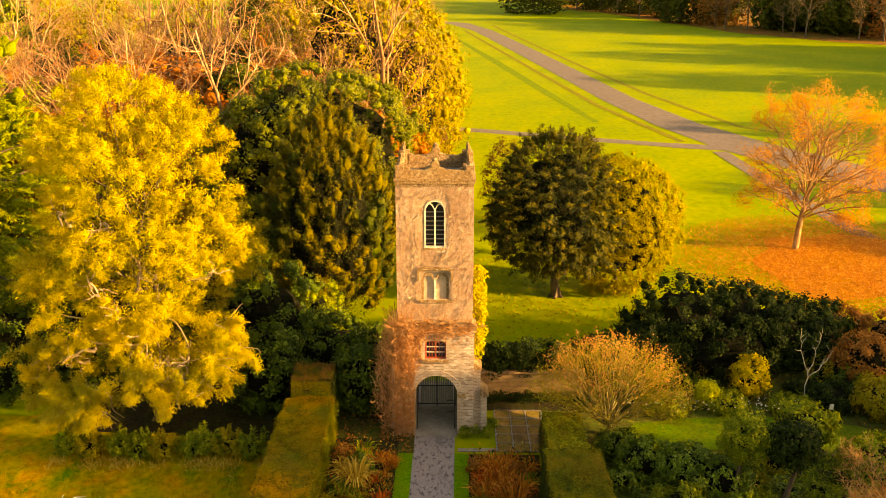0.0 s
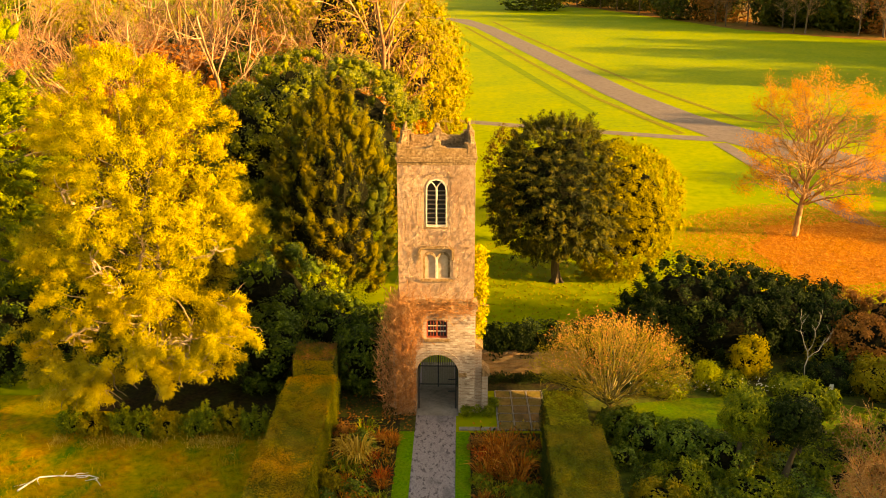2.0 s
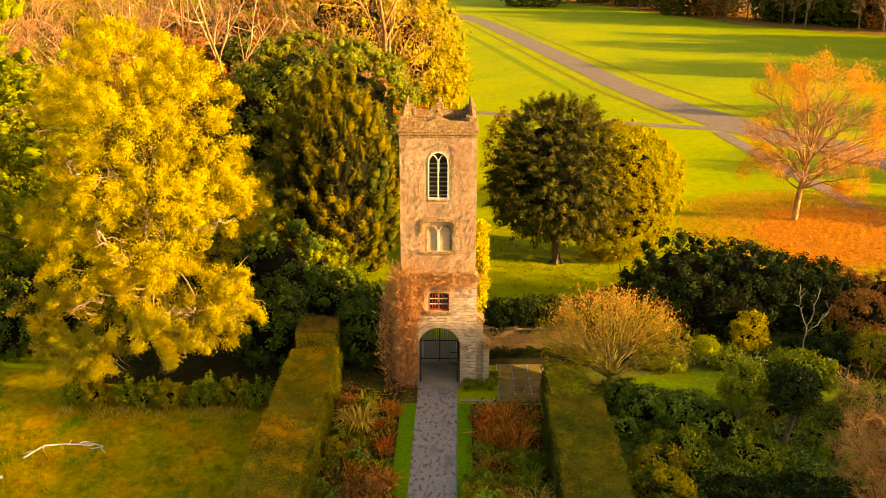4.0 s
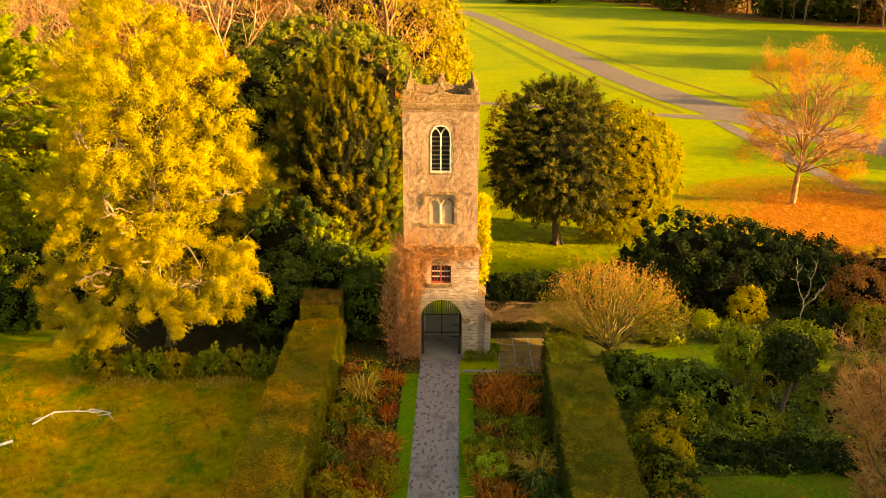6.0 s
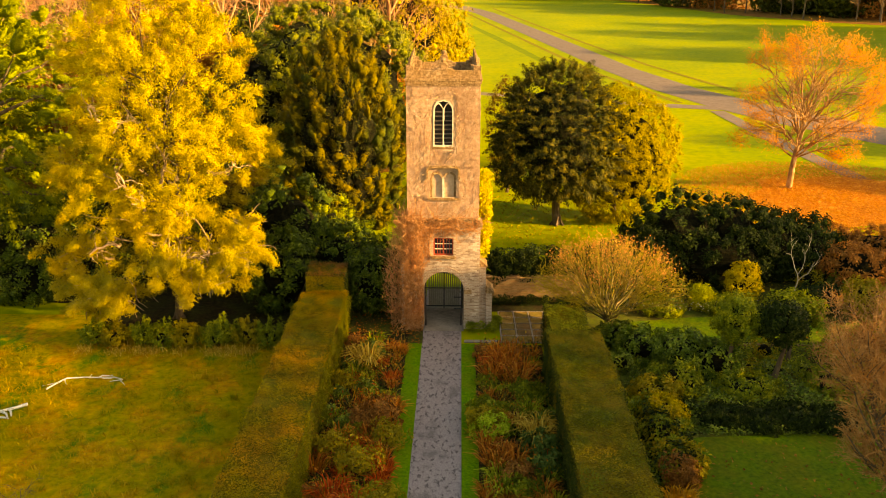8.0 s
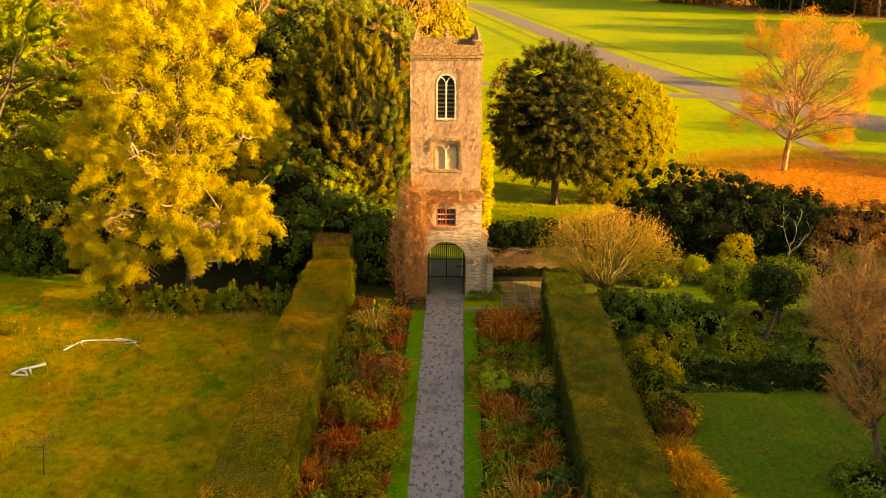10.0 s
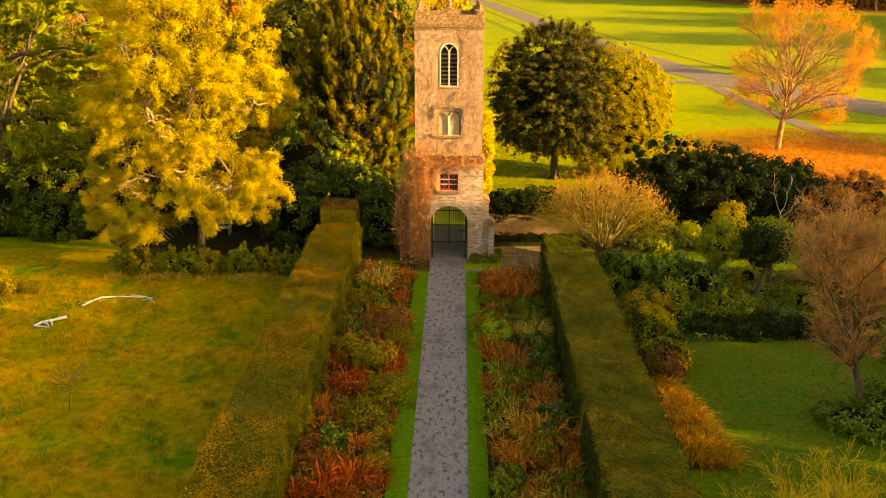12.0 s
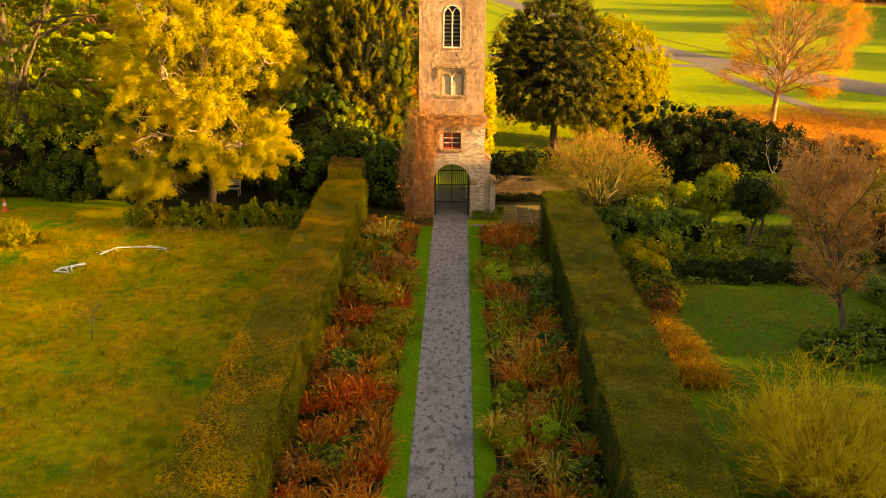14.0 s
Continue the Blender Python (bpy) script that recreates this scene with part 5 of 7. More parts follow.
maple_tree((26.6, 28.1, 0), 307)
STEM_BARK = rough_mat("olive_grey_stem", [(0.1, 0.075, 0.03), (0.22, 0.165, 0.07), (0.4, 0.31, 0.17)], 4.0, [(0.12, 0.1, 0.025), (0.24, 0.2, 0.05)], 0.9, 0.9, 0.5, 0.01)
trunk_part(spread, 0.75, 0.16, 312, STEM_BARK)
k = np.arange(30) + 0.5
h, a = 1 - 0.85 * k / 30, k * 2.399963
D = np.stack([np.sqrt(1 - h * h) * np.cos(a), np.sqrt(1 - h * h) * np.sin(a), h], 1)
ends = np.array([0, 0, 1.9]) + D * [2.2, 2.1, 1.5] * rg.uniform(0.85, 1.1, (30, 1))
L1 = bows(np.tile([0.0, 0.0, 0.6], (30, 1)) + rg.normal(0, 0.05, (30, 3)), ends, 7, np.array([0, 0, -0.25]))
L1[:, 1:-1] += rg.normal(0, 0.04, (30, 5, 3))
for line in L1:
    part("limb", mesh_np("limb", *tubes(line[None], np.array([0.06]), np.array([0.026]), 5), STEM_BARK, True), spread)
m = 420
D = unit(rg.normal(size=(m, 3)) + [0, 0, 0.55])
D[:, 2] = np.abs(D[:, 2])
tips = np.array([0, 0, 2.0]) + D * [3.4, 3.2, 2.3] * rg.uniform(0.84, 1.06, (m, 1))
near = np.argmin(np.linalg.norm(tips[:, None] - ends[None], axis=2), axis=1)
start = L1[near, rg.integers(3, 7, m)]
L2 = bows(start, tips, 5, np.array([0, 0, -0.12]))
L2[:, 1:-1] += rg.normal(0, 0.05, (m, 3, 3))
tagged(part("branchwork", mesh_np("branchwork", *tubes(L2, np.full(m, 0.018), np.full(m, 0.008), 3), SPREAD_TWIG), spread), kind="stuff")
P = np.concatenate([L2[:, 2], L2[:, 3], L2[:, 3] * 0.5 + L2[:, 4] * 0.5, L2[:, 4], L2[:, 4]])
L3 = grow(P, unit(P - [0, 0, 0.6]) + rg.normal(size=P.shape) * 0.55, rg.uniform(0.3, 0.7, len(P)), 3, rg, 0.15, 0.08)
tagged(part("twigwork", mesh_np("twigwork", *tubes(L3, np.full(len(P), 0.009), np.full(len(P), 0.005), 3), SPREAD_TWIG), spread), kind="stuff")
top = L3[rg.random(len(P)) < 0.9][:, 2]
# tip colour splits by height: orange paints sunlit tops, olive the shaded rest
for name, rows_of, m in (("bud_spray", top[:, 2] > 3.1, leaf_mat("sunlit_tip", [(0.5, 0.16, 0.045), (0.68, 0.27, 0.085), (0.6, 0.34, 0.09)], 0.35)), ("leaf_spray", top[:, 2] <= 3.1, leaf_mat("shaded_tip", [(0.2, 0.19, 0.02), (0.34, 0.28, 0.03), (0.44, 0.32, 0.05)], 0.35))):
    Q = np.repeat(top[rows_of], 2, axis=0) + rg.normal(size=(2 * rows_of.sum(), 3)) * 0.06
    V, F = leaf_mesh(Q, rg.normal(size=Q.shape) + [0, 0, 0.8], 0.12, 0.04, rg)
    tagged(part(name, mesh_np(name, V, F, m), spread), kind="stuff")
bare_tree("bare_cherry", "broad bare tree of fine pinkish-brown twigs on a small lawn", "tree", (14.8, -16.4, 0), 6.9, 0.16, [(36, 0.26, 1.0, 46, 0.5, 7, 0.12, 0.09, 4), (13, 0.15, 1.0, 38, 0.42, 4, 0.18, 0.05, 3), (15, 0.12, 1.0, 40, 0.5, 3, 0.2, 0.04, 3)], 325, bark=BARK, lean=0.0, twig=rough_mat("brown_twig", [(0.2, 0.09, 0.035), (0.42, 0.22, 0.085), (0.62, 0.37, 0.16)], 3.0, None, 1, 0.9, 0.3, 0.01), stems=1, leaves=BROWN_LEAF, tips=(0.08, 0.045, 1, 0.35))
bare_tree("willow_bush", "yellow-green whippy willow bush beside the hedge", "bush", (10.0, -27.2, 0), 2.6, 0.05, [(9, 0.1, 0.95, 32, 0.75, 6, 0.14, 0.05, 4), (8, 0.2, 1.0, 32, 0.5, 5, 0.18, 0.03, 3), (5, 0.2, 1.0, 36, 0.5, 3, 0.2, 0.02, 3)], 341, bark=TWIG, twig=rough_mat("yellow_willow_twig", [(0.28, 0.18, 0.014), (0.56, 0.38, 0.028), (0.72, 0.5, 0.055)], 3.0, None, 1, 0.8, 0.2, 0.01), stems=34, splay=1.3)
bare_tree("willow_bush", "second yellow-brown willow bush on the garden lawn", "bush", (14.8, -27.4, 0), 2.4, 0.05, [(8, 0.1, 0.95, 26, 0.75, 6, 0.1, 0.06, 4), (7, 0.2, 1.0, 26, 0.55, 4, 0.12, 0.04, 3), (3, 0.2, 1.0, 30, 0.5, 3, 0.14, 0.03, 3)], 345, bark=TWIG, twig=SPREAD_TWIG, stems=12, splay=0.75)
dead = thing("dead_tree", "small leafless pale grey dead tree with a forked trunk", "tree", "", pose(18.2, 3.0, 0))
dead.scale = (0.72, 0.72, 0.95)
rg = np.random.default_rng(351)
stem = np.array([[(0, 0, -0.1), (0.02, 0, 0.6), (-0.04, 0, 1.1), (0.1, 0, 1.6), (0.02, 0, 2.0)]])
part("trunk", mesh_np("trunk", *tubes(stem, np.array([0.045]), np.array([0.036]), 7), GREY_WOOD, True), dead)
fork = np.array([[(0.02, 0, 1.95), (0.3, 0, 2.3), (0.42, 0.05, 2.7), (0.36, 0, 3.1), (0.62, 0.1, 3.5), (0.7, 0.1, 3.9)], [(0.02, 0, 1.95), (-0.25, 0, 2.35), (-0.4, 0.1, 2.75), (-0.62, 0, 3.1), (-0.6, 0, 3.5), (-0.75, 0, 3.8)], [(0.1, 0, 1.6), (0.4, -0.1, 1.9), (0.75, -0.1, 2.05), (1.0, 0, 2.4), (1.2, 0, 2.5), (1.5, 0.1, 2.9)]])
for line in fork:
    limb = part("limb", mesh_np("limb", *tubes(line[None], np.array([0.03]), np.array([0.01]), 5), GREY_WOOD, True), dead)
    tw = grow(np.repeat(line[2:], 2, axis=0), rg.normal(size=(8, 3)) * [0.6, 0.3, 0.2] + [0, 0, 0.6], rg.uniform(0.3, 0.7, 8), 5, rg, 0.25, 0.03)
    tagged(part("twigwork", mesh_np("twigwork", *tubes(tw, np.full(8, 0.013), np.full(8, 0.007), 3), GREY_WOOD), limb), kind="stuff")

# ---- hedges ----
def hedge(x0, x1, y0, y1, h, seed, label, density=420, mat=HEDGE_LEAF, name="hedge", side=SHADED_HEDGE_SIDE):
    t = thing(name, label, "hedge", "clipped hedges", GARDEN)
    rg = np.random.default_rng(seed)
    ny = max(4, int((y1 - y0) / 0.3))
    # body with a gently uneven skin
    bm = bmesh.new()
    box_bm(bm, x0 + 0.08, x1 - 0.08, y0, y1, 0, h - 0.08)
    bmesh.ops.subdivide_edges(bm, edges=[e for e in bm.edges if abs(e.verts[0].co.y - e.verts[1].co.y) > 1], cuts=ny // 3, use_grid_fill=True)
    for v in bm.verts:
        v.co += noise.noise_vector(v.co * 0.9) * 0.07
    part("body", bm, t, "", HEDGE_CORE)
    a_top, a_side, a_end = (x1 - x0) * (y1 - y0), h * (y1 - y0), (x1 - x0) * h
    rows = []
    for kind, area in (("top", a_top), ("left", a_side), ("right", a_side), ("near", a_end), ("far", a_end)):
        n = int(area * density * {"top": 1.0, "left": 0.3 if x0 < 0 else 0.9, "right": 0.9 if x0 < 0 else 0.3}.get(kind, 0.6))
        u, v = rg.random(n), rg.random(n)
        if kind == "top":
            P = np.stack([x0 + u * (x1 - x0), y0 + v * (y1 - y0), np.full(n, h)], 1)
            N = (0, 0, 1)
        elif kind in ("left", "right"):
            x = x0 if kind == "left" else x1
            P = np.stack([np.full(n, x), y0 + u * (y1 - y0), v * h], 1)
            N = (-1 if kind == "left" else 1, 0, 0)
        else:
            y = y0 if kind == "near" else y1
            P = np.stack([x0 + u * (x1 - x0), np.full(n, y), v * h], 1)
            N = (0, -1 if kind == "near" else 1, 0)
        N = np.array(N, dtype=float)
        wave = 0.06 * np.sin(P[:, 1] * 1.3 + P[:, 0]) + 0.05 * np.sin(P[:, 1] * 3.1 + 2 * P[:, 2]) + 0.04 * np.sin(P[:, 0] * 4 + P[:, 1] * 0.7)
        gap = np.sin(P[:, 0] * 5.1 + 2.2 * np.sin(P[:, 1] * 2.3)) + np.sin(P[:, 1] * 4.3 + 1.7 * np.sin(P[:, 0] * 3.1) + P[:, 2] * 5) + 0.7 * np.sin(P[:, 1] * 0.9 + P[:, 0])
        keep = (gap < 1.6) | (rg.random(n) < 0.4)
        P, wave = P[keep], wave[keep] + 0.03 * np.clip(-gap[keep], -1, 1.5)
        n = len(P)
        P = P + N * (wave + rg.uniform(-0.1, 0.04, n))[:, None]
        rows.append((P, N * 0.5 + rg.normal(size=P.shape) * 0.6, np.tile(N, (n, 1))))
    P = np.concatenate([r[0] for r in rows])
    D = np.concatenate([r[1] for r in rows])
    N = np.concatenate([r[2] for r in rows])
    # round the top edges
    ex = np.minimum(P[:, 0] - x0, x1 - P[:, 0])
    P[:, 2] -= np.clip(0.12 - ex, 0, 0.12) * (P[:, 2] > h - 0.2) * 0.7
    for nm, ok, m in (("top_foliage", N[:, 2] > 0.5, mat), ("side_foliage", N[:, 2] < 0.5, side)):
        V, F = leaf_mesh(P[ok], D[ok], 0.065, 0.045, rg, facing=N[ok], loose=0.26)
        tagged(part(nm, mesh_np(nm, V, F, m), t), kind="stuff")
    return t


hedge(-6.75, -4.5, -35, -0.7, 2.2, 401, "long clipped yew hedge with a flat golden-brown top", 620, side=SUNLIT_HEDGE_SIDE)
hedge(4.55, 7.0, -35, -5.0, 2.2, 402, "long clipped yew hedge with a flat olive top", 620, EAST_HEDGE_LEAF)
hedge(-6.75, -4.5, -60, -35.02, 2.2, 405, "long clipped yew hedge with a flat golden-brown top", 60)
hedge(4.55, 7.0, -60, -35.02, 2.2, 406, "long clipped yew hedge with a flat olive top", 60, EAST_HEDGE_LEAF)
# this end's lighter green also has sunlight mixed into the top leaf colour
hedge(4.75, 6.6, -5.0, -1.4, 2.0, 403, "lighter green clipped hedge end beside the terrace", 330, leaf_mat("sunlit_hedge_leaf", [(0.1, 0.14, 0.012), (0.26, 0.29, 0.02), (0.42, 0.38, 0.03)], 0.3), side=DARK_LEAF)
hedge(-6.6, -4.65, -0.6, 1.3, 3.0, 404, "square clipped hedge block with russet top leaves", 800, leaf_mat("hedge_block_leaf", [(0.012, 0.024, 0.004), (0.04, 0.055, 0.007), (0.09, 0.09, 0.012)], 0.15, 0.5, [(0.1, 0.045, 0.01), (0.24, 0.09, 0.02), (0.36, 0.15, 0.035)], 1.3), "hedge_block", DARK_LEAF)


# ---- ivy on the tower ----
def face_stems(n, u0, u1, z0, z1, seed, length, wig, r, up=0.12, sides=3, npts=9, spread=0.5):
    rg = np.random.default_rng(seed)
    S = np.stack([rg.uniform(u0, u1, n), np.zeros(n), rg.uniform(z0, z1, n)], 1)
    D = np.stack([rg.normal(0, spread, n), np.zeros(n), np.ones(n)], 1)
    pts = grow(S, D, length * rg.uniform(0.5, 1.3, n), npts, rg, wig, up)
    pts[..., 1] = -np.abs(pts[..., 1]) * 0.03
    return pts, r * rg.uniform(0.5, 1.5, n), sides


ivy = thing("dead_ivy", "dense net of dead brown ivy stems clinging to the tower", "ivy")
chunks = []
for seed, (n, L, r) in enumerate(((1000, 1.3, 0.018), (3000, 0.5, 0.014), (170, 2.2, 0.019))):
    pts, rr, sd = face_stems(n, UX0, UX1, 5.6, 11.7, 500 + seed, L, 0.22, r)
    inwin = ((np.abs(pts[..., 0] - CX) < 0.52) & (pts[..., 2] > 8.95) & (pts[..., 2] < 11.3)) | ((np.abs(pts[..., 0] - CX) < 0.66) & (pts[..., 2] > 6.5) & (pts[..., 2] < 8.05))
    ok = ~inwin.any(axis=1) & (pts[..., 2].max(1) < 12.3)
    pts, rr = pts[ok], rr[ok]
    pts[..., 0] = np.clip(pts[..., 0], UX0 - 0.05, UX1 + 0.05)
    pts[..., 1] += UY0 - 0.004
    chunks.append(tubes(pts, rr, rr * 0.5, sd))
    # the two flanks
    for x, s in ((UX1, 1), (UX0, -1)):
        p2, r2, sd = face_stems(n // 4, UY0, UY1, 5.6, 11.7, 520 + seed + s, L, 0.22, r)
        p2 = p2[p2[..., 2].max(1) < 12.3]
        q = np.stack([x - s * p2[..., 1] + s * 0.015, np.clip(p2[..., 0], UY0, UY1), p2[..., 2]], -1)
        chunks.append(tubes(q, r2[:len(q)], r2[:len(q)] * 0.5, sd))
V, F = merged(chunks)
tagged(part("stem_net", mesh_np("stem_net", V, F, IVY_STEM), ivy), kind="stuff")
rg = np.random.default_rng(541)
n = 1100
P = np.stack([rg.uniform(UX0, UX1, n), np.full(n, UY0 - 0.05) - rg.random(n) * 0.05, rg.uniform(5.6, 12.0, n)], 1)
hole = ((np.abs(P[:, 0] - CX) < 0.55) & (P[:, 2] > 8.9) & (P[:, 2] < 11.3)) | ((np.abs(P[:, 0] - CX) < 0.68) & (P[:, 2] > 6.45) & (P[:, 2] < 8.1))
P = P[~hole]
V, F = leaf_mesh(P, rg.normal(size=P.shape) * [1, 0.4, 1] + [0, -0.3, -0.4], 0.1, 0.05, rg)
part("dry_leaves", mesh_np("dry_leaves", V, F, leaf_mat("dry_ivy_leaf", [(0.28, 0.17, 0.09), (0.46, 0.31, 0.18), (0.58, 0.43, 0.28)], 0.2)), ivy)

creeper = thing("bare_creeper", "thick tangle of bare orange-brown creeper on the tower's corner", "creeper")
rg = np.random.default_rng(551)
chunks = []
for n, L, r, wig in ((380, 1.1, 0.02, 0.3), (2500, 0.6, 0.014, 0.4)):
    z = rg.random(n) ** 1.2 * 5.6
    w = np.interp(z, [0, 1.8, 4.4, 5.8], [0.7, 1.2, 0.75, 0.3])
    xl = -1.8 - w * rg.random(n) ** 1.5 * 0.95
    S = np.stack([np.where(rg.random(n) < 0.45, xl, rg.uniform(-1.9, -1.0, n)), -0.04 - rg.random(n) ** 1.6 * 0.4, z ], 1)
    side = S[:, 0] < -1.85
    S[:, 1] = np.where(side, rg.uniform(-0.4, 1.6, n), S[:, 1])
    D = np.stack([rg.normal(0, 0.45, n), rg.normal(0, 0.3, n), np.ones(n)], 1)
    pts = grow(S, D, L * rg.uniform(0.5, 1.2, n), 9, rg, wig, 0.06)
    pts[..., 2] = np.maximum(pts[..., 2], 0.03)
    pts[..., 0] = np.where(pts[..., 2] < 3.1, np.minimum(pts[..., 0], -0.98), pts[..., 0])
    pts[..., 0] = np.maximum(pts[..., 0], -3.05)
    inside = (pts[..., 0] > -1.8) & (pts[..., 1] > -0.03)
    pts[..., 1] = np.where(inside, -0.04 - 0.1 * np.abs(pts[..., 1]), pts[..., 1])
    nm = "stout_tangle" if r > 0.015 else "fine_tangle"
    tagged(part(nm, mesh_np(nm, *tubes(pts, r * rg.uniform(0.6, 1.3, n), np.full(n, r * 0.3), 3), CREEPER), creeper), kind="stuff")
# runners over the string course and round the gate-room window
n = 260
S = np.stack([rg.uniform(-1.8, 1.6, n), np.full(n, -0.12), rg.normal(5.3, 0.16, n)], 1)
pts = grow(S, np.stack([rg.normal(0, 1, n), np.zeros(n), rg.normal(0, 0.5, n)], 1), rg.uniform(0.4, 1.3, n), 8, rg, 0.25, -0.01)
pts[..., 1] = -0.11 - np.abs(pts[..., 1] + 0.12) * 0.5
chunks.append(tubes(pts, np.full(n, 0.014), np.full(n, 0.006), 4))
n = 240
S = np.stack([rg.uniform(-1.7, 0.2, n), np.full(n, -0.03), rg.uniform(3.3, 5.2, n)], 1)
pts = grow(S, np.stack([rg.normal(0, 0.6, n), np.zeros(n), np.ones(n)], 1), rg.uniform(0.4, 1.2, n), 8, rg, 0.25, 0.02)
pts[..., 1] = -0.02 - np.abs(pts[..., 1] + 0.03) * 0.4
ok = ~((pts[..., 0] > -0.5) & (pts[..., 2] > 3.7) & (pts[..., 2] < 4.7)).any(1)
chunks.append(tubes(pts[ok], np.full(ok.sum(), 0.014), np.full(ok.sum(), 0.006), 4))
V, F = merged(chunks)
tagged(part("runner_tangle", mesh_np("runner_tangle", V, F, CREEPER), creeper), kind="stuff")
rg = np.random.default_rng(556)
# sunlit leafy ivy on the east flank
eivy = thing("leafy_ivy", "yellow-green leafy ivy on the sunlit side of the tower", "ivy")
n = 34
C = np.stack([rg.uniform(1.72, 2.0, n), rg.uniform(0.9, 3.4, n), rg.uniform(3.4, 7.4, n)], 1)
crown("leaves", C, np.full(n, 0.36), np.tile([0.8, -0.2, 0.2], (n, 1)), 110, 0.14, 0.11, GOLD_LEAF, eivy, 557)
for x0, x1, y in ((1.0, 2.5, -0.25), (2.4, 2.75, 0.5)):
    n = 14
    C = np.stack([rg.uniform(x0, x1, n), rg.normal(y, 0.1, n), rg.uniform(0.12, 0.3, n)], 1)
    pl = thing("edging_plant", "low green edging plants at the foot of the tower", "plant", "edging plants")
    crown("leaves", C, np.full(n, 0.2), np.tile([0, 0, 1.0], (n, 1)), 70, 0.1, 0.07, OLIVE_GREEN_LEAF, pl, 558)
pl = thing("edging_plant", "dark low hedge of box at the foot of the garden wall", "plant", "edging plants")
n = 40
C = np.stack([rg.uniform(2.5, 7.0, n), rg.normal(3.2, 0.1, n), rg.uniform(0.12, 0.35, n)], 1)
crown("leaves", C, np.full(n, 0.22), np.tile([0, 0, 1.0], (n, 1)), 70, 0.1, 0.07, DARK_LEAF, pl, 559)


# ---- flower beds ----
def tuft(name, label, blade_n, length, width, droop, material, seed, spread=0.5, base=0.12):
    t = thing(name, label, "plant", "bed plants", pose(0, 0, -50))
    rg = np.random.default_rng(seed)
    a = rg.uniform(0, 6.28, blade_n)
    s = rg.uniform(0.05, 1, blade_n) ** 0.7 * spread
    D = np.stack([np.cos(a) * s, np.sin(a) * s, np.ones(blade_n)], 1)
    P = np.stack([np.cos(a) * base * rg.random(blade_n), np.sin(a) * base * rg.random(blade_n), np.zeros(blade_n)], 1)
    V, F = blades(P, D, np.full(blade_n, length), width, droop, rg)
    tagged(part("blade_tuft", mesh_np("blade_tuft", V, F, material), t), kind="stuff")
    return t


def mound(name, label, r, h, count, per, leaf, material, seed):
    t = thing(name, label, "plant", "bed plants", pose(0, 0, -50))
    rg = np.random.default_rng(seed)
    C, s, o = lobes((0, 0, h * 0.5), (r, r, h * 0.5), count, r * 0.35, rg, 0.3, 0.2)
    C[:, 2] = np.maximum(C[:, 2], 0.05)
    crown("foliage", C, s, o, per, leaf, leaf * 0.6, material, t, seed + 1)
    a = rg.uniform(0, 6.28, 10)
    pts = grow(np.zeros((10, 3)), np.stack([np.cos(a) * 0.5, np.sin(a) * 0.5, np.ones(10)], 1), np.full(10, h * 0.7), 4, rg, 0.1)
    tagged(part("stemwork", mesh_np("stemwork", *tubes(pts, np.full(10, 0.012), np.full(10, 0.005), 3), BARK), t), kind="stuff")
    return t


KINDS = {
    "gold": tuft("golden_spiky_plant", "golden spiky strap-leaved plant in the flower bed", 130, 1.25, 0.05, 0.55, GOLD_BLADE, 601, 0.9),
    "rust": tuft("rust_grass", "rust-brown ornamental grass in the flower bed", 130, 1.0, 0.044, 0.4, RUST_BLADE, 602, 0.8, 0.3),
    "red": tuft("red_grass", "dark red ornamental grass in the flower bed", 120, 0.95, 0.046, 0.45, RED_BLADE, 603, 0.9, 0.3),
    "orange": tuft("orange_grass", "bright orange arching ornamental grass", 120, 1.2, 0.048, 0.5, ORANGE_BLADE, 604, 0.9, 0.25),
    "green": tuft("green_grass", "green arching strap-leaved plant in the bed", 100, 1.0, 0.05, 0.6, GREEN_BLADE, 605, 0.95, 0.2),
    "olive": mound("olive_perennial", "olive-green leafy perennial clump", 0.55, 0.7, 20, 60, 0.15, OLIVE_GREEN_LEAF, 606),
    "bright": mound("bright_green_mound", "bright green domed leafy plant", 0.62, 0.7, 24, 90, 0.11, BRIGHT_LEAF, 607),
    "teal": mound("blue_green_plant", "blue-green leafy plant in the bed", 0.6, 0.75, 20, 55, 0.2, TEAL_LEAF, 608),
    "brown": mound("withered_perennial", "withered brown perennial stems in the bed", 0.55, 0.75, 20, 70, 0.12, BROWN_LEAF, 609),
    "yellow": mound("yellow_green_shrub", "yellow-green rounded shrub in the bed", 0.75, 0.95, 26, 50, 0.14, OLIVE_LEAF, 610),
    "dark": mound("dark_leafy_plant", "dark green leafy plant in the bed", 0.55, 0.6, 18, 60, 0.16, LAUREL_LEAF, 611),
}
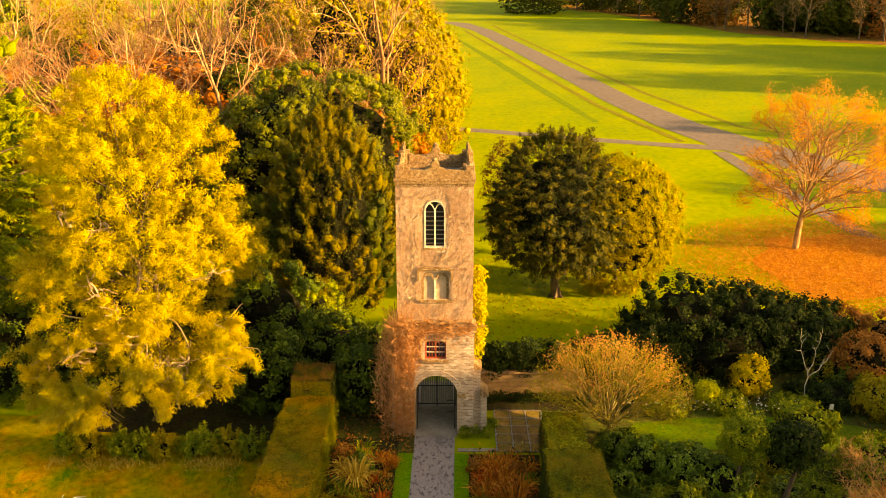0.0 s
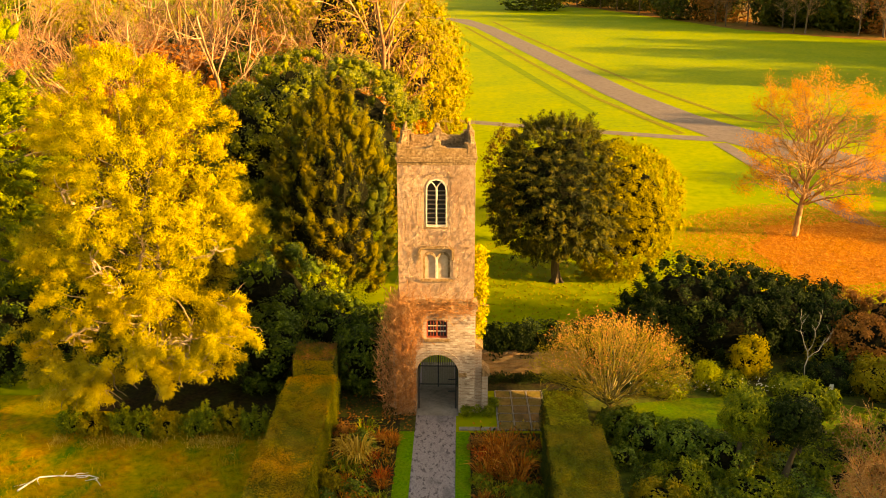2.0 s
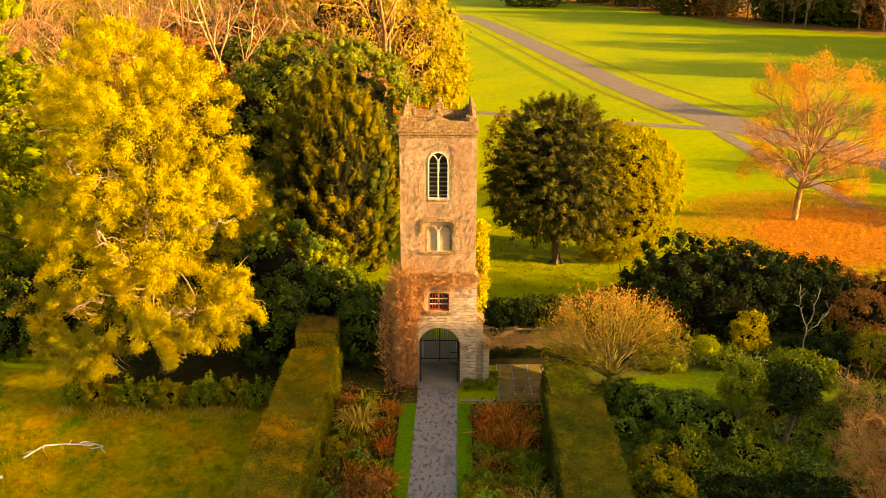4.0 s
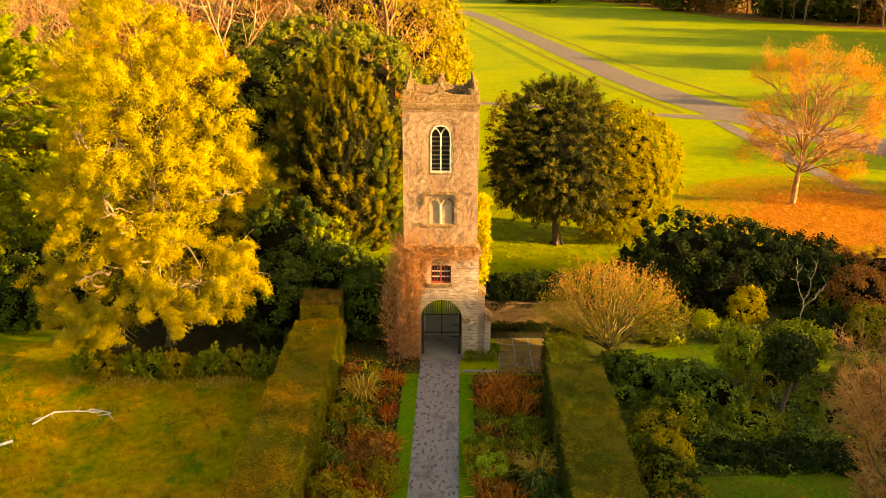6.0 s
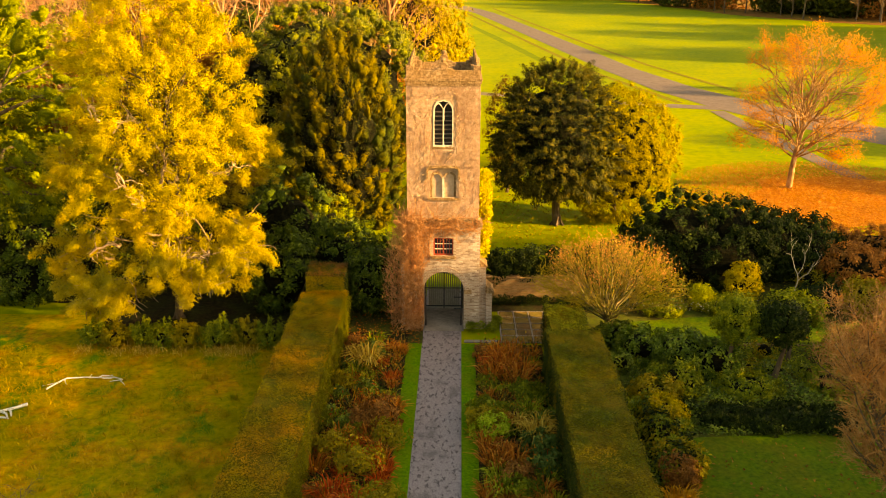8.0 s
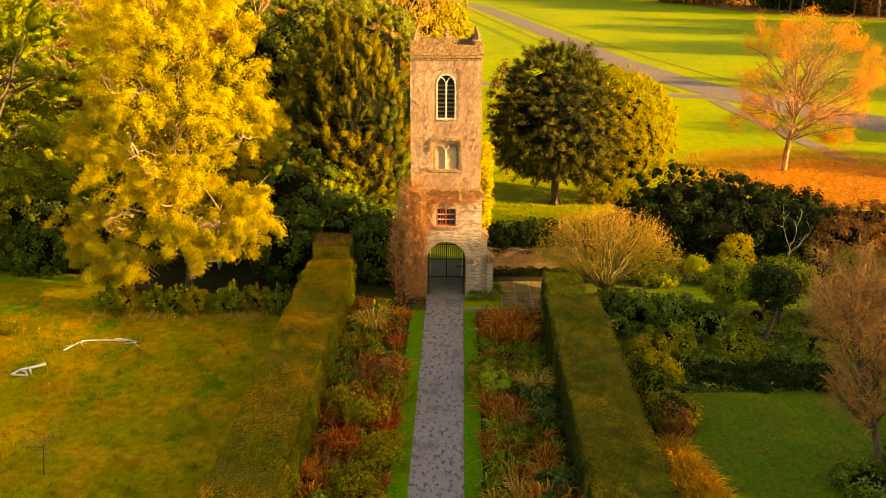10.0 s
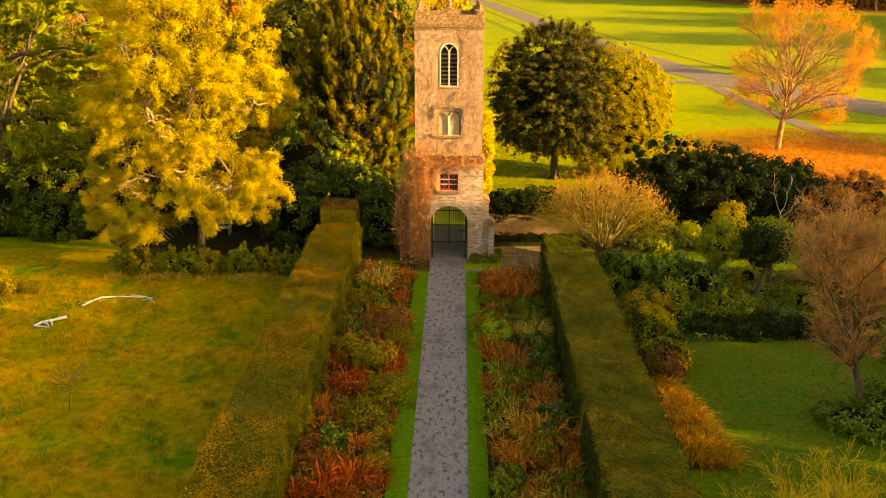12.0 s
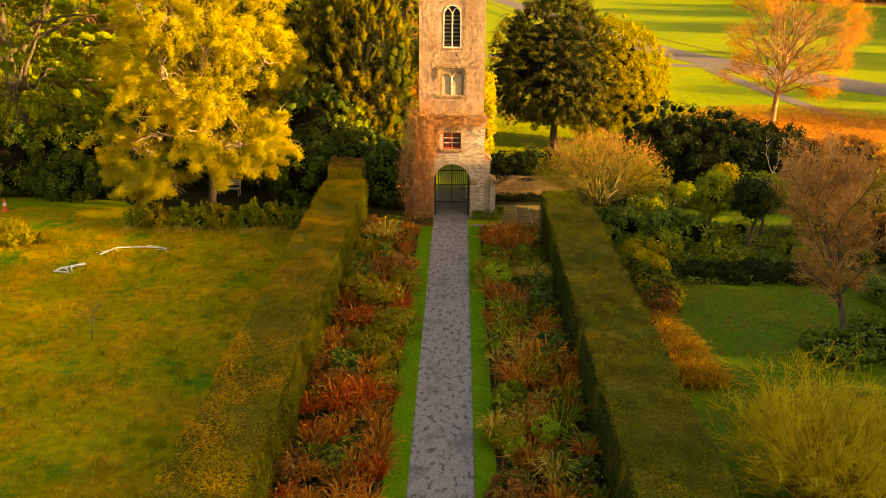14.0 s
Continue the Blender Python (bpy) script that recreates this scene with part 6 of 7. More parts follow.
FIXED = [("gold", -3.2, -4.6, 1.35), ("gold", -3.9, -3.6, 0.8), ("brown", -2.3, -10.0, 1.2), ("red", -3.5, -15.0, 1.3), ("red", -2.7, -15.6, 1.2), ("yellow", -2.8, -13.3, 1.1), ("green", -2.9, -17.4, 1.2), ("dark", -3.5, -19.0, 1.0), ("red", -2.6, -21.5, 1.3), ("red", -3.4, -22.0, 1.2),
         ("gold", 3.8, -11.2, 1.2), ("orange", 3.4, -19.3, 1.5), ("bright", 3.2, -23.9, 0.7), ("green", 3.7, -23.1, 1.3), ("bright", 2.2, -24.8, 0.6), ("olive", 2.1, -21.8, 1.1), ("green", 2.4, -14.6, 1.1), ("olive", 2.0, -8.9, 1.0), ("gold", 2.5, -22.9, 0.8), ("rust", 3.0, -4.6, 1.3), ("rust", 2.3, -5.4, 1.2), ("rust", 3.4, -6.0, 1.2), ("bright", 2.05, -10.5, 1.0), ("gold", 4.0, -10.3, 1.0), ("rust", 2.2, -12.7, 1.2), ("rust", 2.9, -12.4, 1.1), ("teal", 4.0, -13.0, 0.8), ("green", 2.3, -16.6, 1.2), ("teal", 4.0, -17.8, 0.95), ("orange", 2.6, -20.4, 1.1), ("orange", 3.9, -20.6, 1.1)]
rg = np.random.default_rng(620)
placed = [(x, y) for _, x, y, _ in FIXED]
rows = list(FIXED)
fills = {-1: ["rust", "red", "olive", "red", "rust", "dark", "orange", "rust", "red", "green", "brown", "yellow", "rust", "green"], 1: ["rust", "dark", "olive", "green", "orange", "brown", "rust", "yellow", "rust", "green", "gold", "red"]}
for side in (-1, 1):
    y = -2.6 if side < 0 else -3.5
    while y > -34:
        for u in (0.1, 0.3, 0.5, 0.7, 0.9):
            x = side * (1.7 + u * 2.7) + rg.normal(0, 0.14)
            yy = y + rg.normal(0, 0.25)
            if min((x - a) ** 2 + (yy - b) ** 2 for a, b in placed) > 0.3:
                k = fills[side][int(rg.integers(len(fills[side])))]
                if side > 0 and x > 3.3 and rg.random() < 0.5:
                    k = ("dark", "green", "teal", "olive", "green", "orange")[int(rg.integers(6))]
                if side < 0 and yy < -22 and rg.random() < 0.5:
                    k = ("rust", "red", "rust", "orange")[int(rg.integers(4))]
                rows.append((k, x, yy, rg.uniform(0.55, 1.05)))
                placed.append((x, yy))
        y -= 0.72
for k, x, y, s in rows:
    src = KINDS[k]
    src.scale = (s, s, s * rg.uniform(0.85, 1.1))
    copy_thing(src, GARDEN @ pose(x, y, 0.03, 0, 0, rg.uniform(0, 360)))
for src in KINDS.values():
    for o in list(src.children_recursive):
        bpy.data.objects.remove(o)
    bpy.data.objects.remove(src)

# low mixed ground cover between the bed plants
for side in (-1, 1):
    n = 2800
    P = np.stack([side * rg.uniform(1.65, 4.6, n), rg.uniform(-36, -1.9, n), rg.uniform(0.04, 0.3, n)], 1)
    P[:, 0] += 0.0093 * P[:, 1] - 0.06
    V, F = leaf_mesh(P, rg.normal(size=P.shape) + [0, 0, 0.5], 0.2, 0.1, rg)
    tagged(part("ground_cover", mesh_np("ground_cover", V, F, leaf_mat("bed_cover_leaf", [(0.0195, 0.0325, 0.0072), (0.065, 0.0845, 0.012), (0.13, 0.065, 0.0144), (0.234, 0.091, 0.0216)], 0.2))), "low mixed green and brown bed foliage", "ground cover", kind="stuff")

# loose mixed stems, seed heads and blades that stand up through the beds
MIXED = leaf_mat("mixed_bed_stem", [(0.6, 0.144, 0.015), (0.12, 0.168, 0.015), (0.744, 0.312, 0.03), (0.072, 0.024, 0.008), (0.6, 0.408, 0.06), (0.048, 0.084, 0.01), (0.66, 0.108, 0.02), (0.24, 0.204, 0.03)], 0.3, own=0.8)
for side in (-1, 1):
    n = 6000
    P = np.stack([side * rg.uniform(1.68, 4.45, n), rg.uniform(-35, -2.1, n), np.full(n, 0.05)], 1)
    drift = np.sin(P[:, 0] * 2.3 + 3 * np.sin(P[:, 1] * 0.7)) + np.sin(P[:, 1] * 1.9 + side) + rg.normal(0, 0.8, n)
    P = P[drift > -0.4]
    P[:, 0] += 0.0093 * P[:, 1] - 0.06
    V, F = blades(P, rg.normal(size=P.shape) * [0.45, 0.45, 0] + [0, 0, 1], rg.uniform(0.35, 0.95, len(P)), 0.03, 0.35, rg)
    tagged(part("mixed_stems", mesh_np("mixed_stems", V, F, MIXED)), "mixed orange, red and straw-coloured stems in the flower bed", "plants", kind="stuff")
    m = len(P) // 2
    Q = P[:m] + np.stack([np.zeros(m), np.zeros(m), rg.uniform(0.25, 0.75, m)], 1)
    V, F = leaf_mesh(Q, rg.normal(size=Q.shape) + [0, 0, 0.3], 0.13, 0.07, rg)
    tagged(part("seed_heads", mesh_np("seed_heads", V, F, MIXED)), "withered seed heads and leaves over the flower bed", "plants", kind="stuff")

# ---- rough lawn ----
n = 44000
P = np.stack([rg.uniform(-27, -7.0, n), rg.uniform(-31, -2.2, n), np.full(n, 0.0)], 1)
clump = np.sin(P[:, 0] * 1.1 + 2 * np.sin(P[:, 1] * 0.6)) + np.sin(P[:, 1] * 1.4 + P[:, 0] * 0.5) + rg.normal(0, 0.7, n)
P = P[clump > -0.6]
D = rg.normal(size=P.shape) * [0.7, 0.7, 0] + [0, 0, 1]
V, F = blades(P, D, np.full(len(P), 0.26), 0.03, 0.5, rg)
tagged(part("rough_grass", mesh_np("rough_grass", V, F, STRAW_BLADE)), "long rough grass blades with straw-coloured tips", "grass", kind="stuff")

n = 1900
P = np.stack([rg.uniform(-17, -7.2, n), rg.normal(-2.95, 0.3, n), np.full(n, 0.0)], 1)
P = P[np.sin(P[:, 0] * 1.7) + np.sin(P[:, 0] * 4.1 + 1) + rg.normal(0, 0.6, n) > -0.4]
n = len(P)
V, F = blades(P, rg.normal(size=P.shape) * [0.4, 0.4, 0] + [0, -0.1, 1], rg.uniform(0.25, 0.6, n), 0.03, 0.5, rg)
tagged(part("straw_fringe", mesh_np("straw_fringe", V, F, GOLD_BLADE)), "dry straw-coloured grass along the row of shrubs", "grass", kind="stuff")

# taller tussocks
m = 620
T = np.stack([rg.uniform(-26, -7.4, m), rg.uniform(-30, -3.2, m), np.zeros(m)], 1)
P = np.repeat(T, 14, axis=0) + rg.normal(size=(m * 14, 3)) * [0.09, 0.09, 0]
V, F = blades(P, rg.normal(size=P.shape) * [0.6, 0.6, 0] + [0, 0, 1], np.full(len(P), 0.42), 0.035, 0.6, rg)
tagged(part("tussock_grass", mesh_np("tussock_grass", V, F, STRAW_BLADE)), "taller straw and orange tussocks in the rough lawn", "grass", kind="stuff")

# bleached fallen branch, drawn out in three pieces over the grass
log = thing("fallen_branch", "long thin bleached branch lying on the rough lawn", "branch")
line = np.array([[(-16.75, -6.9, 0.08), (-16.5, -6.35, 0.1), (-16.25, -5.95, 0.12), (-15.5, -5.8, 0.1), (-14.9, -5.86, 0.12), (-14.3, -5.75, 0.09), (-13.85, -5.9, 0.07)]])
limb = part("limb", mesh_np("limb", *tubes(line, np.array([0.042]), np.array([0.02]), 6), WHITE, True), log)
rg = np.random.default_rng(655)
fork = grow(line[0, [1, 2, 3, 4, 5, 6, 6, 3]], rg.normal(size=(8, 3)) * [0.7, 0.7, 0.05], rg.uniform(0.3, 0.8, 8), 5, rg, 0.3, 0.0)
fork[..., 2] = np.clip(fork[..., 2], 0.05, 0.25)
tagged(part("twigwork", mesh_np("twigwork", *tubes(fork, np.full(8, 0.03), np.full(8, 0.01), 4), WHITE), limb), kind="stuff")
log = thing("fallen_branch", "short bleached white forked branch lying on the lawn", "branch")
line = np.array([[(-16.95, -8.3, 0.1), (-17.2, -8.6, 0.12), (-17.5, -8.75, 0.1), (-17.75, -8.95, 0.12), (-17.95, -9.35, 0.1), (-17.3, -9.45, 0.1)]])
part("limb", mesh_np("limb", *tubes(line, np.array([0.07]), np.array([0.04]), 6), WHITE, True), log)
fork = np.array([[(-17.5, -8.75, 0.1), (-17.3, -9.0, 0.14), (-17.15, -9.3, 0.1)], [(-17.75, -8.95, 0.12), (-17.45, -9.1, 0.1), (-17.2, -9.5, 0.08)]])
for line in fork:
    part("side_limb", mesh_np("side_limb", *tubes(line[None], np.array([0.06]), np.array([0.03]), 6), WHITE, True), log)

bare_tree("conifer_sapling", "young sparse conifer sapling on the rough lawn", "sapling", (-13.5, -16.8, 0), 1.5, 0.03, [(14, 0.5, 0.98, 70, 0.6, 4, 0.06, 0.03, 3), (5, 0.3, 1.0, 40, 0.35, 3, 0.1, 0.0, 3)], 651, bark=BARK, twig=BARK, leaves=OLIVE_GREEN_LEAF, tips=(0.06, 0.015, 2))

# striped traffic cone
cone = thing("traffic_cone", "orange traffic cone with a white band on the grass", "traffic cone", "", pose(-24.7, 0.6, 0.02))
CONE = plain_mat("cone_orange", (0.75, 0.1, 0.02), 0.5)
part("base", box(-0.2, 0.2, -0.2, 0.2, 0, 0.04, 0.01), cone, "", CONE)
for z0, z1, r0, r1, m in ((0.04, 0.32, 0.15, 0.105, CONE), (0.32, 0.5, 0.105, 0.075, WHITE), (0.5, 0.74, 0.075, 0.035, CONE)):
    bm = bmesh.new()
    bmesh.ops.create_cone(bm, cap_ends=True, segments=16, radius1=r0, radius2=r1, depth=z1 - z0, matrix=Matrix.Translation((0, 0, (z0 + z1) / 2)))
    part("sleeve" if m is WHITE else "body", bm, cone, "white reflective band" if m is WHITE else "", m)

bench = thing("garden_bench", "pale wooden garden bench under the golden tree", "bench", "", pose(-13.2, 4.2, 0.02))
BENCH = plain_mat("grey_bench_wood", (0.34, 0.3, 0.24), 0.8)
for k in range(4):
    part("seat_slat", box(-0.75, 0.75, -0.22 + 0.12 * k, -0.12 + 0.12 * k, 0.42, 0.45, 0.005), bench, "", BENCH)
for k in range(3):
    part("back_slat", box(-0.75, 0.75, 0.26, 0.29, 0.55 + 0.13 * k, 0.65 + 0.13 * k, 0.005), bench, "", BENCH)
for x in (-0.7, 0.7):
    for y, h in ((-0.2, 0.6), (0.26, 0.95)):
        part("leg", box(x - 0.03, x + 0.03, y - 0.03, y + 0.03, 0, h, 0.005), bench, "", BENCH)

# ---- shrubs ----
rg = np.random.default_rng(660)
for i in range(9):
    x = -16.2 + 1.02 * i + rg.normal(0, 0.15)
    h = rg.uniform(0.8, 1.2)
    leafy("border_shrub", "olive-gold border shrub in a row on the lawn's edge", "shrub", (x, -2.2 + rg.normal(0, 0.15), 0), (0, 0, h * 0.45), (0.46, 0.42, h * 0.42), 24, 0.22, 40, 0.13, 0.06, OLIVE_LEAF if i % 3 == 1 else OLIVE_GREEN_LEAF, 670 + 4 * i, (0.6, 0.05), group="row of border shrubs", core=0.6, fill=0.05, spray=(0.35, 0.9, 0.45, 0.1, 20))
for i, (x, y, r, h) in enumerate(((-21.2, -5.4, 0.7, 0.6), (-20.0, -4.9, 0.5, 0.4), (-22.6, -3.4, 0.6, 0.5))):
    leafy("golden_tuft", "sunlit golden low shrub on the rough lawn", "shrub", (x, y, 0), (0, 0, h * 0.4), (r, r * 0.8, h * 0.5), 20, 0.22, 60, 0.16, 0.05, OLIVE_LEAF, 710 + 4 * i, None, droop=-0.5)
# brighter gold for the round shrub: sunlight put into its leaf colour
SUNNY_LEAF = leaf_mat("sunlit_golden_leaf", [(0.34, 0.28, 0.012), (0.56, 0.43, 0.025), (0.7, 0.54, 0.05)], 0.4)
SHRUBS = (
    (13.4, 2.9, 0.48, 1.1, leaf_mat("bright_lime_leaf", [(0.3, 0.36, 0.02), (0.5, 0.5, 0.035), (0.62, 0.58, 0.06)], 0.4), "small bright yellow-green shrub"), (15.8, 4.1, 0.8, 1.8, SUNNY_LEAF, "round golden-yellow shrub before dark evergreens"),
    (9.0, -3.4, 1.0, 1.3, LAUREL_LEAF, "dark green rhododendron bush"), (10.6, -4.2, 1.2, 1.5, LAUREL_LEAF, "dark green rhododendron bush"), (12.0, -4.8, 1.1, 1.3, LAUREL_LEAF, "dark green rhododendron bush"),
    (8.2, -2.0, 0.9, 1.0, LAUREL_LEAF, "dark green rhododendron bush"), (13.0, -6.4, 1.2, 0.35, OLIVE_GREEN_LEAF, "low olive-green border plant"), (10.0, -6.6, 1.0, 1.1, OLIVE_GREEN_LEAF, "olive-green leafy bush in the garden"),
    (8.6, -8.0, 0.9, 1.1, OLIVE_LEAF, "yellow-olive shrub beside the hedge"), (8.7, -9.4, 0.8, 1.0, GOLD_LEAF, "yellow-olive shrub beside the hedge"), (11.2, -9.2, 0.8, 0.4, DARK_LEAF, "dark green low bush in the shade"), (12.6, -9.4, 0.8, 0.4, DARK_LEAF, "dark green low bush in the shade"),
    (14.0, -9.2, 0.8, 0.4, DARK_LEAF, "dark green low bush in the shade"), (15.4, -9.5, 0.8, 0.4, DARK_LEAF, "dark green low bush in the shade"), (16.8, -6.4, 1.2, 0.6, OLIVE_GREEN_LEAF, "olive-green leafy bush in the garden"), (8.4, -13.8, 0.5, 0.9, BROWN_LEAF, "withered red-brown shrub beside the hedge"),
    (22.5, 5.5, 1.6, 2.4, BROWN_LEAF, "brown autumn bush in the garden"), (24.8, 8.0, 1.8, 2.6, BROWN_LEAF, "brown autumn bush in the garden"), (22.8, 10.6, 1.5, 1.8, BROWN_LEAF, "brown autumn bush in the garden"),
    (19.5, 2.9, 1.2, 1.1, DARK_LEAF, "dark green shrub with pale flowers"), (21.5, 2.0, 1.3, 1.6, OLIVE_LEAF, "brown-gold shrub in the border"), (23.5, 0.5, 1.5, 2.0, OLIVE_LEAF, "brown-gold shrub in the border"),
    (11.0, 4.2, 1.0, 0.9, DARK_LEAF, "dark green shrub with pale flowers"), (14.3, 2.7, 0.9, 0.6, OLIVE_GREEN_LEAF, "low olive-green border plant"), (17.4, 2.2, 1.0, 0.6, OLIVE_GREEN_LEAF, "low olive-green border plant"),
    (11.2, 2.4, 1.0, 0.5, OLIVE_GREEN_LEAF, "low olive-green border plant"), (16.0, -16.8, 1.6, 0.6, LAUREL_LEAF, "low green ground-cover shrub round the tree"), (14.2, -17.4, 1.1, 0.5, LAUREL_LEAF, "low green ground-cover shrub round the tree"),
    (18.0, -17.0, 1.6, 0.7, LAUREL_LEAF, "low green ground-cover shrub round the tree"), (19.0, -3.8, 1.5, 1.6, OLIVE_GREEN_LEAF, "olive-green leafy bush in the garden"), (22.0, -5.5, 1.8, 1.6, BROWN_LEAF, "brown autumn bush in the garden"),
)
for i, (x, y, r, h, m, label) in enumerate(SHRUBS):
    leafy("shrub", label, "shrub", (x, y, 0), (0, 0, h * 0.5), (r, r, h * 0.55), int(min(120, 44 * max(1.0, r * h / 1.2))), 0.24, 48, 0.15, 0.08, m, 730 + 4 * i, (h * 0.5, 0.05), core=0.72, fill=0.05, group="garden shrubs")
# lower planting that fills the garden between them
rg = np.random.default_rng(840)
kinds = ((LAUREL_LEAF, "glossy green leafy plant in the shaded garden"), (OLIVE_GREEN_LEAF, "olive-green leafy plant in the shaded garden"), (DARK_LEAF, "dark green leafy plant in the shaded garden"), (OLIVE_LEAF, "yellowing leafy plant in the shaded garden"))
fillers = []
for i in range(8):
    h = 0.5 + 0.09 * i
    fillers.append(leafy("garden_plant", kinds[i % 4][1], "plant", (9.5 + 1.3 * i, -4.4 - 0.3 * (i % 3), 0), (0, 0, h * 0.45), (0.6, 0.6, h * 0.5), 14, 0.22, 44, 0.16, 0.08, kinds[i % 4][0], 880 + 4 * i, (h * 0.5, 0.03), core=0.6, fill=0.0, body=0, group="garden plants"))
for k in range(110):
    zone = k % 3
    if zone == 0:
        x, y = rg.uniform(7.8, 22), rg.uniform(-9.8, -2.6)
        if y < -5.6 and 10.2 < x < 18:
            continue
    elif zone == 1:
        x, y = rg.uniform(7.6, 22), rg.uniform(2.2, 6.0)
        if 12 < x < 17.5 and y < 4.2:
            continue
    else:
        x, y = rg.uniform(7.8, 9.0) + (rg.random() < 0.4) * 10, rg.uniform(-13.5, -9)
    src = fillers[int(rg.integers(8))]
    s = rg.uniform(0.7, 1.35) * (0.5 if -12 < y < -4.6 and x > 9.2 else 1.0)
    src.scale = (s, s, s)
    copy_thing(src, pose(x, y, 0, 0, 0, rg.uniform(0, 360)))
for src in fillers:
    src.scale = (1, 1, 0.45)
for i, (x, y, z, rx, rz, m, label) in enumerate(((14.35, -5.6, 2.75, 0.95, 0.75, DARK_LEAF, "small round-headed evergreen tree with a clear dark trunk"), (12.5, -5.2, 2.85, 0.75, 0.85, OLIVE_GREEN_LEAF, "small olive-green bushy tree on a leaning dark trunk"))):
    leafy("clipped_tree", label, "tree", (x, y, 0), (0.1, 0, z), (rx, rx, rz), 52, 0.3, 64, 0.14, 0.08, m, 850 + 4 * i, (z - 0.2, 0.15), group="clipped trees", fill=0.1, core=0.6)
leafy("clipped_tree", "spreading olive-green bushy tree behind the clipped one", "tree", (15.6, -3.7, 0), (0, 0, 2.6), (1.3, 0.8, 0.6), 40, 0.3, 60, 0.14, 0.08, OLIVE_GREEN_LEAF, 862, (2.3, 0.12), group="clipped trees", fill=0.1, core=0.6)
# orange grass along the foot of the eastern hedge
rg = np.random.default_rng(870)
og = thing("orange_fern", "orange-brown ferny grass along the hedge foot", "plant")
n = 2600
y = rg.uniform(-20.4, -15.0, n)
P = np.stack([7.7 + rg.random(n) * (0.5 + (-15.0 - y) * 0.2), y, np.full(n, 0.02)], 1)
FERN = leaf_mat("golden_fern_blade", [(0.36, 0.13, 0.012), (0.54, 0.25, 0.02), (0.62, 0.34, 0.03), (0.66, 0.4, 0.04)], 0.35)
for k in range(6):
    Q = P[(P[:, 1] > -20.4 + 0.9 * k) & (P[:, 1] <= -19.5 + 0.9 * k)]
    V, F = blades(Q, rg.normal(size=Q.shape) * [0.5, 0.5, 0] + [0.15, 0, 1], np.full(len(Q), 1.1), 0.05, 0.5, rg)
    part("blade_tuft", mesh_np("blade_tuft", V, F, FERN), og)
sign = thing("white_sign", "small white plant sign on a post", "sign", "", pose(19.0, 1.6, 0))
part("post", box(-0.02, 0.02, -0.02, 0.02, 0, 0.6), sign, "", BARK)
part("board", box(-0.1, 0.1, -0.035, -0.02, 0.5, 0.78, 0.005), sign, "white board", WHITE)
edge = tagged(part("brick_edging", box(8.6, 20, -1.95, -1.8, 0, 0.02), None, "", SOIL), "row of pale bricks edging the garden lawn", "edging", kind="structure")
me = bpy.data.meshes.new("brick")
b2 = box(-0.1, 0.1, -0.05, 0.05, 0, 0.1, 0.008)
b2.to_mesh(me)
b2.free()
me.materials.append(STONE)
for k in range(48):
    ob = part("brick", me, edge)
    ob.matrix_basis = pose(8.8 + 0.235 * k, -1.87 + rg.normal(0, 0.015), 0.005, rg.normal(0, 2), 0, rg.normal(0, 4))

# low ivy-like cover between the shrubs and the small lawn
rg = np.random.default_rng(890)
n = 9000
P = np.stack([rg.uniform(9.6, 19, n), rg.uniform(-10.4, -5.4, n), rg.random(n) ** 2 * 0.32], 1)
P[:, 2] += 0.12 * np.sin(P[:, 0] * 2.1) * np.sin(P[:, 1] * 1.7 + P[:, 0])
P[:, 2] = np.maximum(P[:, 2], 0.04)
V, F = leaf_mesh(P, rg.normal(size=P.shape) + [0, 0, 0.3], 0.15, 0.1, rg, facing=np.tile([0.1, -0.2, 1.0], (n, 1)))
tagged(part("ground_cover", mesh_np("ground_cover", V, F, LAUREL_LEAF)), "low dark green leafy cover beside the small lawn", "ground cover", kind="stuff")
n = 5200
P = np.stack([rg.uniform(7.6, 21, n), rg.uniform(-4.9, -2.0, n), rg.random(n) ** 2 * 0.35], 1)
P[:, 2] = np.maximum(P[:, 2] + 0.1 * np.sin(P[:, 0] * 1.7 + P[:, 1]), 0.04)
V, F = leaf_mesh(P, rg.normal(size=P.shape) + [0, 0, 0.3], 0.16, 0.09, rg, facing=np.tile([0.1, -0.2, 1.0], (n, 1)))
tagged(part("ground_cover", mesh_np("ground_cover", V, F, OLIVE_GREEN_LEAF)), "low olive-green border plants below the garden lawn", "ground cover", kind="stuff")

n = 260
P = np.stack([rg.uniform(9, 20.5, n), rg.normal(2.3, 0.4, n), rg.uniform(0.25, 0.65, n)], 1)
V, F = leaf_mesh(P, rg.normal(size=P.shape) * [1, 1, 0.4], 0.09, 0.08, rg)
tagged(part("pale_flowers", mesh_np("pale_flowers", V, F, leaf_mat("white_petal", [(0.6, 0.55, 0.45), (0.75, 0.7, 0.6)], 0.3))), "small white flowers along the garden border", "flowers", kind="stuff")

# red-brown litter at the tower's foot
rg = np.random.default_rng(893)
P = np.stack([rg.uniform(-4.7, -1.1, 420), rg.uniform(-1.9, 2.4, 420), np.full(420, 0.05)], 1)
V, F = leaf_mesh(P, rg.normal(size=P.shape) * [1, 1, 0.3], 0.12, 0.09, rg)
tagged(part("fallen_leaves", mesh_np("fallen_leaves", V, F, RUSSET_LEAF)), "red-brown leaves strewn at the tower's foot", "leaves", kind="stuff")
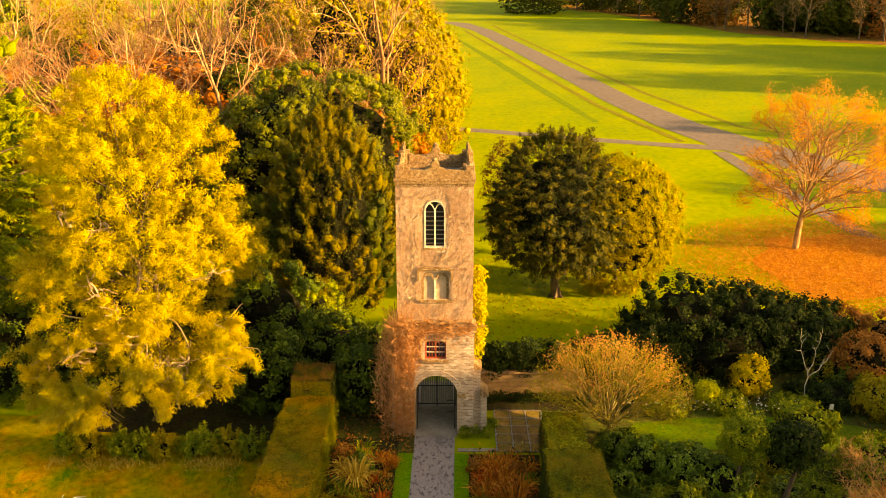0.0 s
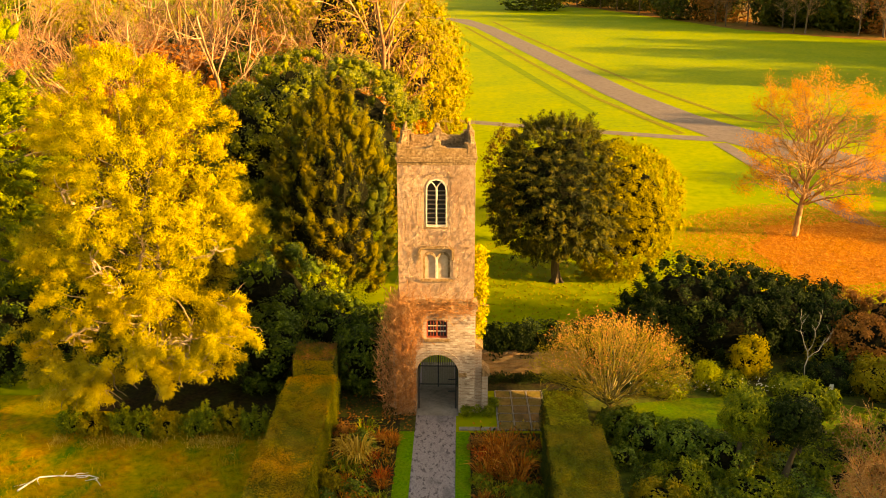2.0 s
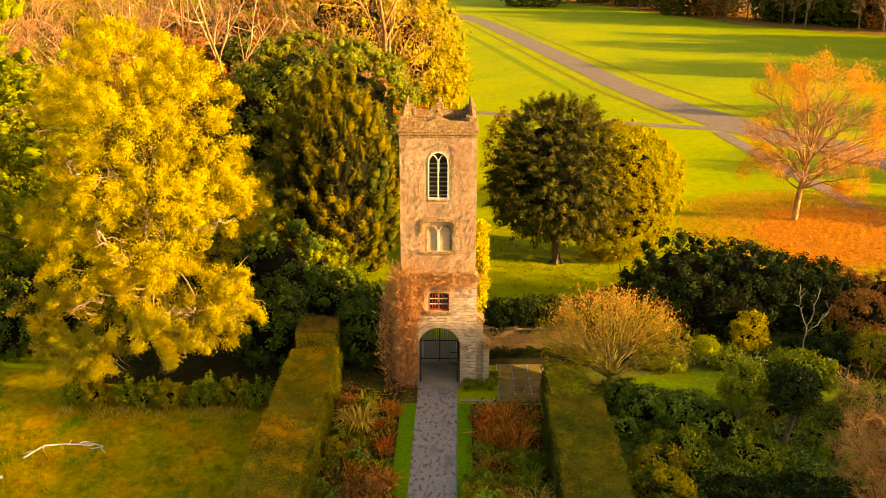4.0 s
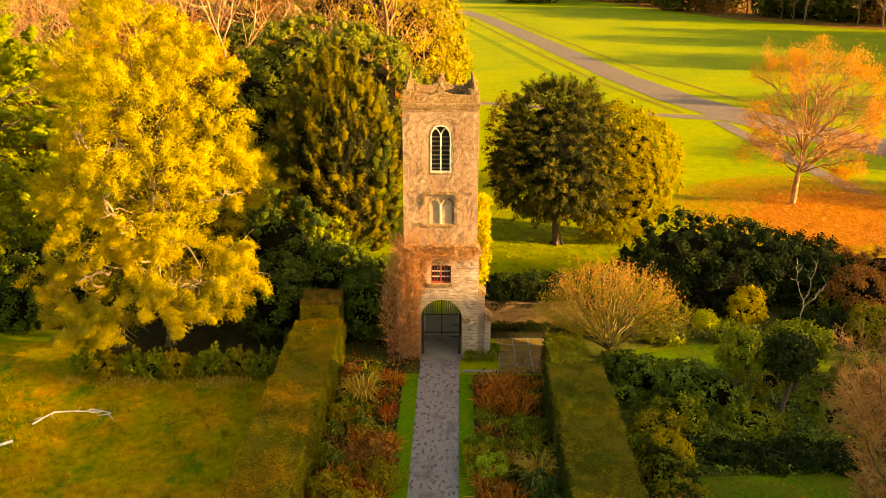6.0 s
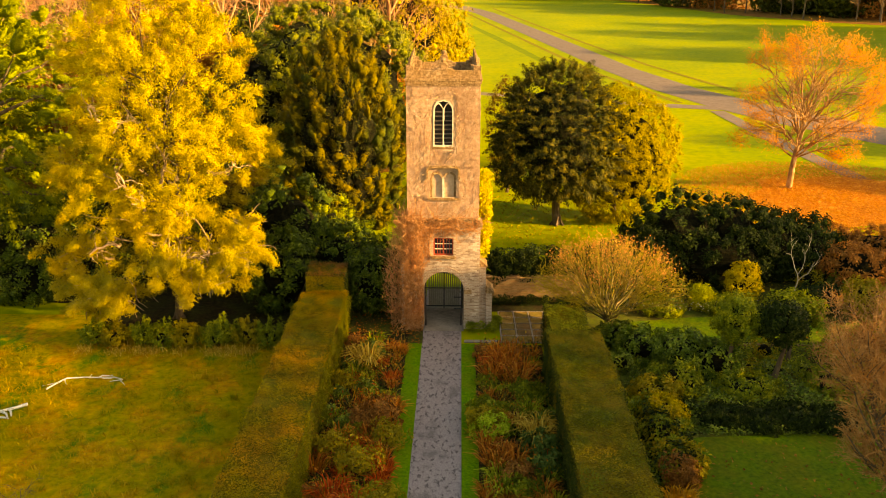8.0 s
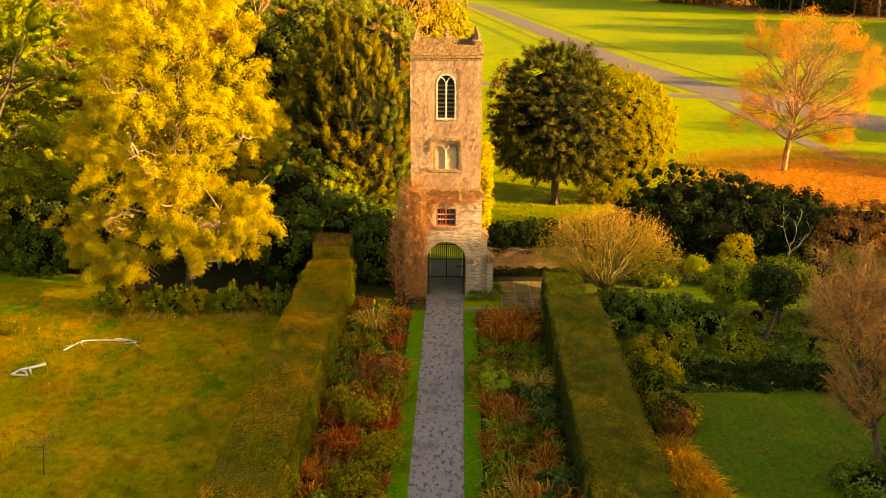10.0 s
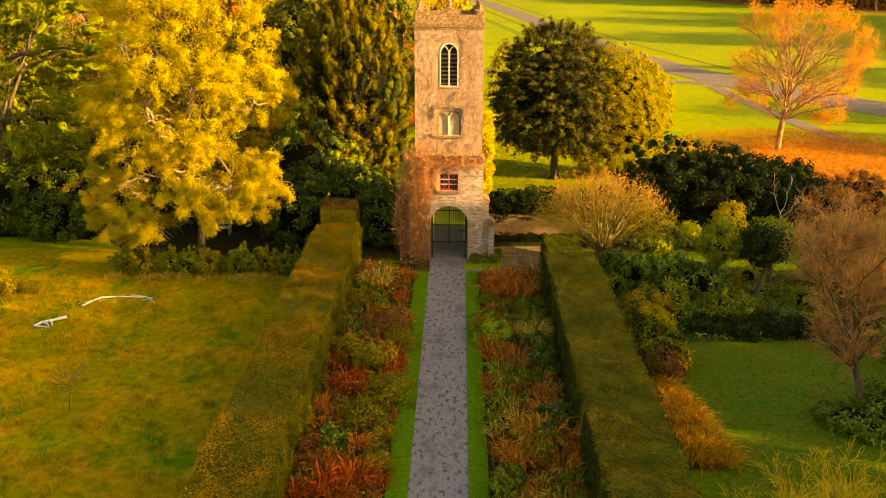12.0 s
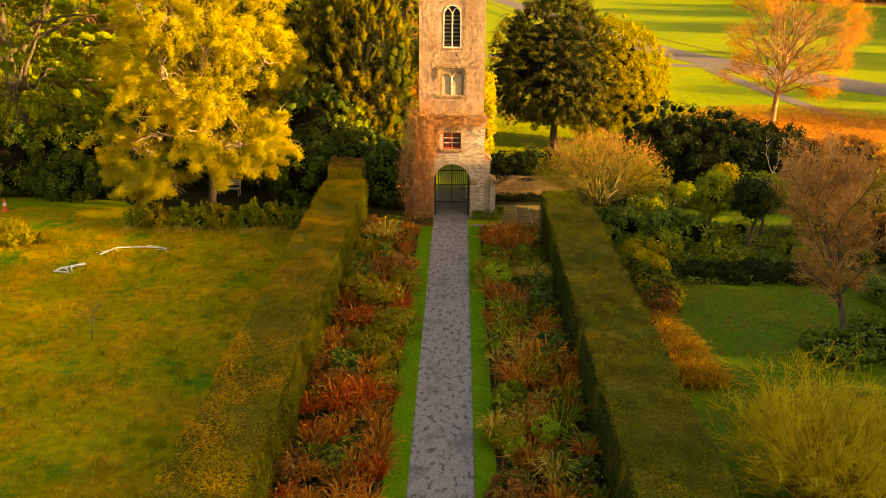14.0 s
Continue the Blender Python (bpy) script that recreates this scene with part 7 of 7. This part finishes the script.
# leaves strewn over the small lawn
rg = np.random.default_rng(895)
P = np.stack([rg.uniform(9, 22, 900), rg.uniform(-24, -11, 900), np.full(900, 0.06)], 1)
V, F = leaf_mesh(P, rg.normal(size=P.shape) * [1, 1, 0.3], 0.14, 0.1, rg)
tagged(part("fallen_leaves", mesh_np("fallen_leaves", V, F, BROWN_LEAF)), "brown leaves strewn over the small lawn", "leaves", kind="stuff")

# ---- woods behind ----
WOOD = [(10, 0.22, 0.97, 44, 0.52, 6, 0.2, 0.06, 4), (8, 0.2, 1.0, 40, 0.5, 4, 0.22, 0.04, 3), (3, 0.2, 1.0, 42, 0.5, 3, 0.25, 0.02, 3)]
WOOD_TWIG = rough_mat("woodland_twig", [(0.122, 0.0391, 0.0165), (0.281, 0.106, 0.0468), (0.404, 0.201, 0.104)], 3.0, None, 1, 0.9, 0.3, 0.01)
sources = [bare_tree("bare_tree", "tall leafless woodland tree lit gold by low sun", "tree", (-22, 33, 0), 15.5, 0.27, WOOD, 900, WOOD_BARK, WOOD_TWIG, pale=True, stout=0.62, group="woodland trees"),
           bare_tree("bare_tree", "tall leafless woodland tree lit gold by low sun", "tree", (-14, 38, 0), 15.5, 0.24, WOOD, 901, WOOD_BARK, WOOD_TWIG, pale=True, stout=0.62, group="woodland trees", stems=2, splay=0.2),
           bare_tree("bare_tree", "tall leafless woodland tree lit gold by low sun", "tree", (-30, 30, 0), 14.0, 0.22, WOOD, 902, WOOD_BARK, WOOD_TWIG, pale=True, stout=0.62, group="woodland trees", stems=2, splay=0.3)]
rg = np.random.default_rng(905)
spots = [(-7, 40), (-3.5, 46), (-11, 47), (-19, 44), (-26, 40), (-34, 38), (-40, 33), (-36, 46), (-28, 50), (-21, 54), (-14, 57), (-8, 56), (-44, 45), (-32, 60), (-22, 66), (-12, 70), (-45, 58), (-5, 64), (-17, 34), (-26, 29), (-9, 34), (-34, 28), (-30, 36), (-12, 42)]
for i, (x, y) in enumerate(spots):
    src = sources[i % 3]
    s = rg.uniform(0.95, 1.22)
    src.scale = (s, s, s)
    copy_thing(src, pose(x + rg.normal(0, 0.8), y + rg.normal(0, 0.8), 0, 0, 0, rg.uniform(0, 360)))
for i in range(14):
    src = sources[i % 3]
    s = rg.uniform(1.1, 1.35)
    src.scale = (s, s, s)
    copy_thing(src, pose(-12 - 5.6 * i + rg.normal(0, 2), 74 + 2.2 * i + rg.normal(0, 4), 0, 0, 0, rg.uniform(0, 360)))
for src in sources:
    src.scale = (1, 1, 1)
under = [leafy("beech_shrub", "russet-leaved beech undergrowth in the wood", "shrub", (-20, 30, 0), (0, 0, 2.4), (2.6, 2.4, 2.4), 60, 0.5, 40, 0.2, 0.13, RUSSET_LEAF, 910, (2, 0.08), group="woodland undergrowth"),
         leafy("evergreen_shrub", "dark evergreen undergrowth in the wood", "shrub", (-27, 33, 0), (0, 0, 2.6), (2.8, 2.4, 2.6), 60, 0.6, 36, 0.25, 0.16, DARK_LEAF, 914, (2, 0.08), group="woodland undergrowth"),
         leafy("ivy_tree", "ivy-clad golden-olive tree at the wood's edge", "tree", (-3.4, 56, 0), (0, 0, 6.5), (4.2, 4.4, 6.6), 420, 0.5, 60, 0.17, 0.07, leaf_mat("ivy_clad_leaf", [(0.07, 0.0598, 0.0075), (0.21, 0.163, 0.015), (0.392, 0.286, 0.03), (0.56, 0.39, 0.0525)], 0.25), 918, (9, 0.3), core=0.5, body=0.35, lump=0.12, fill=0.2, group="woodland edge trees"),
         leafy("dark_conifer", "dark green conifer within the wood", "tree", (-17, 36, 0), (0, 0, 6.5), (2.6, 2.6, 6.5), 80, 0.9, 40, 0.5, 0.2, YEW_LEAF, 922, (11, 0.25), group="woodland edge trees", shape=(1.2, 1.2, 0.5))]
for k, spots in ((0, [(-19, 31), (-23, 34), (-15, 36), (-18, 36), (-26, 32), (-29, 34), (-13, 44), (-21, 45), (-24, 41), (-10, 45), (-16, 70), (-28, 72), (-40, 66), (-36, 58), (-30, 38), (-14, 40), (-24, 48), (-9, 61), (-33, 52), (-6, 49), (-13, 63), (-19, 57), (-12, 33), (-27, 36), (-8, 41), (-33, 33), (-20, 41), (-15, 46), (-28, 47), (-40, 40), (-24, 58), (-17, 40), (-5, 37), (-11, 38), (-22, 37), (-30, 43), (-37, 45)]), (1, [(-36, 29), (-31, 41), (-17, 51), (-26, 62), (-42, 36), (-14, 52), (-38, 52), (-47, 47), (-20, 62), (-30, 66)]), (2, [(-3.4, 50), (-8.6, 46), (-7.0, 63), (-3.0, 68), (-12, 78), (-20, 84), (-4, 76), (-30, 80), (-40, 74), (-52, 66), (-24, 92), (-36, 95), (-50, 88), (-64, 78), (-44, 112), (-58, 105), (-72, 98), (-30, 108), (-80, 90), (-66, 118), (-90, 112)]), (3, [(-38, 36), (-22, 72), (-50, 68), (-60, 72), (-46, 54), (-20, 48), (-41, 62)])):
    for x, y in spots:
        s = rg.uniform(0.85, 1.2) * (1.5 if k == 2 and y < 55 else 1.0) if k > 1 else rg.uniform(1.5, 2.2) * (1.0 if k else 1.15 if x < -11 else 0.75)
        under[k].scale = (s, s, s * rg.uniform(0.9, 1.1))
        copy_thing(under[k], pose(x, y, 0, 0, 0, rg.uniform(0, 360)))
    under[k].scale = (1, 1, 1)

# ---- far tree line and the shade belts ----
patch("tree_line_floor", [(42, 305), (52, 292), (62, 258), (75, 214), (92, 189), (125, 160), (190, 150), (190, 340), (42, 340)], 0.03, LITTER_FLOOR := rough_mat("far_litter", [(0.1, 0.04, 0.012), (0.26, 0.1, 0.025), (0.42, 0.17, 0.04)], 0.5, [(0.12, 0.1, 0.012), (0.26, 0.13, 0.02)], 0.08, 0.95, 0.5, 0.05), "brown leaf-strewn ground under the far trees", "woodland floor")
FAR = [leafy("park_tree", "dark evergreen tree in the far tree line", "tree", (84, 262, 0), (0, 0, 7), (6.5, 6.5, 7), 70, 2.0, 30, 1.2, 0.8, YEW_LEAF, 930, (7, 0.4), body=0, group="far tree line"),
       leafy("park_tree", "brown autumn tree in the far tree line", "tree", (70, 286, 0), (0, 0, 9), (6, 6, 8.5), 70, 1.6, 34, 0.9, 0.5, BROWN_LEAF, 934, (8, 0.35), body=0, group="far tree line"),
       bare_tree("park_tree", "leafless tree in the far tree line", "tree", (88, 205, 0), 12, 0.2, [(10, 0.25, 0.97, 45, 0.5, 4, 0.12, 0.05, 3), (7, 0.2, 1.0, 40, 0.5, 3, 0.15, 0.03, 3), (7, 0.2, 1.0, 40, 0.55, 3, 0.15, 0.0, 3)], 938, bark=BARK, twig=rough_mat("far_twig", [(0.16, 0.08, 0.035), (0.34, 0.19, 0.085), (0.5, 0.3, 0.14)], 1.0, None, 1, 0.9, 0.3, 0.01), group="far tree line")]
rg = np.random.default_rng(940)
far_spots = []
edge_x, edge_y = [40, 50, 62, 75, 92, 120], [312, 300, 264, 222, 196, 170]
for k in range(17):
    x = 44 + k * 4.7
    far_spots.append((x + rg.normal(0, 2.6), float(np.interp(x, edge_x, edge_y)) + 3 + rg.normal(0, 3), 2))
for k in range(26):
    x = 40 + k * 3.9
    far_spots.append((x + rg.normal(0, 2), float(np.interp(x, edge_x, edge_y)) + 24 + rg.normal(0, 6), int(rg.choice([0, 0, 0, 1]))))
for k in range(6):
    far_spots.append((-80 + k * 9 + rg.normal(0, 2), 300 + rg.normal(0, 8), int(rg.choice([0, 1]))))
for x, y, k in far_spots:
    s = rg.uniform(0.8, 1.25)
    FAR[k].scale = (s, s, s)
    copy_thing(FAR[k], pose(x, y, 0, 0, 0, rg.uniform(0, 360)))
# big conifer mound by the road's far end
FAR[0].scale = (1.5, 1.2, 0.8)
copy_thing(FAR[0], pose(29, 288, 0))
# trees east of the park lawn, whose shadows lie across it
for x, y, s in ((112, 98, 1.45), (126, 104, 1.45), (116, 136, 1.45), (130, 142, 1.4), (104, 58, 1.25), (96, 30, 1.15), (92, 15, 1.1), (112, 80, 0.9), (140, 118, 1.3), (122, 160, 1.3)):
    FAR[0].scale = (s * 0.9, s * 0.9, s)
    copy_thing(FAR[0], pose(x, y, 0, 0, 0, x * 7))
# tree belt east of the garden, which keeps it in broken shade
belt = leafy("belt_tree", "thinning tree in the belt east of the garden", "tree", (42, -60, 0), (0, 0, 7), (6.5, 6.5, 7), 60, 1.9, 60, 0.55, 0.32, YEW_LEAF, 960, (9, 0.35), body=0, limbs=16, group="garden tree belt")
for i in range(13):
    s = rg.uniform(0.86, 0.98)
    s *= 1.58 if i > 3 else (1.0, 0.82, 1.08, 1.46)[i]
    belt.scale = (s * (0.8, 0.8, 0.8, 0.62, 0.95)[min(i, 4)],) * 2 + (s * 0.93,)
    copy_thing(belt, pose(42 + rg.normal(0, 1.2), 2 - 6.5 * i - (2.8 if i == 2 else 0), 0, 0, 0, i * 47))
for f in FAR + [belt]:
    f.scale = (1, 1, 1)

# ---- bricks of the tower's lower front ----
SHADES = [(0.3, 0.2, 0.15), (0.44, 0.33, 0.26), (0.54, 0.42, 0.34), (0.6, 0.5, 0.42)]
ONE_BRICK, MANY_BRICKS = brick_piece_mat("buff_brick_piece", SHADES, True), brick_piece_mat("buff_brick_joined", SHADES, False)
rg = np.random.default_rng(990)
shapes = []
for proud in (0.006, 0.009, 0.012):
    b2 = box(-0.106, 0.106, -proud, 0.03, -0.032, 0.032, 0.004)
    me = bpy.data.meshes.new("brick")
    b2.to_mesh(me)
    b2.free()
    me.materials.append(ONE_BRICK)
    shapes.append(me)
rest = bmesh.new()
single = 0
for row in range(69):
    z = 0.045 + 0.075 * row
    for k in range(16):
        x = -1.66 + 0.225 * k + (0.1125 if row % 2 else 0.0)
        if x > 1.63 or math.hypot(x, max(z - 1.98, 0)) < 1.36 or (abs(x + 0.02) < 0.68 and 3.55 < z < 4.82) or (0.86 < abs(x) < 1.47 and 1.8 < z < 2.12):
            continue
        if x > 0.9 and single < 300:
            part("brick", shapes[int(rg.integers(3))], lower_wall).matrix_basis = pose(x, -0.003, z, 0, 0, 0)
            single += 1
        else:
            p = rg.uniform(0.005, 0.012)
            box_bm(rest, x - 0.106, x + 0.106, -0.003 - p, 0.02, z - 0.032, z + 0.032)
tagged(part("brickwork", rest, lower_wall, "", MANY_BRICKS), kind="stuff")
